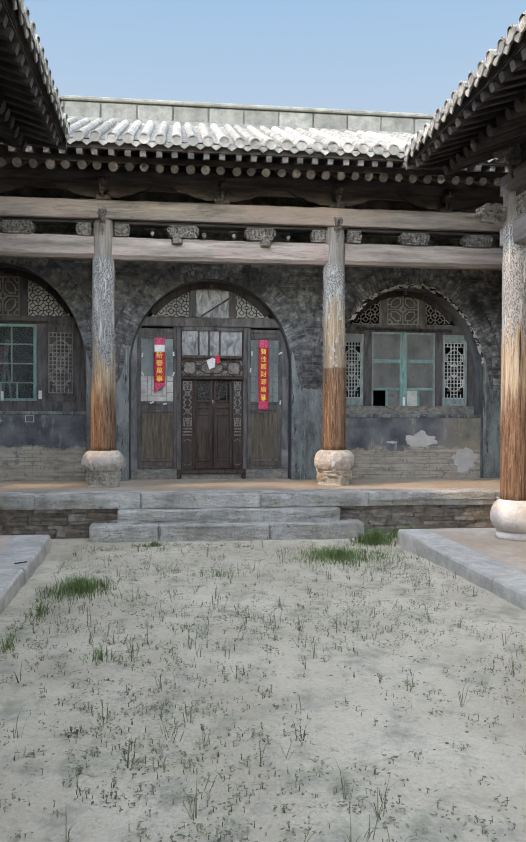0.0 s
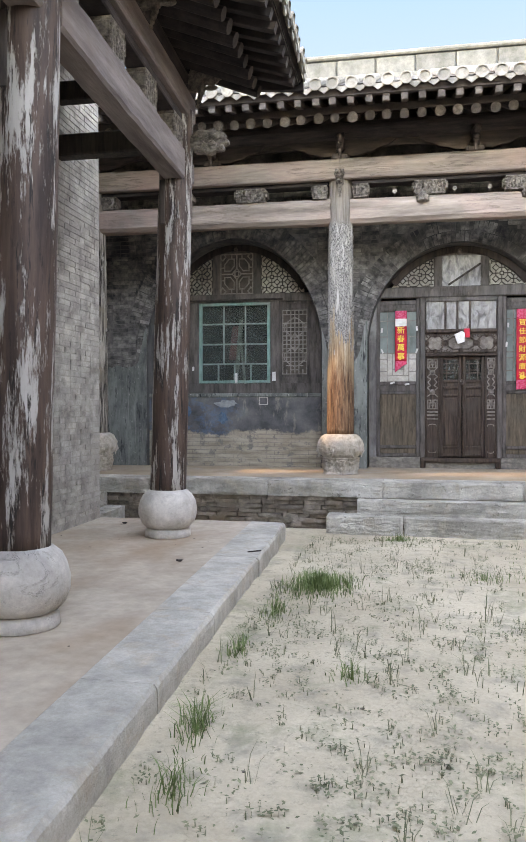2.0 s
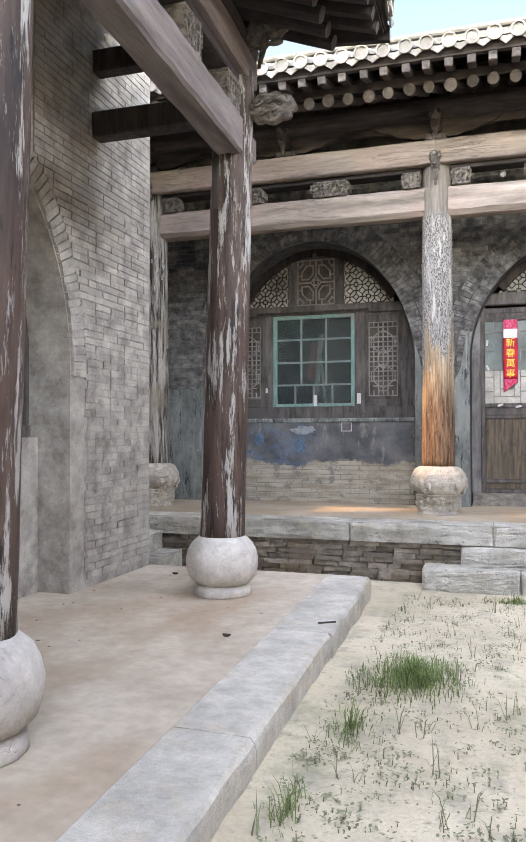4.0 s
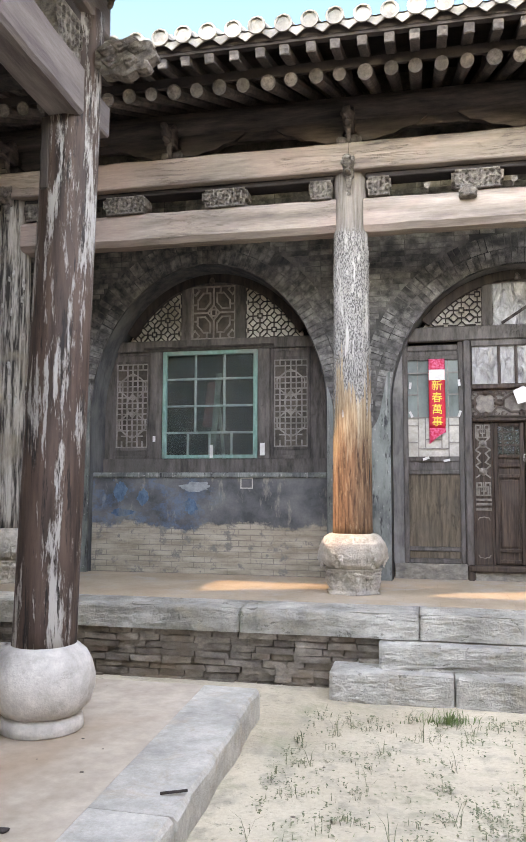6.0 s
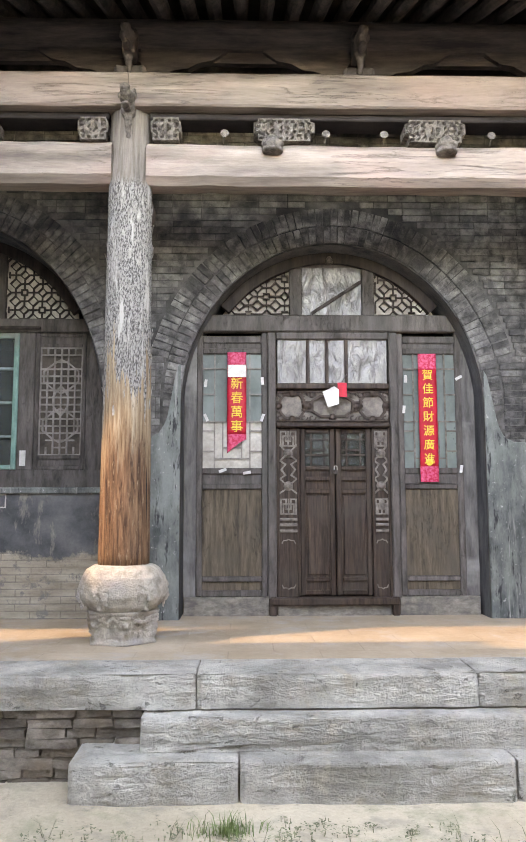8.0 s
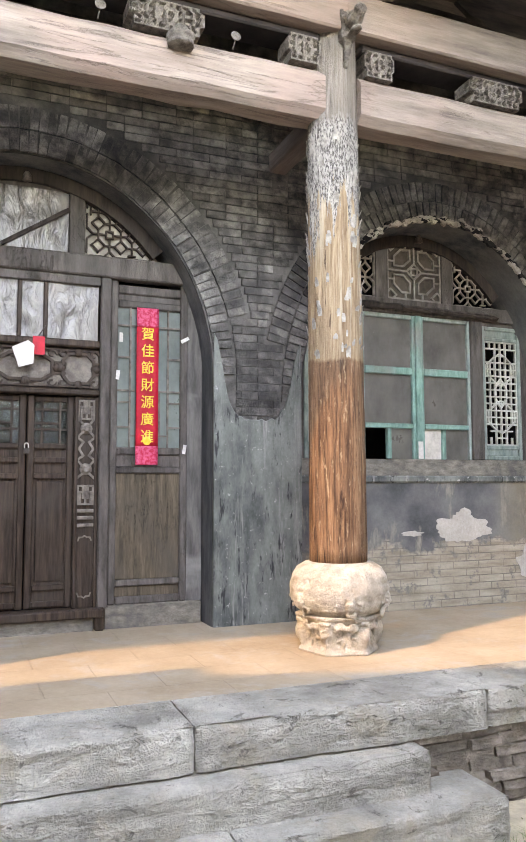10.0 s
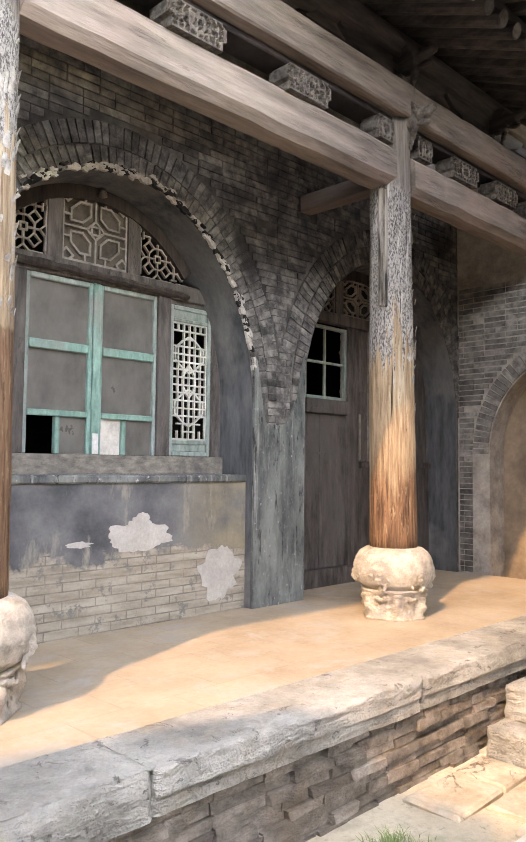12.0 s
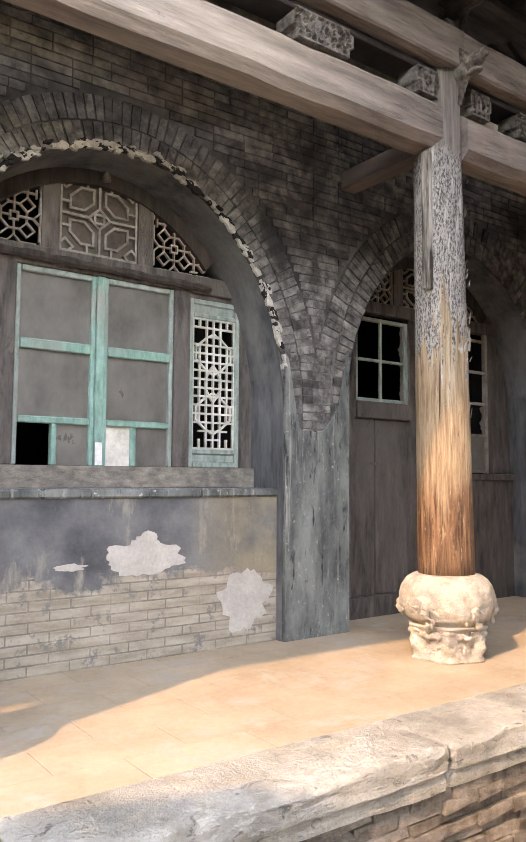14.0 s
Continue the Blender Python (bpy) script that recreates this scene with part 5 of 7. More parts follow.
def strips(lines, y, w, depth, inside=None):
    """Thin bars along (x0, z0, x1, z1) lines, kept where inside(x, z)."""
    bm = bmesh.new()
    for x0, z0, x1, z1 in lines:
        L = math.hypot(x1 - x0, z1 - z0)
        n = max(1, int(L / 0.012)) if inside else 1
        run = None
        for k in range(n + 1):
            if inside:
                ok = k < n and inside(x0 + (x1 - x0) * (k + 0.5) / n, z0 + (z1 - z0) * (k + 0.5) / n)
            else:
                ok = k < n
            if ok and run is None:
                run = k
            if not ok and run is not None:
                ax, az = x0 + (x1 - x0) * run / n, z0 + (z1 - z0) * run / n
                bx, bz = x0 + (x1 - x0) * k / n, z0 + (z1 - z0) * k / n
                dx, dz = (bx - ax), (bz - az)
                l = math.hypot(dx, dz) or 1
                px, pz = -dz / l * w / 2, dx / l * w / 2
                ex, ez = dx / l * w * 0.4, dz / l * w * 0.4
                q = [(ax - ex + px, az - ez + pz), (bx + ex + px, bz + ez + pz), (bx + ex - px, bz + ez - pz), (ax - ex - px, az - ez - pz)]
                j = random.uniform(-0.0012, 0.0012)
                f = [bm.verts.new((x, y + j, z)) for x, z in q]
                b = [bm.verts.new((x, y + depth + j, z)) for x, z in q]
                bm.faces.new(f)
                bm.faces.new(b[::-1])
                for i in range(4):
                    bm.faces.new((f[i], f[(i + 1) % 4], b[(i + 1) % 4], b[i]))
                run = None
    return bm


def closed(pts):
    return [(*p, *q) for p, q in zip(pts, pts[1:] + pts[:1])]


def tall_pattern(x0, x1, z0, z1):
    """Square grid with stepped lozenges, for the narrow side lights."""
    nx, nz = 6, 15
    gx = lambda i: x0 + (x1 - x0) * i / nx
    gz = lambda j: z0 + (z1 - z0) * j / nz
    gap = {(0, 1), (0, 2), (0, 13), (0, 12), (5, 1), (5, 2), (5, 12), (5, 13), (1, 1), (4, 1), (1, 13), (4, 13)}
    ls = closed([(x0, z0), (x1, z0), (x1, z1), (x0, z1)])
    for i in range(1, nx):
        for j in range(nz):
            if (i, j) not in gap and (i - 1, j) not in gap or i in (2, 3, 4):
                ls.append((gx(i), gz(j), gx(i), gz(j + 1)))
    for j in range(1, nz):
        for i in range(nx):
            if (i, j) not in gap or j in (3, 12):
                ls.append((gx(i), gz(j), gx(i + 1), gz(j)))
    for zc, h in ((0.27, 0.16), (0.73, 0.16), (0.5, 0.14)):
        m, r = z0 + (z1 - z0) * zc, (z1 - z0) * h
        xm, w = (x0 + x1) / 2, (x1 - x0) * (0.42 if h > 0.15 else 0.18)
        ls += closed([(xm - w, m - r * 0.3), (xm - w * 0.45, m - r * 0.75), (xm, m - r), (xm + w * 0.45, m - r * 0.75), (xm + w, m - r * 0.3),
                      (xm + w, m + r * 0.3), (xm + w * 0.45, m + r * 0.75), (xm, m + r), (xm - w * 0.45, m + r * 0.75), (xm - w, m + r * 0.3)])
    return ls


def octagon_pattern(x0, x1, z0, z1):
    """Octagons round a small square, for the middle of a fan light."""
    w, h = x1 - x0, z1 - z0
    p = lambda a, b: (x0 + a * w, z0 + b * h)
    ls = closed([p(0, 0), p(1, 0), p(1, 1), p(0, 1)])
    ls += closed([p(0.5, 0.36), p(0.64, 0.5), p(0.5, 0.64), p(0.36, 0.5)]) + closed([p(0.44, 0.44), p(0.56, 0.44), p(0.56, 0.56), p(0.44, 0.56)])
    for s, t in ((0, 0), (1, 0), (0, 1), (1, 1)):
        q = lambda a, b: p(abs(s - a), abs(t - b))
        ls += [(*a, *b) for a, b in ((q(0.12, 0.42), q(0.12, 0.26)), (q(0.12, 0.26), q(0.26, 0.12)), (q(0.26, 0.12), q(0.42, 0.12)), (q(0.42, 0.12), q(0.42, 0.30)),
                                     (q(0.42, 0.30), q(0.30, 0.42)), (q(0.30, 0.42), q(0.12, 0.42)), (q(0, 0.34), q(0.12, 0.34)), (q(0.34, 0), q(0.34, 0.12)),
                                     (q(0.0, 0.10), q(0.06, 0.16)), (q(0.10, 0.0), q(0.16, 0.06)), (q(0.06, 0.16), q(0.16, 0.06)))]
    ls += [(*p(0.5, 0), *p(0.5, 0.36)), (*p(0.5, 0.64), *p(0.5, 1)), (*p(0, 0.5), *p(0.36, 0.5)), (*p(0.64, 0.5), *p(1, 0.5))]
    return ls


def fan_pattern(x0, x1, z0, z1, pitch=0.155):
    """Octagons and squares joined by crossed bars, for the wings of a fan light."""
    ls = []
    xm, zm = (x0 + x1) / 2, z0 + (z1 - z0) * 0.42
    nx, nz = int((x1 - x0) / pitch) + 2, int((z1 - z0) / pitch) + 2
    for i in range(-nx, nx + 1):
        for j in range(-nz, nz + 1):
            cx, cz, h, k = xm + i * pitch, zm + j * pitch, pitch / 2, pitch * 0.21
            pts = [(cx + a * u, cz + b * v) for a, b, u, v in ((1, 1, h, k), (1, 1, k, h), (-1, 1, k, h), (-1, 1, h, k), (-1, -1, h, k), (-1, -1, k, h), (1, -1, k, h), (1, -1, h, k))]
            ls += [q for n, q in enumerate(closed(pts)) if n in (0, 1, 2, 4, 6, 7)]
            r = h * (0.5 if (i + j) % 2 == 0 else 0.3)
            ls += closed([(cx + r, cz), (cx, cz + r), (cx - r, cz), (cx, cz - r)]) if (i + j) % 2 == 0 else closed([(cx + r, cz + r), (cx - r, cz + r), (cx - r, cz - r), (cx + r, cz - r)])
            ls += [(cx + r, cz, cx + h, cz), (cx - r, cz, cx - h, cz), (cx, cz + r, cx, cz + h), (cx, cz - r, cx, cz - h)]
    keep = []
    for ax, az, bx, bz in ls:
        if min(ax, bx) >= x0 - 1e-6 and max(ax, bx) <= x1 + 1e-6 and min(az, bz) >= z0 - 1e-6:
            keep.append((ax, az, bx, bz))
    return keep + [(x0, z0, x1, z0), (x0, z0, x0, z1), (x1, z0, x1, z1)]


def clip_to(arch, inset):
    return lambda x, z: z < arch_top(arch, x, inset)


def fan_light(win, arch, y, z0, mid0, mid1, mid_top, left, right, sides, middle, mat_side, mat_mid, post=0.11):
    """The half-round light over a window or door."""
    arch_rim(win, arch, y - 0.03, y + 0.06, 0.10, z0 - 0.02, DARK_WOOD)
    for x0, x1 in ((mid0 - post, mid0), (mid1, mid1 + post)):
        filled(win, "post", arch, x0, x1, z0, 9, y - 0.015, y + 0.05, JOINERY, 0.05)
    filled(win, "head_board", arch, mid0, mid1, mid_top, 9, y, y + 0.04, JOINERY, 0.05)
    for x0, x1 in ((left, mid0 - post), (mid1 + post, right)):
        top = max(arch_top(arch, x0 + 0.0, 0.09), arch_top(arch, x1, 0.09))
        bm = strips(fan_pattern(x0, x1, z0, top), y, 0.0105, 0.022, clip_to(arch, 0.09))
        part("fan_lattice", bm, mat_side, win, "wooden lattice cut to the arch")
        if sides:
            filled(win, "backing_paper", arch, x0, x1, z0, 9, y + 0.035, y + 0.04, sides, 0.06)
    if middle:
        part("octagon_lattice", strips(octagon_pattern(mid0 + 0.01, mid1 - 0.01, z0 + 0.012, mid_top - 0.01), y, 0.015, 0.022), mat_mid, win)
        filled(win, "backing", arch, mid0, mid1, z0, mid_top, y + 0.03, y + 0.035, middle, 0.06)


def side_light(win, x0, x1, z0, z1, y, frame_mat, lattice_mat, backing):
    """A narrow latticed light in its own frame."""
    t = 0.035
    bar(win, "stile", x0, x0 + t, z0, z1, y - 0.012, y + 0.03, frame_mat)
    bar(win, "stile", x1 - t, x1, z0, z1, y - 0.012, y + 0.03, frame_mat)
    bar(win, "rail", x0 + t, x1 - t, z0, z0 + t, y - 0.010, y + 0.03, frame_mat)
    bar(win, "rail", x0 + t, x1 - t, z0 + 0.09, z0 + 0.125, y - 0.010, y + 0.03, frame_mat)
    bar(win, "panel", x0 + t, x1 - t, z0 + t, z0 + 0.09, y + 0.004, y + 0.025, frame_mat, 0.004)
    bar(win, "rail", x0 + t, x1 - t, z1 - t, z1, y - 0.010, y + 0.03, frame_mat)
    bar(win, "rail", x0 + t, x1 - t, z1 - 0.125, z1 - 0.095, y - 0.010, y + 0.03, frame_mat)
    bar(win, "panel", x0 + t, x1 - t, z1 - 0.095, z1 - t, y + 0.004, y + 0.025, frame_mat, 0.004)
    part("lattice", strips(tall_pattern(x0 + t + 0.004, x1 - t - 0.004, z0 + 0.13, z1 - 0.13), y + 0.002, 0.013, 0.02), lattice_mat, win)
    if backing:
        bar(win, "backing", x0 + t, x1 - t, z0 + 0.125, z1 - 0.125, y + 0.035, y + 0.04, backing, 0)


def parapet_wall(arch, name, face, top, material):
    c, a, zs, b = arch
    w = part(name, boxed(c - a + 0.008, c + a - 0.008, face, face + 0.44, FLOOR_Z - 0.03, top - 0.05), material)
    tagged(w, "plastered breast wall under a window, worn to the brick", "wall", kind="structure")
    bm = boxed(c - a + 0.01, c + a - 0.01, face - 0.022, face + 0.29, top - 0.055, top, 0.012)
    part("ledge", bm, PLASTER, w, "thin worn ledge")
    return w


# window in the first arch: green casement between latticed lights
A1 = ARCHES[0]
parapet_wall(A1, "wall_parapet_1", 11.74, 1.55, PARAPET_BLUE)
w1 = thing("window_1", (-2.08, 12.02, 1.55), "green painted casement between wooden lattices under a fan light", "window", kind="structure")
Y = 12.02
filled(w1, "sill_rail", A1, A1[0] - A1[1] + 0.01, A1[0] + A1[1] - 0.01, 1.552, 1.70, Y - 0.03, Y + 0.08, JOINERY, 0.004)
bar(w1, "transom", -3.22, -0.93, 2.885, 3.00, Y - 0.045, Y + 0.06, JOINERY)
bar(w1, "drip_moulding", -2.82, -1.36, 2.90, 2.925, Y - 0.075, Y - 0.046, DARK_WOOD)
for x0, x1 in ((-2.755, -2.62), (-1.545, -1.41)):
    bar(w1, "post", x0, x1, 1.70, 2.885, Y - 0.03, Y + 0.05, JOINERY)
for x0, x1 in ((A1[0] - A1[1] + 0.012, -3.195), (-0.975, A1[0] + A1[1] - 0.012)):
    filled(w1, "side_board", A1, x0, x1, 1.70, 3.0, Y, Y + 0.05, JOINERY, 0.004)
side_light(w1, -3.195, -2.757, 1.702, 2.883, Y, JOINERY, LATTICE_WOOD, BACKING)
side_light(w1, -1.408, -0.977, 1.702, 2.883, Y, JOINERY, LATTICE_WOOD, BACKING)
fan_light(w1, A1, Y, 3.002, -2.30, -1.80, 3.60, -3.05, -1.06, PAPER, BACKING, DARK_WOOD, LATTICE_WOOD)


def teal_bar(win, x0, x1, z0, z1, y, d=0.0, m=TEAL):
    bar(win, "glazing_bar", x0, x1, z0, z1, y - 0.012 - d, y + 0.03, m, 0.005)


x0, x1, z0, z1 = -2.615, -1.55, 1.705, 2.88
teal_bar(w1, x0, x0 + 0.045, z0, z1, Y, 0.01)
teal_bar(w1, x1 - 0.045, x1, z0, z1, Y, 0.01)
teal_bar(w1, x0 + 0.045, x1 - 0.045, z1 - 0.045, z1, Y, 0.008)
teal_bar(w1, x0 + 0.045, x1 - 0.045, z0, z0 + 0.04, Y, 0.008)
rowz = [z0 + 0.04, 1.985, 2.275, 2.57, z1 - 0.045]
for z in rowz[1:4]:
    teal_bar(w1, x0 + 0.045, x1 - 0.045, z - 0.011, z + 0.011, Y, 0.0, PALE_TEAL)
for j in range(4):
    n = 4 if j == 0 else 3
    cuts = [x0 + 0.045 + (x1 - x0 - 0.09) * k / n for k in range(n + 1)]
    for c in cuts[1:-1]:
        teal_bar(w1, c - 0.011, c + 0.011, rowz[j] + (0.011 if j else 0), rowz[j + 1] - (0.011 if j < 3 else 0), Y, -0.003, PALE_TEAL)
    for a, b in zip(cuts, cuts[1:]):
        bm = boxed(a + 0.005, b - 0.005, Y + 0.012, Y + 0.015, rowz[j], rowz[j + 1])
        part("pane", bm, GLASS, w1).visible_shadow = False
for nm, x, z, w, h in (("paper_slip", -1.49, 1.80, 0.05, 0.13), ("paper_slip", -2.05, 1.78, 0.035, 0.14), ("paper_slip", -2.70, 1.92, 0.03, 0.06)):
    tagged(part(nm, boxed(x - w / 2, x + w / 2, Y - 0.036, Y - 0.0315, z - h / 2, z + h / 2), WHITE), "small white paper slip pasted on a window", "paper slip")
def boxed_between(a, b, w, h):
    return beam(bmesh.new(), a, b, w, h, 0.003, 0.002, 6)


tagged(part("wooden_pole", boxed_between((-1.86, 12.30, 0.5), (-2.02, 12.07, 2.55), 0.04, 0.02), LATTICE_PALE), "pale thin batten leaning behind the window", "pole")
# a pale pole and a red cloth that lean behind the panes
tagged(part("wooden_pole", boxed_between((-2.24, 12.30, 0.5), (-1.99, 12.07, 2.64), 0.065, 0.02), LATTICE_PALE), "pale bare pole leaning behind the window", "pole")
bm = boxed(-2.20, -2.07, 12.10, 12.14, 2.05, 2.55, 0.02)
for v in bm.verts:
    v.co.x += 0.12 * (v.co.z - 2.0) * (1 if v.co.z > 2 else 0.3)
tagged(part("red_cloth", bm, plain("faded_red_cloth", (0.25, 0.06, 0.07), (0.38, 0.12, 0.13), 9.0)), "faded red cloth hanging behind the window", "cloth")

# window in the third arch
A3 = ARCHES[2]
parapet_wall(A3, "wall_parapet_2", 11.72, 1.52, PARAPET_BARE)
w2 = thing("window_2", (4.22, 12.02, 1.52), "green and grey window of large dusty panes under a fan light", "window", kind="structure")
filled(w2, "sill_rail", A3, A3[0] - A3[1] + 0.01, A3[0] + A3[1] - 0.01, 1.522, 1.655, Y - 0.035, Y + 0.08, SILL, 0.004)
bar(w2, "transom", 3.08, 5.34, 2.845, 2.965, Y - 0.03, Y + 0.06, JOINERY)
bm = bmesh.new()
beam(bm, (3.42, Y - 0.055, 2.90), (5.0, Y - 0.055, 2.875), 0.06, 0.05, 0.015, 0.012, 24)
part("drip_moulding", bm, DARK_WOOD, w2)
for x0, x1 in ((3.56, 3.69), (4.75, 4.87)):
    bar(w2, "post", x0, x1, 1.655, 2.845, Y - 0.03, Y + 0.05, JOINERY)
for x0, x1 in ((A3[0] - A3[1] + 0.012, 3.185), (5.285, A3[0] + A3[1] - 0.012)):
    filled(w2, "side_board", A3, x0, x1, 1.655, 2.965, Y, Y + 0.05, JOINERY, 0.004)
side_light(w2, 3.187, 3.558, 1.657, 2.81, Y, PALE_TEAL, LATTICE_PALE, None)
side_light(w2, 4.872, 5.283, 1.657, 2.81, Y, PALE_TEAL, LATTICE_PALE, None)
for x0, x1 in ((3.187, 3.558), (4.872, 5.283)):
    bar(w2, "head_piece", x0, x1, 2.811, 2.844, Y, Y + 0.04, JOINERY, 0.003)
fan_light(w2, A3, Y, 2.967, 3.945, 4.475, 3.46, 3.20, 5.23, None, BACKING, LATTICE_WOOD, LATTICE_WOOD)
x0, x1, z0, z1 = 3.692, 4.748, 1.657, 2.842
m0, m1 = 4.195, 4.25
teal_bar(w2, m0, m1, z0, z1, Y, 0.018)
for a, b, paint in ((x0, m0, TEAL), (m1, x1, TEAL)):
    teal_bar(w2, a, a + 0.03, z0, z1, Y, 0, PALE_TEAL if a == x0 else TEAL)
    teal_bar(w2, b - 0.03, b, z0, z1, Y, 0, PALE_TEAL if b == x1 else TEAL)
    teal_bar(w2, a + 0.03, b - 0.03, z1 - 0.035, z1, Y, 0.002, PALE_TEAL)
    teal_bar(w2, a + 0.03, b - 0.03, 2.345, 2.405, Y, 0.006)
    teal_bar(w2, a + 0.03, b - 0.03, 1.905, 1.945, Y, 0.006, TEAL)
    c = (a + b) / 2 + (0.0 if a == x0 else -0.03)
    teal_bar(w2, c - 0.018, c + 0.018, z0, 1.905, Y, 0.002)
    for za, zb in ((2.405, z1 - 0.035), (1.945, 2.345)):
        part("pane", boxed(a + 0.03, b - 0.03, Y + 0.012, Y + 0.015, za, zb), GLASS_DUST, w2, "dusty pane")
    for k, (u, v) in enumerate(((a + 0.03, c - 0.018), (c + 0.018, b - 0.03))):
        if a == x0 and k == 0:
            continue
        part("pane", boxed(u, v, Y + 0.012, Y + 0.015, z0, 1.905), PAPER if (a > x0 and k == 0) else GLASS_DUST, w2, "paper-backed small pane" if (a > x0 and k == 0) else "")
tagged(part("paper_slip", boxed(4.20, 4.245, Y - 0.036, Y - 0.0325, 1.66, 1.80), WHITE), "small white paper slip with dark marks", "paper slip")
# bare plaster patch on the breast wall
def ragged_patch(name, cx, cz, w, h, y, material, seed, label, owner="wall_parapet_2"):
    bm = bmesh.new()
    n = 46
    ring = []
    for k in range(n):
        t = 2 * math.pi * k / n
        r = 1 + 0.38 * noise.noise(Vector((math.cos(t) * 2 + seed, math.sin(t) * 2, 0))) + 0.16 * noise.noise(Vector((math.cos(t) * 7, math.sin(t) * 7 + seed, 1)))
        ring.append((cx + w * r * math.cos(t), cz + h * r * math.sin(t)))
    f = [bm.verts.new((x, y - 0.003, z)) for x, z in ring]
    b = [bm.verts.new((x, y + 0.002, z)) for x, z in ring]
    bm.faces.new(f)
    for k in range(n):
        bm.faces.new((f[k], f[(k + 1) % n], b[(k + 1) % n], b[k]))
    return part(name, bm, material, bpy.data.objects[owner], label)


PATCH = plain("pale_plaster_patch", (0.36, 0.335, 0.30), (0.46, 0.43, 0.39), 6.0, 0.9, bump=0.3)
ragged_patch("plaster_patch", 4.42, 1.11, 0.25, 0.10, 11.72, PATCH, 2.0, "pale patch of bare plaster")
ragged_patch("plaster_patch", 4.43, 1.21, 0.07, 0.055, 11.7175, PATCH, 7.0, "pale patch of bare plaster")
ragged_patch("plaster_patch", 3.95, 1.08, 0.09, 0.02, 11.72, PATCH, 4.0, "pale patch of bare plaster")
ragged_patch("plaster_patch", 5.15, 0.80, 0.19, 0.19, 11.72, PATCH, 9.0, "pale patch of bare plaster")
BLUE = plain("faded_blue_paint", (0.032, 0.078, 0.13), (0.085, 0.155, 0.225), 14.0, 0.85, (1, 1, 0.6), 0.5, 0.006, (0.12, 0.14, 0.15))
for cx, cz, w, h, sd in ((-2.98, 1.35, 0.075, 0.105, 3.0), (-2.72, 1.29, 0.065, 0.09, 6.0), (-2.20, 1.20, 0.07, 0.085, 8.0), (-2.95, 1.13, 0.12, 0.04, 5.0)):
    ragged_patch("blue_patch", cx, cz, w, h, 11.74, BLUE, sd, "faded patch of blue paint", "wall_parapet_1")
ragged_patch("plaster_patch", -2.15, 1.40, 0.16, 0.05, 11.74, plain("pale_blue_wash", (0.16, 0.18, 0.19), (0.27, 0.29, 0.295), 12.0), 15.0, "pale washed patch of plaster", "wall_parapet_1")
part("chalk_square", strips(closed([(-1.66, 1.39), (-1.54, 1.39), (-1.54, 1.49), (-1.66, 1.49)]), 11.736, 0.010, 0.006), PATCH, bpy.data.objects["wall_parapet_1"], "small square outlined in chalk")

# door in the second arch
PANEL_DARK = plain("flaking_board", (0.07, 0.066, 0.064), (0.16, 0.15, 0.14), 6.0, 0.85, (3, 3, 0.5), 0.7, 0.008, (0.26, 0.25, 0.235))
A2 = ARCHES[1]
D = 11.88
door = thing("door_1", (1.12, D, FLOOR_Z), "dark carved double door, shut, between panelled lights under a fan light", "door", kind="structure")
bar(door, "threshold", 0.60, 1.64, FLOOR_Z + 0.085, 0.655, D - 0.085, D + 0.06, DOOR_WOOD, 0.01)
for x in (0.615, 1.615):
    bar(door, "threshold_stone", x - 0.035, x + 0.035, FLOOR_Z, FLOOR_Z + 0.15, D - 0.075, D + 0.02, DOOR_WOOD, 0.012)
bar(door, "plinth_board", A2[0] - A2[1] + 0.02, 0.60, FLOOR_Z - 0.01, 0.66, D - 0.03, D + 0.06, SILL)
bar(door, "plinth_board", 1.64, A2[0] + A2[1] - 0.02, FLOOR_Z - 0.01, 0.66, D - 0.03, D + 0.06, SILL)
bar(door, "under_threshold", 0.652, 1.578, FLOOR_Z - 0.01, FLOOR_Z + 0.085, D - 0.04, D + 0.05, SILL)
for x0, x1 in ((0.575, 0.645), (1.60, 1.67)):
    bar(door, "jamb", x0, x1, 0.646, 2.86, D - 0.04, D + 0.06, JOINERY, 0.01)
bar(door, "transom", A2[0] - A2[1] + 0.03, A2[0] + A2[1] - 0.03, 2.862, 3.005, D - 0.05, D + 0.06, JOINERY, 0.01)
bar(door, "head_rail", 0.647, 1.598, 2.80, 2.86, D - 0.03, D + 0.03, JOINERY)
bar(door, "rail", 0.647, 1.598, 2.37, 2.42, D - 0.045, D + 0.03, DOOR_WOOD, 0.01)
bar(door, "rail", 0.647, 1.598, 2.048, 2.088, D - 0.05, D + 0.03, DOOR_WOOD, 0.01)
# plastic-covered lights over the door
cuts = [0.647, 0.915, 1.075, 1.24, 1.598]
for a, b in zip(cuts, cuts[1:]):
    bm = bmesh.new()
    bmesh.ops.create_grid(bm, x_segments=14, y_segments=14, size=0.5)
    for v in bm.verts:
        x, z = a + 0.012 + (v.co.x + 0.5) * (b - a - 0.024), 2.42 + (v.co.y + 0.5) * 0.38
        v.co = Vector((x, D + 0.0 + 0.010 * noise.noise(Vector((x * 9, z * 9, 4))), z))
    part("plastic_sheet", bm, PLASTIC, door, "wrinkled cloudy plastic sheet", True)
for c in cuts[1:-1]:
    bar(door, "glazing_bar", c - 0.014, c + 0.014, 2.42, 2.80, D - 0.02, D + 0.02, DOOR_WOOD)
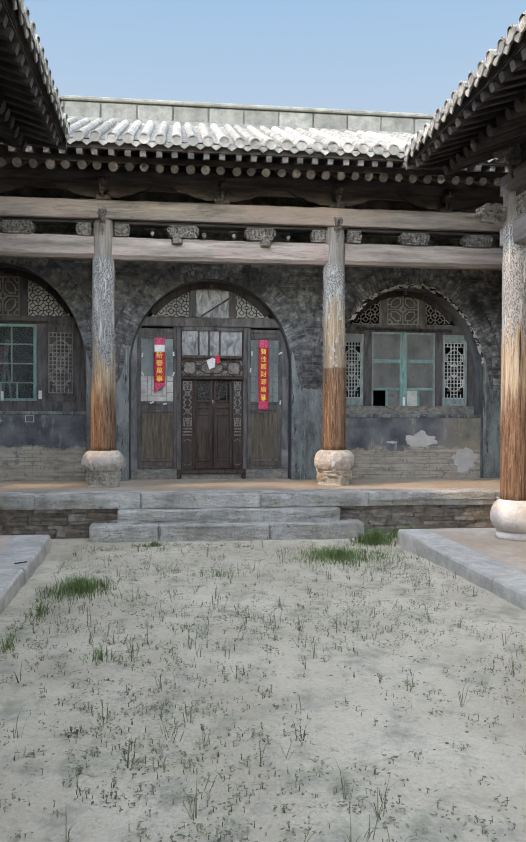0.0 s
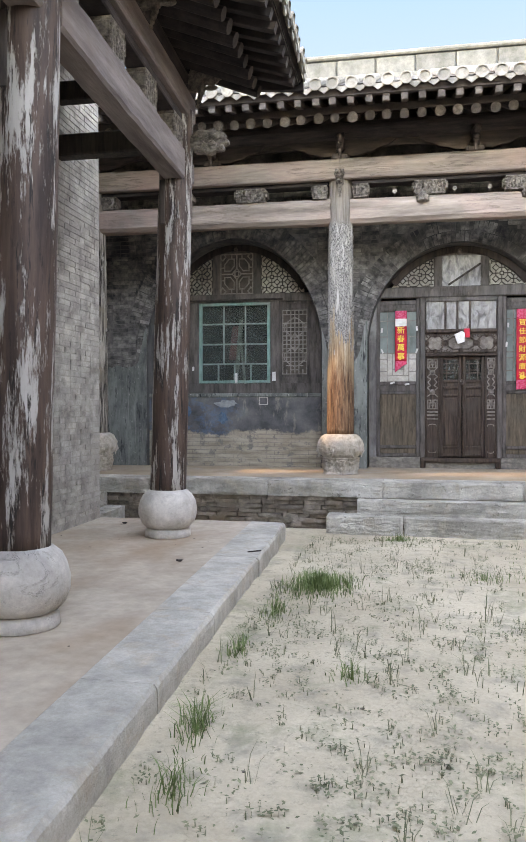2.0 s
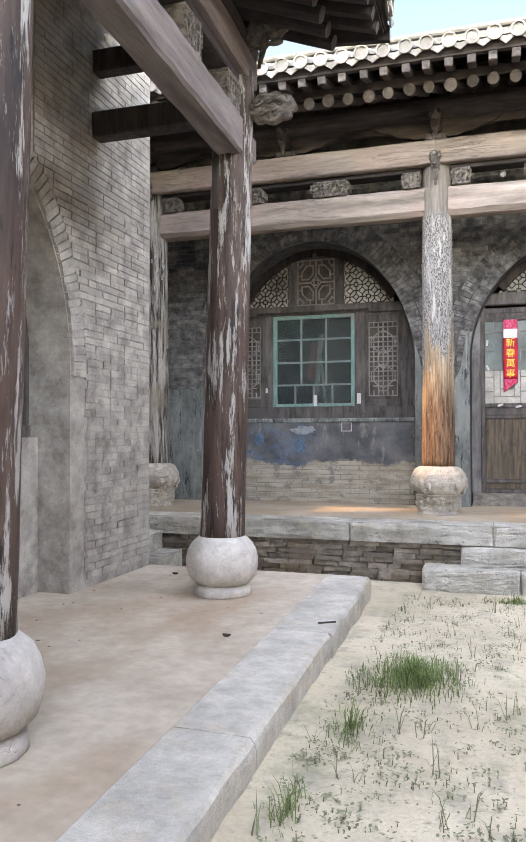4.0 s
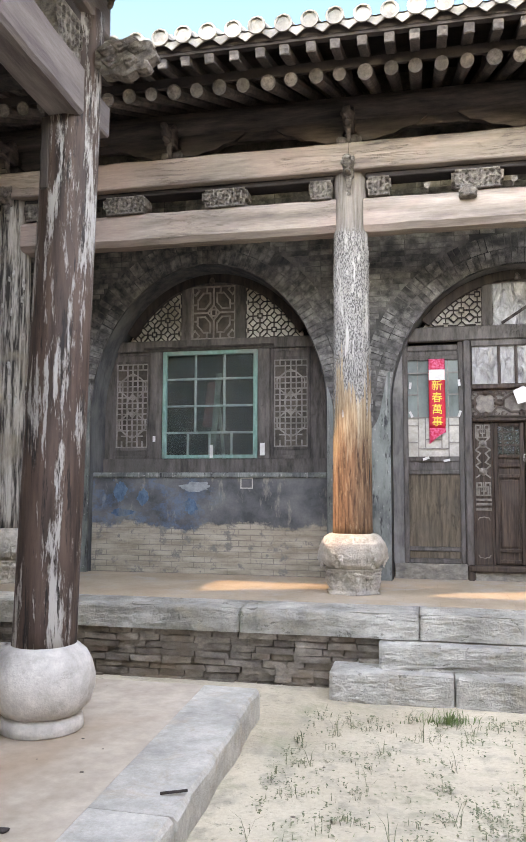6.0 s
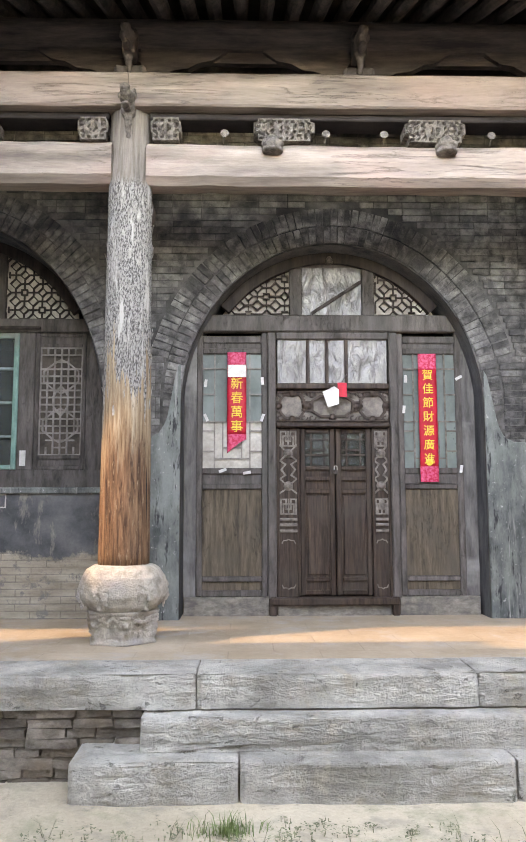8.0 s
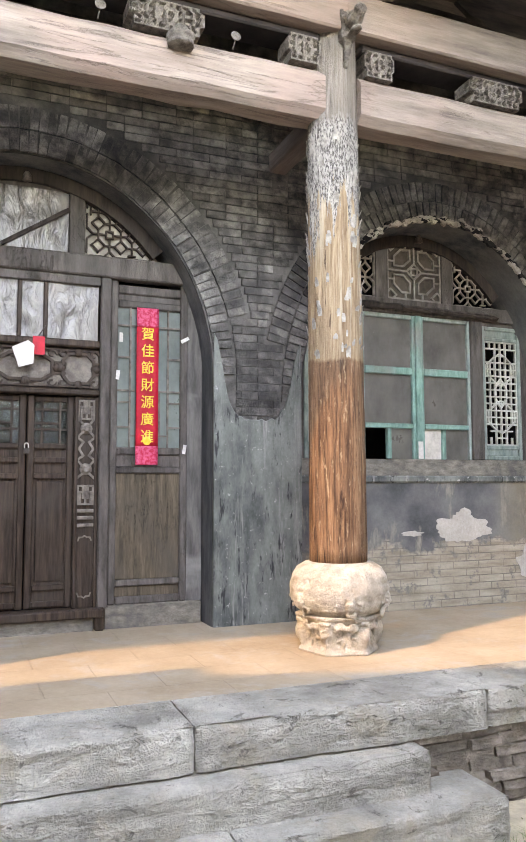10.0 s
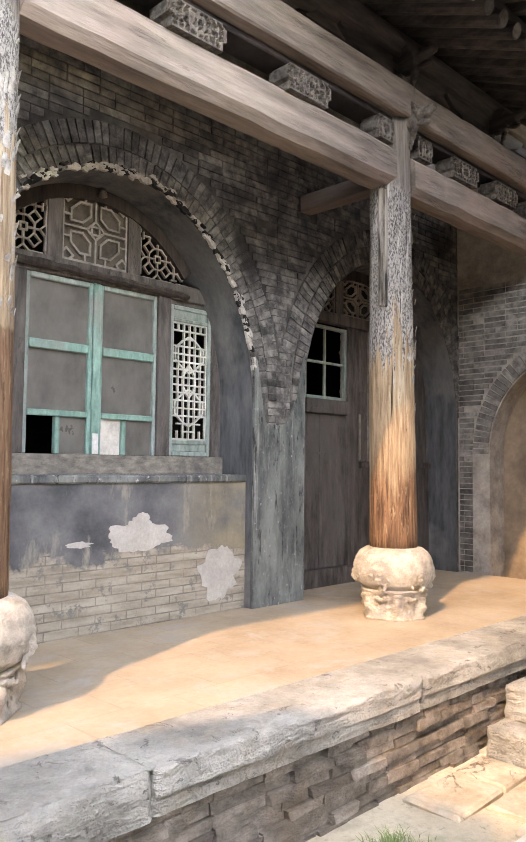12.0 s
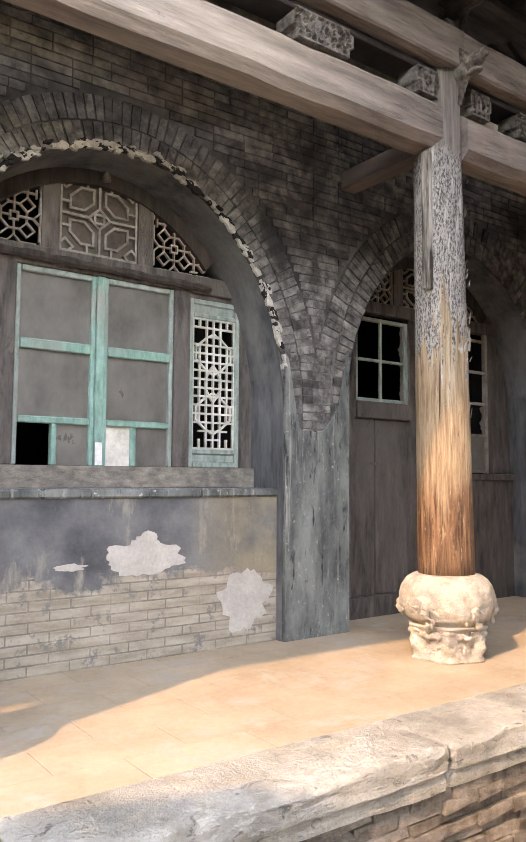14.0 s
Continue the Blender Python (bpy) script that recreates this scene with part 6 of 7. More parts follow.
# carved frieze
bar(door, "frieze_board", 0.647, 1.598, 2.088, 2.37, D + 0.012, D + 0.03, CARVED_DOOR)
for cx, w, h in ((0.78, 0.10, 0.10), (1.12, 0.17, 0.085), (1.46, 0.10, 0.10)):
    zc = 2.23
    pts = [(cx + w * a, zc + h * b) for a, b in ((1, 0.5), (0.6, 1), (-0.6, 1), (-1, 0.5), (-1, -0.5), (-0.6, -1), (0.6, -1), (1, -0.5))]
    part("frieze_ring", strips(closed(pts), D - 0.012, 0.02, 0.024), DOOR_WOOD, door)
    for a, b in ((0, 1.12), (0, -1.12), (1.15, 0), (-1.15, 0)):
        bm = lathe([(0.005, 0), (0.034, 0.004), (0.03, 0.022), (0.012, 0.03)], (0, 0, 0), 12)
        bmesh.ops.rotate(bm, verts=bm.verts, matrix=Matrix.Rotation(radians(90), 3, "X"))
        bmesh.ops.translate(bm, verts=bm.verts, vec=(cx + w * a, D + 0.012, zc + h * b))
        part("frieze_boss", bm, DOOR_WOOD, door, smooth=True)
    part("frieze_tie", strips([(cx - w * 1.5, zc + 0.035, cx - w, zc + 0.035), (cx - w * 1.5, zc - 0.035, cx - w, zc - 0.035), (cx + w, zc + 0.035, cx + w * 1.5, zc + 0.035), (cx + w, zc - 0.035, cx + w * 1.5, zc - 0.035)], D - 0.006, 0.016, 0.02), DOOR_WOOD, door)
for cx in (0.68, 0.88, 0.95, 1.12, 1.29, 1.36, 1.565):
    for zc, f in ((2.325, 1), (2.13, -1)):
        curl = [(cx + 0.03 * math.cos(t) * (1 - 0.1 * t), zc + f * 0.028 * math.sin(t) * (1 - 0.1 * t)) for t in (0, 0.8, 1.6, 2.4, 3.2, 4.0, 4.8)]
        part("frieze_curl", strips([(*p, *q) for p, q in zip(curl, curl[1:])], D - 0.012, 0.012, 0.024), DOOR_WOOD, door)
for zc in (2.352, 2.105):
    bar(door, "frieze_bead", 0.65, 1.595, zc - 0.008, zc + 0.008, D - 0.014, D + 0.012, DOOR_WOOD, 0.004)
# carved pilasters beside the leaves
for x0, x1 in ((0.647, 0.842), (1.442, 1.598)):
    bar(door, "pilaster", x0, x1, 0.646, 2.046, D + 0.004, D + 0.04, DOOR_WOOD)
    xm, w = (x0 + x1) / 2, (x1 - x0)
    for s in (x0 + 0.012, x1 - 0.012):
        bar(door, "pilaster_edge", s - 0.012, s + 0.012, 0.648, 2.044, D - 0.022, D + 0.004, DOOR_WOOD, 0.006)
    for z in (1.985, 1.42):
        key = [(-0.32, -0.06, -0.32, 0.06), (-0.32, 0.06, -0.1, 0.06), (-0.1, 0.06, -0.1, -0.02), (-0.1, -0.02, 0.1, -0.02), (0.1, -0.02, 0.1, 0.06), (0.1, 0.06, 0.32, 0.06),
               (0.32, 0.06, 0.32, -0.06), (-0.32, -0.06, 0.32, -0.06), (0, -0.06, 0, 0.06), (-0.22, 0.02, 0.22, 0.02), (-0.22, -0.06, -0.22, 0.02), (0.22, -0.06, 0.22, 0.02)]
        part("fret_carving", strips([(xm + a * w, z + b - 0.03, xm + c * w, z + d - 0.03) for a, b, c, d in key], D - 0.014, 0.013, 0.02), CARVED_DOOR, door)
    for z in (1.83, 1.56):
        bm = lathe([(0.012, 0.03), (0.022, 0.028), (0.022, 0.01), (0.04, 0.01), (0.04, 0.0)][::-1], (0, 0, 0), 14)
        bmesh.ops.rotate(bm, verts=bm.verts, matrix=Matrix.Rotation(radians(90), 3, "X"))
        bmesh.ops.translate(bm, verts=bm.verts, vec=(xm, D + 0.006, z))
        part("rosette", bm, CARVED_DOOR, door, smooth=True)
    curl = []
    for s in (-1, 1):
        curl += [(xm + s * 0.02 * w, 1.83, xm + s * 0.36 * w, 1.77), (xm + s * 0.36 * w, 1.77, xm + s * 0.12 * w, 1.74), (xm + s * 0.12 * w, 1.74, xm + s * 0.30 * w, 1.695),
                 (xm + s * 0.30 * w, 1.695, xm + s * 0.12 * w, 1.65), (xm + s * 0.12 * w, 1.65, xm + s * 0.36 * w, 1.62), (xm + s * 0.36 * w, 1.62, xm + s * 0.02 * w, 1.56),
                 (xm + s * 0.36 * w, 1.90, xm + s * 0.15 * w, 1.86), (xm + s * 0.36 * w, 1.50, xm + s * 0.15 * w, 1.53)]
    part("scroll_carving", strips(curl, D - 0.012, 0.014, 0.018), CARVED_DOOR, door)
    for z in (1.285, 1.24, 1.19):
        bar(door, "pilaster_band", x0 + 0.02, x1 - 0.02, z - 0.012, z + 0.012, D - 0.016, D + 0.004, CARVED_DOOR, 0.005)
    for z, f in ((1.10, 1), (0.74, -1)):
        arcs = [(xm + a * w, z + f * b, xm + c * w, z + f * d) for a, b, c, d in ((-0.28, -0.01, -0.22, 0.012), (-0.22, 0.012, -0.1, 0.012), (-0.1, 0.012, 0, 0.022), (0, 0.022, 0.1, 0.012), (0.1, 0.012, 0.22, 0.012), (0.22, 0.012, 0.28, -0.01))]
        part("panel_carving", strips(arcs, D - 0.004, 0.009, 0.01), CARVED_DOOR, door)
# two leaves
for a, b in ((0.845, 1.135), (1.145, 1.44)):
    leaf = bar(door, "leaf", a, b, 0.66, 2.046, D + 0.035, D + 0.07, DOOR_WOOD, 0.004, "dark brown panelled door leaf")
    for s in (a + 0.022, b - 0.022):
        bar(leaf, "stile", s - 0.022, s + 0.022, 0.662, 2.044, D + 0.012, D + 0.036, DOOR_WOOD, 0.006)
    for z in (0.69, 0.795, 1.515, 1.62, 1.71, 2.02):
        bar(leaf, "rail", a + 0.045, b - 0.045, z - 0.018, z + 0.018, D + 0.012, D + 0.036, DOOR_WOOD, 0.006)
    bar(leaf, "panel", a + 0.06, b - 0.06, 0.83, 1.48, D + 0.022, D + 0.036, DOOR_WOOD, 0.006)
    bar(leaf, "pane", a + 0.045, b - 0.045, 1.73, 2.0, D + 0.028, D + 0.032, GLASS, 0)
    lat = [(a + 0.05, 1.82, b - 0.05, 1.82), (a + 0.05, 1.86, b - 0.09, 1.86), (a + 0.09, 1.73, a + 0.09, 2.0), (b - 0.09, 1.73, b - 0.09, 2.0), (a + 0.05, 1.95, b - 0.05, 1.95)]
    part("lattice", strips(lat, D + 0.012, 0.014, 0.016), DOOR_WOOD, leaf)
lock = thing("padlock", (1.14, D - 0.02, 1.68), "small pale padlock hanging on the door leaves", "padlock")
part("lock_body", boxed(1.122, 1.158, D - 0.014, D + 0.008, 1.655, 1.695, 0.006), IRON, lock)
part("shackle", strips(closed([(1.128, 1.69), (1.128, 1.72), (1.14, 1.73), (1.152, 1.72), (1.152, 1.69)]), D - 0.006, 0.006, 0.006), WHITE, lock)
# side lights and panels
GREEN_GLASS = pane("greenish_pane", 0.8, (0.13, 0.165, 0.15))
for x0, x1, low_paper in ((-0.02, 0.573, True), (1.672, 2.215, False)):
    g = 0.05
    bar(door, "stile", x0, x0 + g, 0.66, 2.86, D - 0.01, D + 0.04, JOINERY, 0.008)
    bar(door, "stile", x1 - g, x1, 0.66, 2.86, D - 0.01, D + 0.04, JOINERY, 0.008)
    for z, h in ((0.685, 0.025), (0.80, 0.022), (1.555, 0.022), (1.685, 0.025), (2.70, 0.025), (2.80, 0.03)):
        bar(door, "rail", x0 + g, x1 - g, z - h, z + h, D - 0.006, D + 0.04, JOINERY, 0.008)
    bar(door, "panel", x0 + g, x1 - g, 0.822, 1.533, D + 0.012, D + 0.03, PANEL_WOOD, 0.004, "pale grained wooden panel")
    bar(door, "panel", x0 + g, x1 - g, 0.71, 0.778, D + 0.012, D + 0.03, PANEL_WOOD, 0.004)
    bar(door, "panel", x0 + g, x1 - g, 1.577, 1.66, D + 0.012, D + 0.03, JOINERY, 0.004)
    bar(door, "panel", x0 + g, x1 - g, 2.725, 2.77, D + 0.012, D + 0.03, JOINERY, 0.004)
    bar(door, "pane", x0 + g, x1 - g, 2.10 if low_paper else 1.71, 2.675, D + 0.022, D + 0.026, GREEN_GLASS, 0, "greenish dusty pane")
    if low_paper:
        bar(door, "window_paper", x0 + g, x1 - g, 1.71, 2.10, D + 0.022, D + 0.026, PAPER, 0, "yellowed white paper behind a lattice")
    u = lambda f: x0 + g + (x1 - x0 - 2 * g) * f
    ls = [(u(0.2), 1.71, u(0.2), 2.675), (u(0.8), 1.71, u(0.8), 2.675), (u(0), 1.85, u(0.2), 1.85), (u(0.8), 1.85, u(1), 1.85), (u(0), 2.02, u(0.2), 2.02), (u(0.8), 2.02, u(1), 2.02),
          (u(0.2), 1.79, u(0.8), 1.79), (u(0.34), 1.79, u(0.34), 2.09), (u(0.66), 1.79, u(0.66), 2.09), (u(0), 2.10, u(1), 2.10), (u(0.34), 1.88, u(0.66), 1.88), (u(0), 2.55, u(1), 2.55), (u(0), 2.33, u(0.2), 2.33), (u(0.8), 2.33, u(1), 2.33)]
    part("lattice", strips(ls, D + 0.002, 0.012, 0.016), LATTICE_WOOD if low_paper else CARVED_DOOR, door)
for x0, x1 in ((A2[0] - A2[1] + 0.012, -0.022), (2.217, A2[0] + A2[1] - 0.012)):
    filled(door, "side_board", A2, x0, x1, 0.66, 3.0, D, D + 0.05, PANEL_DARK, 0.004)
fan_light(door, A2, D, 3.007, 0.865, 1.385, 3.43, 0.06, 2.14, PAPER, None, DARK_WOOD, DARK_WOOD, 0.10)
bm = bmesh.new()
bmesh.ops.create_grid(bm, x_segments=24, y_segments=24, size=0.5)
for v in bm.verts:
    x, z = 0.87 + (v.co.x + 0.5) * 0.51, 3.01 + (v.co.y + 0.5) * 0.42
    v.co = Vector((x, D + 0.004 + 0.014 * noise.noise(Vector((x * 8, z * 5, 1))) + 0.006 * noise.noise(Vector((x * 20, z * 11, 2))), z))
part("plastic_sheet", bm, PLASTIC, door, "wrinkled cloudy plastic sheet", True)
part("batten", strips([(0.96, 3.03, 1.37, 3.30)], D - 0.022, 0.028, 0.012), DARK_WOOD, door, "slanting dark batten")
for x, z in ((1.10, 3.50), (-2.05, 3.66), (4.22, 3.50)):
    yb = D if x == 1.10 else Y
    bm = lathe([(0.01, 0), (0.032, 0.01), (0.028, 0.045), (0.012, 0.07)], (x, yb - 0.06, z - 0.06), 12)
    tagged(part("bulb_socket", bm, IRON, smooth=True), "small dark lamp holder under the arch", "lamp holder")

# ---- door and window in the fourth arch ----
A4 = ARCHES[3]
d2 = thing("door_2", (6.72, Y, FLOOR_Z), "narrow dark plank door under a broken four-pane light", "door", kind="structure")
bar(d2, "sill", A4[0] - A4[1] + 0.01, 7.18, FLOOR_Z - 0.01, 0.665, Y - 0.06, Y + 0.06, JOINERY)
bar(d2, "jamb", A4[0] - A4[1] + 0.01, 6.40, 0.665, 2.93, Y - 0.03, Y + 0.05, JOINERY)
bar(d2, "jamb", 7.005, 7.175, 0.665, 2.93, Y - 0.03, Y + 0.05, JOINERY)
bar(d2, "lintel", 6.40, 7.005, 2.075, 2.21, Y - 0.035, Y + 0.05, JOINERY)
for a, b in ((6.402, 6.62), (6.628, 7.002)):
    bar(d2, "plank", a, b, 0.668, 2.073, Y + 0.0, Y + 0.03, JOINERY, 0.005)
bar(d2, "hasp", 6.55, 6.72, 1.70, 1.72, Y - 0.012, Y + 0.0, IRON, 0.003)
for a, b in ((6.40, 6.43), (6.965, 7.005)):
    bar(d2, "glazing_bar", a, b, 2.21, 2.90, Y - 0.012, Y + 0.03, PALE_TEAL, 0.004)
bar(d2, "glazing_bar", 6.43, 6.965, 2.21, 2.24, Y - 0.01, Y + 0.03, PALE_TEAL, 0.004)
bar(d2, "glazing_bar", 6.43, 6.965, 2.87, 2.90, Y - 0.01, Y + 0.03, PALE_TEAL, 0.004)
bar(d2, "glazing_bar", 6.43, 6.965, 2.54, 2.562, Y - 0.008, Y + 0.02, PALE_TEAL, 0.003)
bar(d2, "glazing_bar", 6.685, 6.707, 2.24, 2.54, Y - 0.006, Y + 0.02, PALE_TEAL, 0.003)
bar(d2, "glazing_bar", 6.685, 6.707, 2.562, 2.87, Y - 0.006, Y + 0.02, PALE_TEAL, 0.003)


def shard(win, x0, x1, z0, z1, side, seed):
    """What is left of a broken pane along one edge."""
    bm = bmesh.new()
    n = 14
    e = x1 if side > 0 else x0
    a, b = [], []
    for k in range(n + 1):
        z = z0 + (z1 - z0) * k / n
        w = (x1 - x0) * (0.10 + 0.12 * abs(noise.noise(Vector((k * 0.9, seed, 0)))) * 2)
        a.append(bm.verts.new((e, Y + 0.01, z)))
        b.append(bm.verts.new((e - side * w, Y + 0.01, z)))
    for k in range(n):
        bm.faces.new((a[k], a[k + 1], b[k + 1], b[k]))
    part("broken_pane", bm, GLASS_DUST, win, "jagged rest of a broken pane")


shard(d2, 6.707, 6.965, 2.24, 2.54, 1, 1)
shard(d2, 6.707, 6.965, 2.562, 2.87, 1, 5)
bar(d2, "transom", A4[0] - A4[1] + 0.02, A4[0] + A4[1] - 0.02, 2.932, 3.03, Y - 0.035, Y + 0.06, JOINERY)
w3 = thing("window_3", (7.8, Y, 1.6), "grey window with broken panes over a boarded panel", "window", kind="structure")
part("breast_panel", boxed(7.178, A4[0] + A4[1] - 0.01, Y - 0.03, Y + 0.1, FLOOR_Z - 0.01, 1.58), JOINERY, w3, "grey plastered breast panel")
bar(w3, "sill", 7.178, A4[0] + A4[1] - 0.01, 1.582, 1.64, Y - 0.06, Y + 0.06, JOINERY)
bar(w3, "panel", 7.178, 7.34, 1.642, 2.93, Y - 0.005, Y + 0.04, JOINERY)
bar(w3, "mullion", 7.195, 7.32, 2.12, 2.32, Y - 0.02, Y - 0.006, JOINERY)
bar(w3, "mullion", 7.195, 7.225, 1.66, 2.10, Y - 0.02, Y - 0.006, LATTICE_WOOD)
for a, b in ((7.342, 7.38), (8.04, 8.075), (7.70, 7.72)):
    bar(w3, "glazing_bar", a, b, 1.642, 2.93, Y - 0.012, Y + 0.03, LATTICE_WOOD, 0.004)
bar(w3, "panel", 8.077, A4[0] + A4[1] - 0.01, 1.642, 2.93, Y - 0.005, Y + 0.04, JOINERY)
for z in (1.66, 1.99, 2.28, 2.57, 2.86):
    for a, b in ((7.38, 7.70), (7.72, 8.04)):
        bar(w3, "glazing_bar", a, b, z - 0.012, z + 0.012, Y - 0.010, Y + 0.02, LATTICE_WOOD, 0.003)
part("pane", boxed(7.38, 7.70, Y + 0.01, Y + 0.013, 1.672, 1.978), GLASS_DUST, w3)
part("pane", boxed(7.72, 8.04, Y + 0.01, Y + 0.013, 1.672, 1.978), GLASS_DUST, w3)
shard(w3, 7.38, 7.70, 2.30, 2.55, 1, 3)
shard(w3, 7.72, 8.04, 2.30, 2.55, -1, 8)
shard(w3, 7.72, 8.04, 2.0, 2.26, 1, 9)
# black sheets behind this lattice stand in for the unlit room
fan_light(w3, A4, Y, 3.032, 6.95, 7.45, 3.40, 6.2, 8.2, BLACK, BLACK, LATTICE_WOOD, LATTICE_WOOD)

# ---- arched window of the west wing ----
w4 = thing("window_4", (-3.28, 6.47, 1.3), "old wooden lattice window in the wing wall", "window", kind="structure")
part("breast_wall", boxed(-3.7, -3.15, 5.36, 7.58, 0.1, 1.32), BRICK_WING, w4, "pale brick breast wall")
bm = strips(tall_pattern(5.5, 6.42, 1.42, 2.55) + tall_pattern(6.5, 7.5, 1.42, 2.55), 0, 0.016, 0.025)
for v in bm.verts:
    v.co = Vector((-3.25 - v.co.y, v.co.x, v.co.z))
part("lattice", bm, LATTICE_WOOD, w4)
for a, b, z0, z1 in ((5.36, 5.48, 1.32, 2.6), (6.42, 6.5, 1.32, 2.6), (7.5, 7.58, 1.32, 2.6)):
    part("post", boxed(-3.3, -3.23, a, b, z0, z1, 0.006), JOINERY, w4)
for z in (1.325, 2.56):
    part("rail", boxed(-3.31, -3.215, 5.36, 7.58, z, z + 0.09, 0.006), JOINERY, w4)
bm = strips(fan_pattern(5.5, 7.45, 2.66, 3.28), 0, 0.016, 0.025, lambda x, z: z < arch_top(WEST_ARCH, x, 0.06))
for v in bm.verts:
    v.co = Vector((-3.25 - v.co.y, v.co.x, v.co.z))
part("fan_lattice", bm, LATTICE_WOOD, w4)

# ---- paper scrolls and small things on the front ----


def scroll(name, x0, x1, z0, z1, y, words, label, torn):
    s = thing(name, ((x0 + x1) / 2, y, z0), label, "paper scroll", "door scrolls")

    def sheet(nm, za, zb, material, slant=0.0, dy=0.0):
        bm = bmesh.new()
        bmesh.ops.create_grid(bm, x_segments=6, y_segments=14, size=0.5)
        for v in bm.verts:
            u, w = v.co.x + 0.5, v.co.y + 0.5
            z = za + slant * u * (1 - w) + (zb - za - slant * u * (1 - w)) * w if slant else za + (zb - za) * w
            x = x0 + (x1 - x0) * u
            v.co = Vector((x, y + dy - 0.004 * noise.noise(Vector((x * 20, z * 9, 3))), z))
        r = bmesh.ops.extrude_face_region(bm, geom=bm.faces[:])
        bmesh.ops.translate(bm, verts=[v for v in r["geom"] if isinstance(v, bmesh.types.BMVert)], vec=(0, 0.002, 0))
        part(nm, bm, material, s, smooth=True)

    top = z1 - 0.13
    low = z0 + (0.16 if torn else 0.13)
    sheet("red_sheet", low, top, RED)
    sheet("pink_head", top, z1, PINK, dy=-0.001)
    sheet("pink_foot", z0, low, PINK, 0.14 if torn else 0.0, -0.001)
    n = len(words)
    size = min((top - low) / n, 0.15) * (0.94 if torn else 1.0)
    start = top - (0.085 if torn else 0.0)
    for k, ch in enumerate(words):
        cu = bpy.data.curves.new("letter", "FONT")
        cu.body, cu.size, cu.align_x, cu.align_y, cu.extrude, cu.offset = ch, size * 0.80, "CENTER", "CENTER", 0.0012, 0.0006
        cu.materials.append(GOLD)
        ob = new("letter", cu)
        ob.parent = s
        step = (start - low) / n
        ob.matrix_basis = Matrix.Translation(Vector(((x0 + x1) / 2, y - 0.009, start - (k + 0.5) * step)) - base_of(s)) @ Matrix.Rotation(radians(90), 4, "X")
    return s


left = scroll("door_scroll", 0.235, 0.395, 1.83, 2.685, D - 0.03, "新春萬事", "red paper scroll with gold characters, its foot torn", True)
bm = boxed(0.238, 0.392, D - 0.040, D - 0.036, 2.47, 2.575)
part("loose_flap", bm, WHITE, left, "white flap of folded paper")
right = scroll("door_scroll", 1.845, 2.0, 1.59, 2.675, D - 0.03, "賀佳節財源廣進", "long red paper scroll with gold characters", False)
bm = lathe([(0.002, 0), (0.03, 0.0), (0.03, 0.002), (0.012, 0.003)], (0, 0, 0), 14)
bmesh.ops.rotate(bm, verts=bm.verts, matrix=Matrix.Rotation(radians(90), 3, "X"))
bmesh.ops.translate(bm, verts=bm.verts, vec=(1.922, D - 0.036, 1.755))
part("gold_seal", bm, GOLD, right)
for x, z, a in ((0.055, 2.42, 8), (0.53, 2.44, -5), (0.06, 2.13, -25), (0.53, 2.13, 20), (1.74, 2.46, 0), (2.19, 2.47, 60), (2.19, 1.70, 10), (1.72, 2.20, 5), (0.20, 1.69, 70), (0.40, 1.67, 80)):
    bm = boxed(-0.012, 0.012, -0.001, 0.001, -0.032, 0.032)
    bmesh.ops.rotate(bm, verts=bm.verts, matrix=Matrix.Rotation(radians(a), 3, "Y"))
    bmesh.ops.translate(bm, verts=bm.verts, vec=(x, D - 0.026, z))
    tagged(part("tape_strip", bm, WHITE), "short strip of white tape on the door frame", "tape", "tape strips")
card = thing("hanging_card", (1.10, D - 0.07, 2.30), "torn white card with a red corner hanging over the door", "card")
bm = bmesh.new()
f = [bm.verts.new(v) for v in ((1.03, D - 0.072, 2.34), (1.075, D - 0.075, 2.21), (1.165, D - 0.07, 2.24), (1.17, D - 0.066, 2.36), (1.13, D - 0.07, 2.39))]
bm.faces.new(f)
r = bmesh.ops.extrude_face_region(bm, geom=bm.faces[:])
bmesh.ops.translate(bm, verts=[v for v in r["geom"] if isinstance(v, bmesh.types.BMVert)], vec=(0, 0.003, 0))
part("white_card", bm, WHITE, card)
part("red_corner", boxed(1.158, 1.235, D - 0.066, D - 0.063, 2.30, 2.42), RED, card)
part("string", rod(bmesh.new(), (1.17, D - 0.06, 2.38), (1.24, D - 0.03, 2.50), 0.004, 6), IRON, card)

# metal discs and turned drops on the middle beam
for x in (0.24, 0.95, 1.36, 2.12):
    d = thing("hook_disc", (x, COL_Y - 0.14, 3.95), "small pale metal disc on a bent hook", "hook", "beam hooks")
    bm = lathe([(0.004, 0), (0.028, 0.0), (0.03, 0.006), (0.004, 0.008)], (0, 0, 0), 14)
    bmesh.ops.rotate(bm, verts=bm.verts, matrix=Matrix.Rotation(radians(80), 3, "X"))
    bmesh.ops.translate(bm, verts=bm.verts, vec=(x, COL_Y - 0.15, 3.985))
    part("disc", bm, CARVED, d)
    bm = rod(bmesh.new(), (x, COL_Y - 0.145, 3.97), (x - 0.01, COL_Y - 0.13, 3.92), 0.005, 6)
    part("stem", bm, IRON, d)
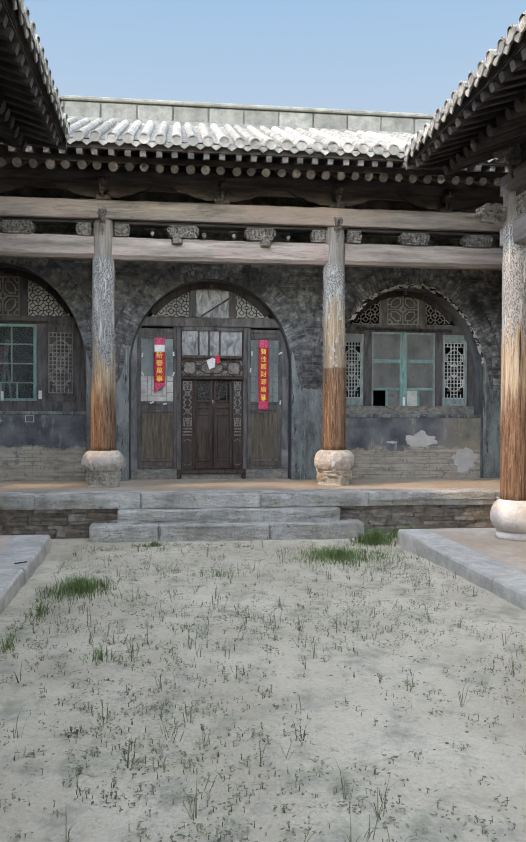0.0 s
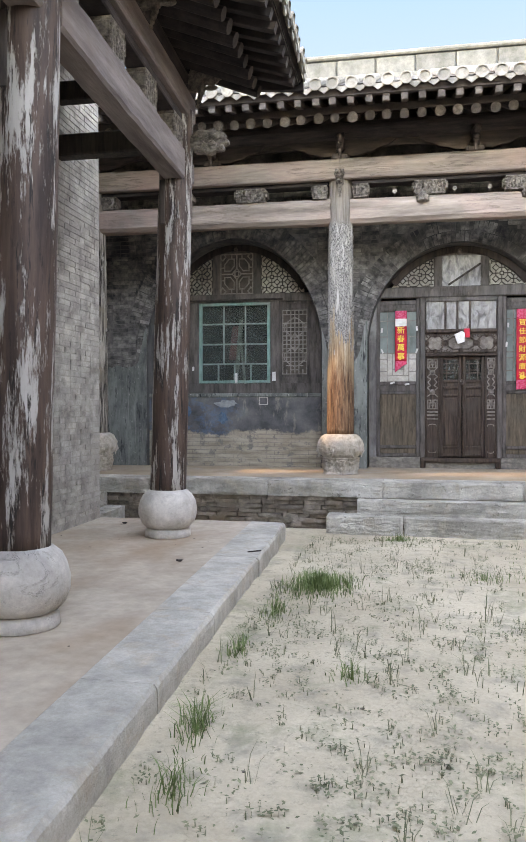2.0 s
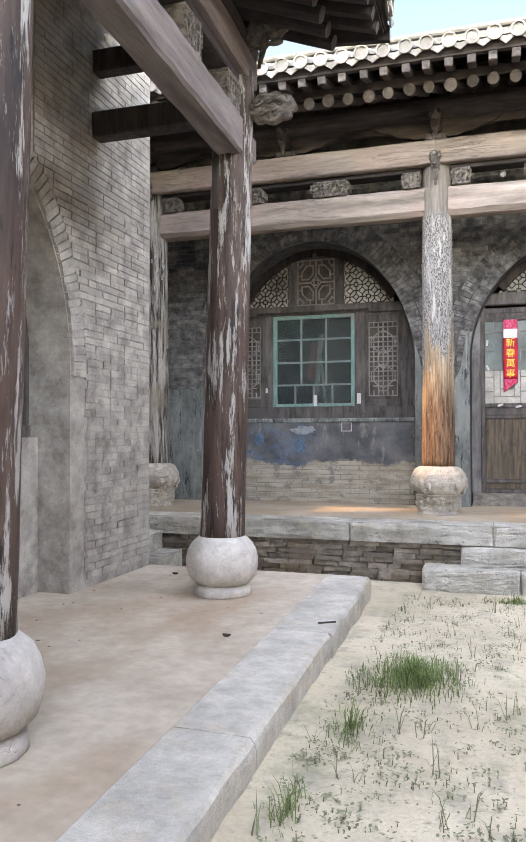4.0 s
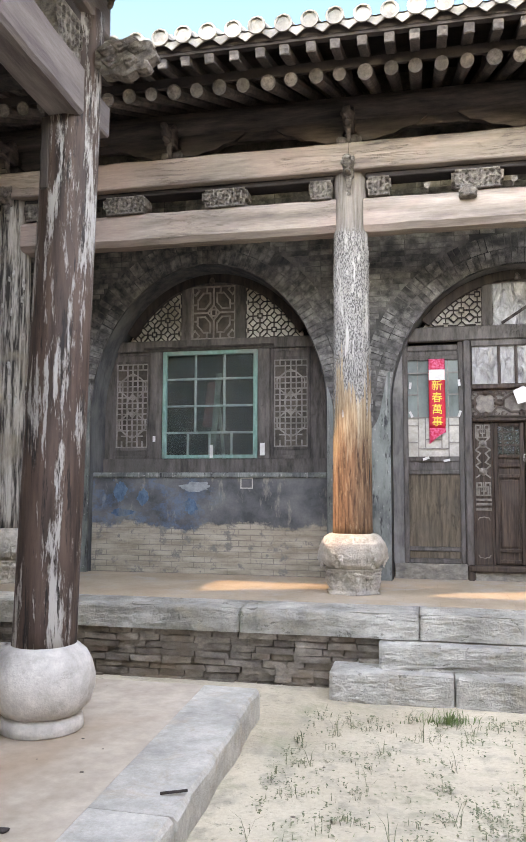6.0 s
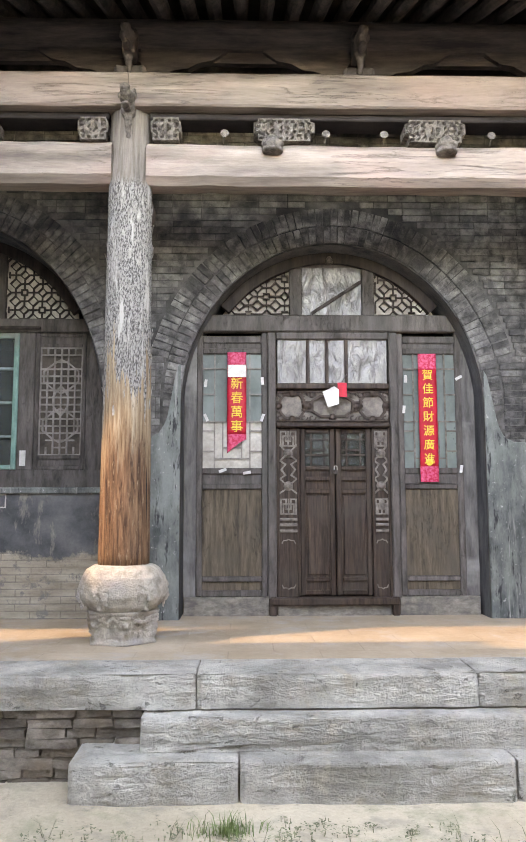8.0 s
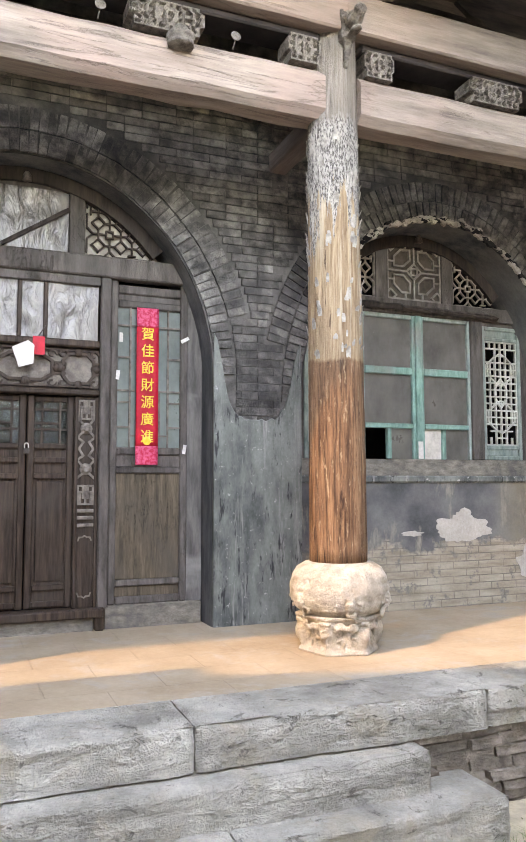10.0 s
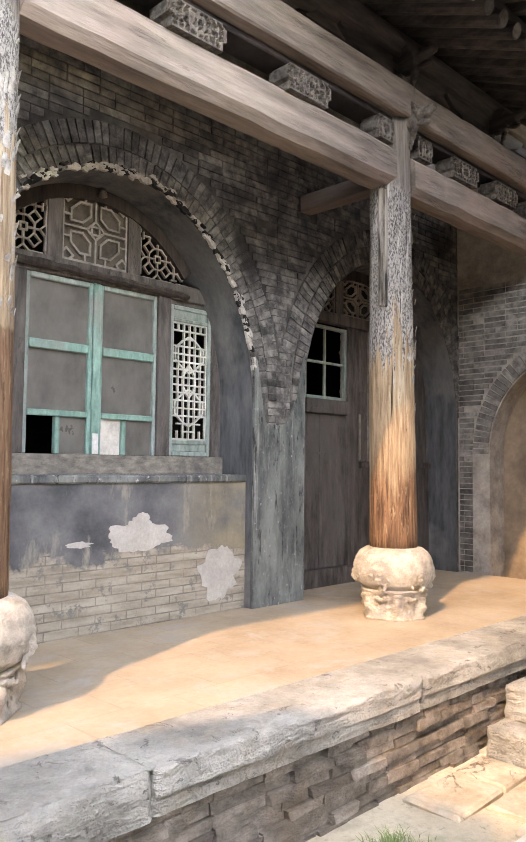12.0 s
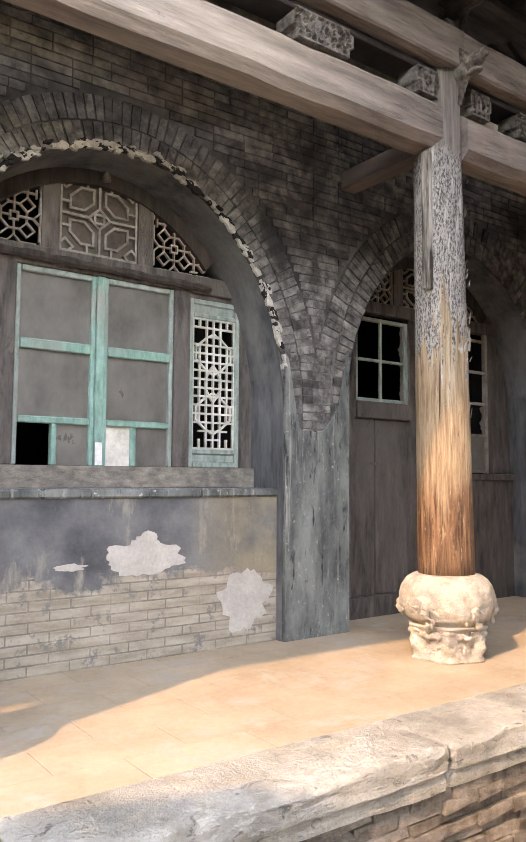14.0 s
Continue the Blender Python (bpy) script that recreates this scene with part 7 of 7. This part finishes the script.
for x in (0.575, 1.80):
    bm = lathe([(0.02, 0.0), (0.07, 0.006), (0.075, 0.025), (0.06, 0.03), (0.075, 0.045), (0.08, 0.07), (0.05, 0.085), (0.035, 0.12)], (x, COL_Y - 0.15, 3.845), 18, 0.004, 9)
    tagged(part("carved_drop", bm, CARVED, smooth=True), "carved lotus drop under a fret block", "carving", "lotus drops")

# ---- side steps between terrace and wings ----
def turned(bm):
    """Turn a block whose worn face looks south so that it looks west."""
    for v in bm.verts:
        v.co = Vector((v.co.y, -v.co.x, v.co.z))
    return bm


ws = thing("west_steps", (-3.75, 9.4, -0.1), "two short worn stone steps beside the terrace", "steps", "side steps")
for b in ((-4.6, -2.9, 9.12, 9.72, -0.1, 0.18), (-4.6, -3.12, 9.36, 9.718, 0.181, 0.36)):
    part("step", strata_block(*b, 0.018, 60 + b[0] * 9), KERB, ws)
es = thing("east_steps", (6.2, 9.4, -0.1), "two short worn stone steps beside the terrace", "steps", "side steps")
part("step", turned(strata_block(-9.70, -8.98, 5.36, 7.0, -0.1, 0.13, 0.03, 71.0)), KERB, es)
part("step", turned(strata_block(-9.698, -9.2, 5.58, 7.0, 0.131, 0.32, 0.026, 83.0)), KERB, es)

# worn flagstones in the corner before the east steps
flags = thing("flagstones", (5.0, 9.3, 0), "worn sandy flagstones in the courtyard corner", "paving", kind="structure")
rf = random.Random(21)
for y0, y1, cuts in ((9.40, 9.70, (4.55, 5.02, 5.34)), (9.18, 9.385, (4.78, 5.12, 5.35)), (8.96, 9.165, (4.62, 4.98, 5.34))):
    for x0, x1 in zip(cuts, cuts[1:]):
        z = ground_height((x0 + x1) / 2, (y0 + y1) / 2)
        bm = boxed(x0, x1 - 0.014, y0, y1, z - 0.05, z + 0.028, 0.012)
        for v in bm.verts:
            v.co += Vector((rf.uniform(-0.012, 0.012), rf.uniform(-0.012, 0.012), rf.uniform(-0.005, 0.005)))
        part("flagstone", bm, FLAG, flags)

# ---- weeds and grass ----


def blade(bm, x, y, z, h, a, lean, w):
    d = Vector((math.cos(a), math.sin(a), 0))
    s = Vector((-d.y, d.x, 0)) * w / 2
    p0, p1, p2 = Vector((x, y, z)), Vector((x, y, z + h * 0.6)) + d * lean * 0.35, Vector((x, y, z + h * (1.0 - 0.25 * lean / max(h, 0.01)))) + d * lean
    v = [bm.verts.new(q) for q in (p0 - s, p0 + s, p1 + s * 0.8, p1 - s * 0.8, p2)]
    bm.faces.new(v[:4])
    bm.faces.new((v[3], v[2], v[4]))


def clump(cx, cy, rx, ry, n, h, label):
    bm = bmesh.new()
    for _ in range(n):
        a, r = random.uniform(0, 6.283), min(1.9, abs(random.gauss(0, 0.62)))
        x, y = cx + rx * r * math.cos(a), cy + ry * r * math.sin(a)
        k = h * random.uniform(0.25, 1.15) * max(0.3, 1.1 - 0.5 * r)
        blade(bm, x, y, ground_height(x, y) - 0.01, k, random.uniform(0, 6.283), k * random.uniform(0.15, 1.1), random.uniform(0.003, 0.006))
    return tagged(part("grass_clump", bm, GRASS), label, "grass", kind="stuff")


clump(-0.26, 6.78, 0.27, 0.36, 1800, 0.14, "fresh green grass clump beside the kerb")
clump(2.3, 8.1, 0.62, 0.60, 2600, 0.13, "low spread of green grass near the steps")
clump(2.98, 9.12, 0.26, 0.22, 1500, 0.22, "dense bright green grass clump by the steps")
clump(3.45, 9.42, 0.24, 0.16, 1300, 0.17, "small green grass clump under the kerb")
clump(4.02, 9.40, 0.22, 0.14, 900, 0.13, "small green grass clump under the kerb")
clump(0.3, 9.1, 0.22, 0.08, 200, 0.11, "thin green grass against the lowest step")
clump(-0.48, 4.2, 0.09, 0.24, 130, 0.17, "thin green grass clump along the kerb")
clump(-0.52, 5.2, 0.08, 0.16, 90, 0.13, "thin green grass clump along the kerb")
clump(-0.45, 6.0, 0.10, 0.30, 150, 0.14, "thin green grass clump along the kerb")
clump(0.1, 4.9, 0.12, 0.12, 70, 0.12, "thin green tuft on the bare earth")
clump(1.0, 7.2, 0.35, 0.2, 110, 0.10, "thin green tuft on the bare earth")
clump(-0.42, 3.7, 0.1, 0.22, 90, 0.15, "thin green grass clump along the kerb")

bm = bmesh.new()
rng = random.Random(7)
for _ in range(5800):
    x = rng.uniform(-0.6, 3.15)
    y = rng.uniform(1.2, 9.2)
    if noise.noise(Vector((x * 0.9, y * 0.8, 9))) + (0.16 if x < 0.7 else 0.04) < rng.uniform(-0.5, 0.8):
        continue
    z = ground_height(x, y) - 0.004
    tall = rng.random() < 0.07
    if tall:
        for _ in range(rng.randint(3, 6)):
            blade(bm, x + rng.uniform(-0.02, 0.02), y + rng.uniform(-0.02, 0.02), z, rng.uniform(0.05, 0.17), rng.uniform(0, 6.3), rng.uniform(0.03, 0.13), 0.004)
    else:
        for _ in range(rng.randint(4, 15)):
            a = rng.uniform(0, 6.3)
            r = rng.uniform(0.005, 0.06)
            px, py, h = x + r * math.cos(a), y + r * math.sin(a), rng.uniform(0.004, 0.034)
            s = rng.uniform(0.004, 0.012)
            q = Vector((px, py, z + h))
            b = rng.uniform(0, 6.3)
            u, w = Vector((math.cos(b), math.sin(b), rng.uniform(-0.3, 0.5))) * s, Vector((-math.sin(b), math.cos(b), rng.uniform(-0.2, 0.3))) * s * 0.6
            vs = [bm.verts.new(q - u), bm.verts.new(q + w), bm.verts.new(q + u), bm.verts.new(q - w)]
            bm.faces.new(vs)
            if rng.random() < 0.4:
                blade(bm, px, py, z, h, a, 0.004, 0.004)
tagged(part("weeds", bm, WEED), "sparse low dry weeds over the bare earth", "weeds", kind="stuff")

bm = bmesh.new()
for _ in range(150):
    if rng.random() < 0.75:
        x, y = rng.uniform(-0.6, 3.1), rng.uniform(1.3, 9.2)
        z = ground_height(x, y)
    else:
        x, y = rng.uniform(-2.8, -1.1), rng.uniform(3.5, 8.8)
        z = WING_Z
    r = rng.uniform(0.004, 0.011)
    res = bmesh.ops.create_icosphere(bm, subdivisions=1, radius=1)
    for v in res["verts"]:
        v.co = Vector((x + v.co.x * r * 1.3, y + v.co.y * r, z + v.co.z * r * 0.5))
tagged(part("pebbles", bm, COURSE), "scattered small stones and dry leaf bits", "pebbles", kind="stuff")

tagged(part("twig", rod(bmesh.new(), (-0.90, 7.26, 0.160), (-0.795, 7.30, 0.166), 0.006, 6), DARK_WOOD), "short dark twig lying on the kerb", "twig")
for x, y in ((-2.46, 8.57), (-1.35, 6.83)):
    bm = bmesh.new()
    bmesh.ops.create_icosphere(bm, subdivisions=2, radius=1.0)
    for v in bm.verts:
        v.co = Vector((x + v.co.x * 0.028, y + v.co.y * 0.016, WING_Z + 0.006 + 0.010 * v.co.z + 0.008 * v.co.x * v.co.x))
    tagged(part("dry_leaf", bm, DARK_WOOD, smooth=True), "curled dark dry leaf on the cement floor", "leaf", "dry leaves")

# ---- bricks and stones, piece by piece ----


def brick_mesh(name, l, h, d, material, chip=0.004, seed=0):
    bm = boxed(-l / 2, l / 2, 0, d, -h / 2, h / 2)
    rg = random.Random(seed)
    for v in bm.verts:
        v.co += Vector((rg.uniform(-chip, chip), rg.uniform(-chip, chip) * 0.6, rg.uniform(-chip, chip)))
    return mesh_of(name, bm, material)


COURSE_H, BRICK_L = 0.057, 0.24
BRICKS = [brick_mesh("brick", BRICK_L - 0.008, COURSE_H - 0.008, 0.05, BRICK, 0.004, k) for k in range(5)]
HEADERS = [brick_mesh("brick", BRICK_L / 2 - 0.009, COURSE_H - 0.009, 0.05, BRICK, 0.004, 10 + k) for k in range(3)]
END_BRICKS = [brick_mesh("brick", BRICK_L - 0.012, COURSE_H - 0.012, 0.05, BRICK_END, 0.004, 30 + k) for k in range(4)]
WING_BRICKS = [brick_mesh("brick", BRICK_L - 0.007, COURSE_H - 0.007, 0.05, BRICK_WING, 0.005, 20 + k) for k in range(5)]


def laid(u0, u1, z0, z1, arches, gap):
    """Running bond, cut round the arches: (centre, z, length)."""
    rg = random.Random(int(u0 * 100))
    row = 0
    z = z0 + COURSE_H / 2
    while z < z1:
        blocks = []
        for c, a, zs, b in arches:
            h = z - COURSE_H / 2
            g = gap if z > zs + 0.42 or gap < 0.3 else 0.165
            A, B = a + g, b + g
            if h <= zs:
                blocks.append((c - A, c + A))
            elif h < zs + B:
                w = A * math.sqrt(1 - ((h - zs) / B) ** 2)
                blocks.append((c - w, c + w))
        u = u0 - (BRICK_L / 2 if row % 2 else 0)
        while u < u1:
            l = BRICK_L if rg.random() < 0.86 else BRICK_L / 2
            a, b = max(u, u0), min(u + l, u1)
            for p, q in blocks:
                if a < p < b:
                    b = p
                elif a < q < b:
                    a = q
                elif p <= a and b <= q:
                    b = a
            if b - a > 0.035:
                yield (a + b) / 2, z, b - a
            u += l
        z += COURSE_H
        row += 1


def lay(owner, u0, u1, z0, z1, arches, gap, put, meshes, proud, near, limit=300):
    """Bricks as parts of a wall where near(u, z), the others joined."""
    rest = bmesh.new()
    count = 0
    rg = random.Random(3)
    full = BRICK_L
    for u, z, l in laid(u0, u1, z0, z1, arches, gap):
        out = proud + rg.uniform(-0.003, 0.004)
        if rg.random() < 0.03:
            out -= 0.008
        if near(u, z) and count < limit:
            count += 1
            p, turn = put(u, z, out)
            piece("brick", rg.choice(meshes), owner, p, turn @ Matrix.Diagonal((l / full, 1, 1, 1)))
        else:
            p, turn = put(u, z, out)
            m = Matrix.Translation(p) @ turn
            vs = []
            for x in (-l / 2 + 0.004, l / 2 - 0.004):
                for y in (0, 0.05):
                    for zz in (-COURSE_H / 2 + 0.004, COURSE_H / 2 - 0.004):
                        vs.append(rest.verts.new(m @ Vector((x, y, zz))))
            for f in ((0, 4, 5, 1), (0, 1, 3, 2), (4, 6, 7, 5), (1, 5, 7, 3), (0, 2, 6, 4)):
                rest.faces.new([vs[i] for i in f])
    if rest.verts:
        tagged(part("brickwork", rest, BRICK_REST if meshes is BRICKS else meshes[0].materials[0], owner), kind="stuff")
    else:
        rest.free()


def rest_brick():
    s = Shade("grey_brick_joined", 0.92)
    n = s.noise(9.0, 6, 0.65)
    c = s.mix(s.ramp(n, 0.35, 0.65), (0.058, 0.056, 0.054), (0.215, 0.204, 0.190))
    c = s.mix(s.ramp(s.noise(2.1, 4, 0.6, warp=0.6), 0.5, 0.68), c, (0.035, 0.034, 0.036))
    c = s.tone(c, s.noise(63, 4, 0.7), 0.72, 1.28)
    return s.done(s.tone(c, s.island(), 0.68, 1.32), n, 0.7, 0.008)


BRICK_REST = rest_brick()
I4 = Matrix.Identity(4)
lay(wall_north, -6.1, 8.44, PLASTER_TOP - 0.22, 4.55, ARCHES, 0.325, lambda u, z, o: (Vector((u, WALL_Y - 0.010 - o, z)), I4), BRICKS, 0.0, lambda u, z: 4.9 < u < 6.7 or 2.0 < u < 3.3)
turn_w = Matrix.Rotation(radians(90), 4, "Z")
lay(wall_west, 7.1, 8.9, 0.22, 4.6, [WEST_ARCH], 0.20, lambda u, z, o: (Vector((WEST_X + 0.010 + o, u, z)), turn_w), WING_BRICKS, 0.0, lambda u, z: True)
lay(wall_end, 8.95, 11.64, 0.52, 3.5, [END_ARCH], 0.19, lambda u, z, o: (Vector((8.45 - 0.007 - o, u, z)), Matrix.Rotation(radians(-90), 4, "Z")), END_BRICKS, 0.0, lambda u, z: u > 10.2 and z > 1.6)


def voussoirs(name, arch, start, wide, put, material, proud, seed, label):
    """A ring of bricks on edge round an arch, from start to start + wide beyond its line."""
    c, a, zs, b = arch
    ring = thing(name, put(c, zs, 0), label, "arch", kind="structure")
    t = 0.060
    me = [brick_mesh("brick", t - 0.009, wide - 0.008, 0.05, material, 0.003, seed + k) for k in range(4)]
    length, pts = 0.0, []
    A, B = a + start + wide / 2, b + start + wide / 2
    n = 600
    prev = None
    want = t / 2
    for k in range(n + 1):
        th = math.pi * k / n
        p = (c - A * math.cos(th), zs + B * math.sin(th))
        if prev:
            length += math.hypot(p[0] - prev[0], p[1] - prev[1])
        if length >= want:
            want += t
            pts.append((p, math.atan2(A * math.sin(th), B * math.cos(th))))
        prev = p
    rg = random.Random(seed)
    for (u, z), ang in pts:
        # the ring's own radial direction
        nx, nz = (u - c) / A ** 2, (z - zs) / B ** 2
        r = math.atan2(nx, nz)
        yield ring, rg.choice(me), u, z, r, proud + rg.uniform(-0.004, 0.006)


for k, arch in enumerate(ARCHES):
    for start, wide, proud, nm in ((0.006, 0.145, 0.006, "inner_arch_ring"), (0.155, 0.155, 0.003, "outer_arch_ring")):
        for ring, me, u, z, r, o in voussoirs(nm, arch, start, wide, lambda u, z, o: (u, WALL_Y - o, z), BRICK, proud, 31 * k + int(start * 100), "ring of dark grey bricks on edge round an arch"):
            if start > 0.1 and z < arch[2] + 0.42:
                continue
            piece("brick", me, ring, (u, WALL_Y - 0.009 - o, z), Matrix.Rotation(r, 4, "Y"))
for ring, me, u, z, r, o in voussoirs("wing_arch_ring", WEST_ARCH, 0.006, 0.18, lambda u, z, o: (WEST_X + o, u, z), BRICK_WING, 0.012, 5, "ring of pale grey bricks on edge round an arch"):
    piece("brick", me, ring, (WEST_X + 0.012 + o, u, z), turn_w @ Matrix.Rotation(r, 4, "Y"))
for ring, me, u, z, r, o in voussoirs("end_arch_ring", END_ARCH, 0.006, 0.17, lambda u, z, o: (8.45 - o, u, z), BRICK_END, 0.012, 8, "ring of grey bricks on edge round the recess"):
    piece("brick", me, ring, (8.45 - 0.012 - o, u, z), Matrix.Rotation(radians(-90), 4, "Z") @ Matrix.Rotation(-r, 4, "Y"))

# weathered courses under the terrace kerb
STONES = [brick_mesh("course_stone", 0.30, 0.047, 0.14, COURSE, 0.010, 50 + k) for k in range(6)]
rg = random.Random(12)
n_laid = 0
for row in range(8):
    z = -0.075 + 0.051 * row + 0.026
    u = -3.3 + rg.uniform(-0.2, 0)
    while u < 8.3:
        l = rg.uniform(0.13, 0.30)
        if not (-0.1 < u and u + l < 2.6) and n_laid < 420:
            n_laid += 1
            m = Matrix.Rotation(rg.uniform(-0.02, 0.02), 4, "Y") @ Matrix.Diagonal(((l - 0.007) / 0.30, 1, rg.uniform(0.9, 1.05), 1))
            piece("course_stone", rg.choice(STONES), terrace, (u + l / 2, 9.765 + rg.uniform(-0.014, 0.025), z), m)
        u += l

# flaking lime along the edge of the third arch
FLAKE = plain("old_lime", (0.30, 0.28, 0.25), (0.52, 0.49, 0.44), 20.0, 0.9, bump=0.8)
c, a, zs, b = ARCHES[2]
rg = random.Random(41)
edge = thing("lime_edge", (c, WALL_Y - 0.03, zs), "flaking pale lime along an arch edge", "plaster", kind="structure")
for k in range(170):
    th = radians(rg.uniform(38, 168))
    off = abs(rg.gauss(0, 0.022)) - 0.006
    u, z = c - (a + off) * math.cos(th), zs + (b + off) * math.sin(th)
    bm = bmesh.new()
    n = 9
    f, q = [], []
    r = rg.uniform(0.007, 0.026)
    for i in range(n):
        t = 2 * math.pi * i / n
        e = r * rg.uniform(0.35, 1.3)
        du, dz = e * 2.0 * math.cos(t), e * math.sin(t)
        ca, sa = math.cos(th + math.pi / 2), math.sin(th + math.pi / 2)
        p = (u - du * ca - dz * sa, z + du * sa - dz * ca)
        f.append(bm.verts.new((p[0], WALL_Y - 0.036 + rg.uniform(-0.004, 0.004), p[1])))
        q.append(bm.verts.new((p[0], WALL_Y - 0.012, p[1])))
    bm.faces.new(f)
    for i in range(n):
        bm.faces.new((f[i], f[(i + 1) % n], q[(i + 1) % n], q[i]))
    part("lime_flake", bm, FLAKE if rg.random() < 0.7 else BLACK, edge)

# fuse the lumps of each carved head into one skin
heads = [o for o in bpy.data.objects if o.name.split(".")[0] in ("head", "beast_head", "drum_relief", "plinth_relief")]
for o in heads:
    m = o.modifiers.new("fuse", "REMESH")
    m.mode, m.voxel_size = "VOXEL", 0.009
deps = bpy.context.evaluated_depsgraph_get()
skins = [(o, bpy.data.meshes.new_from_object(o.evaluated_get(deps))) for o in heads]
for o, me in skins:
    o.modifiers.clear()
    me.polygons.foreach_set("use_smooth", [True] * len(me.polygons))
    o.data = me
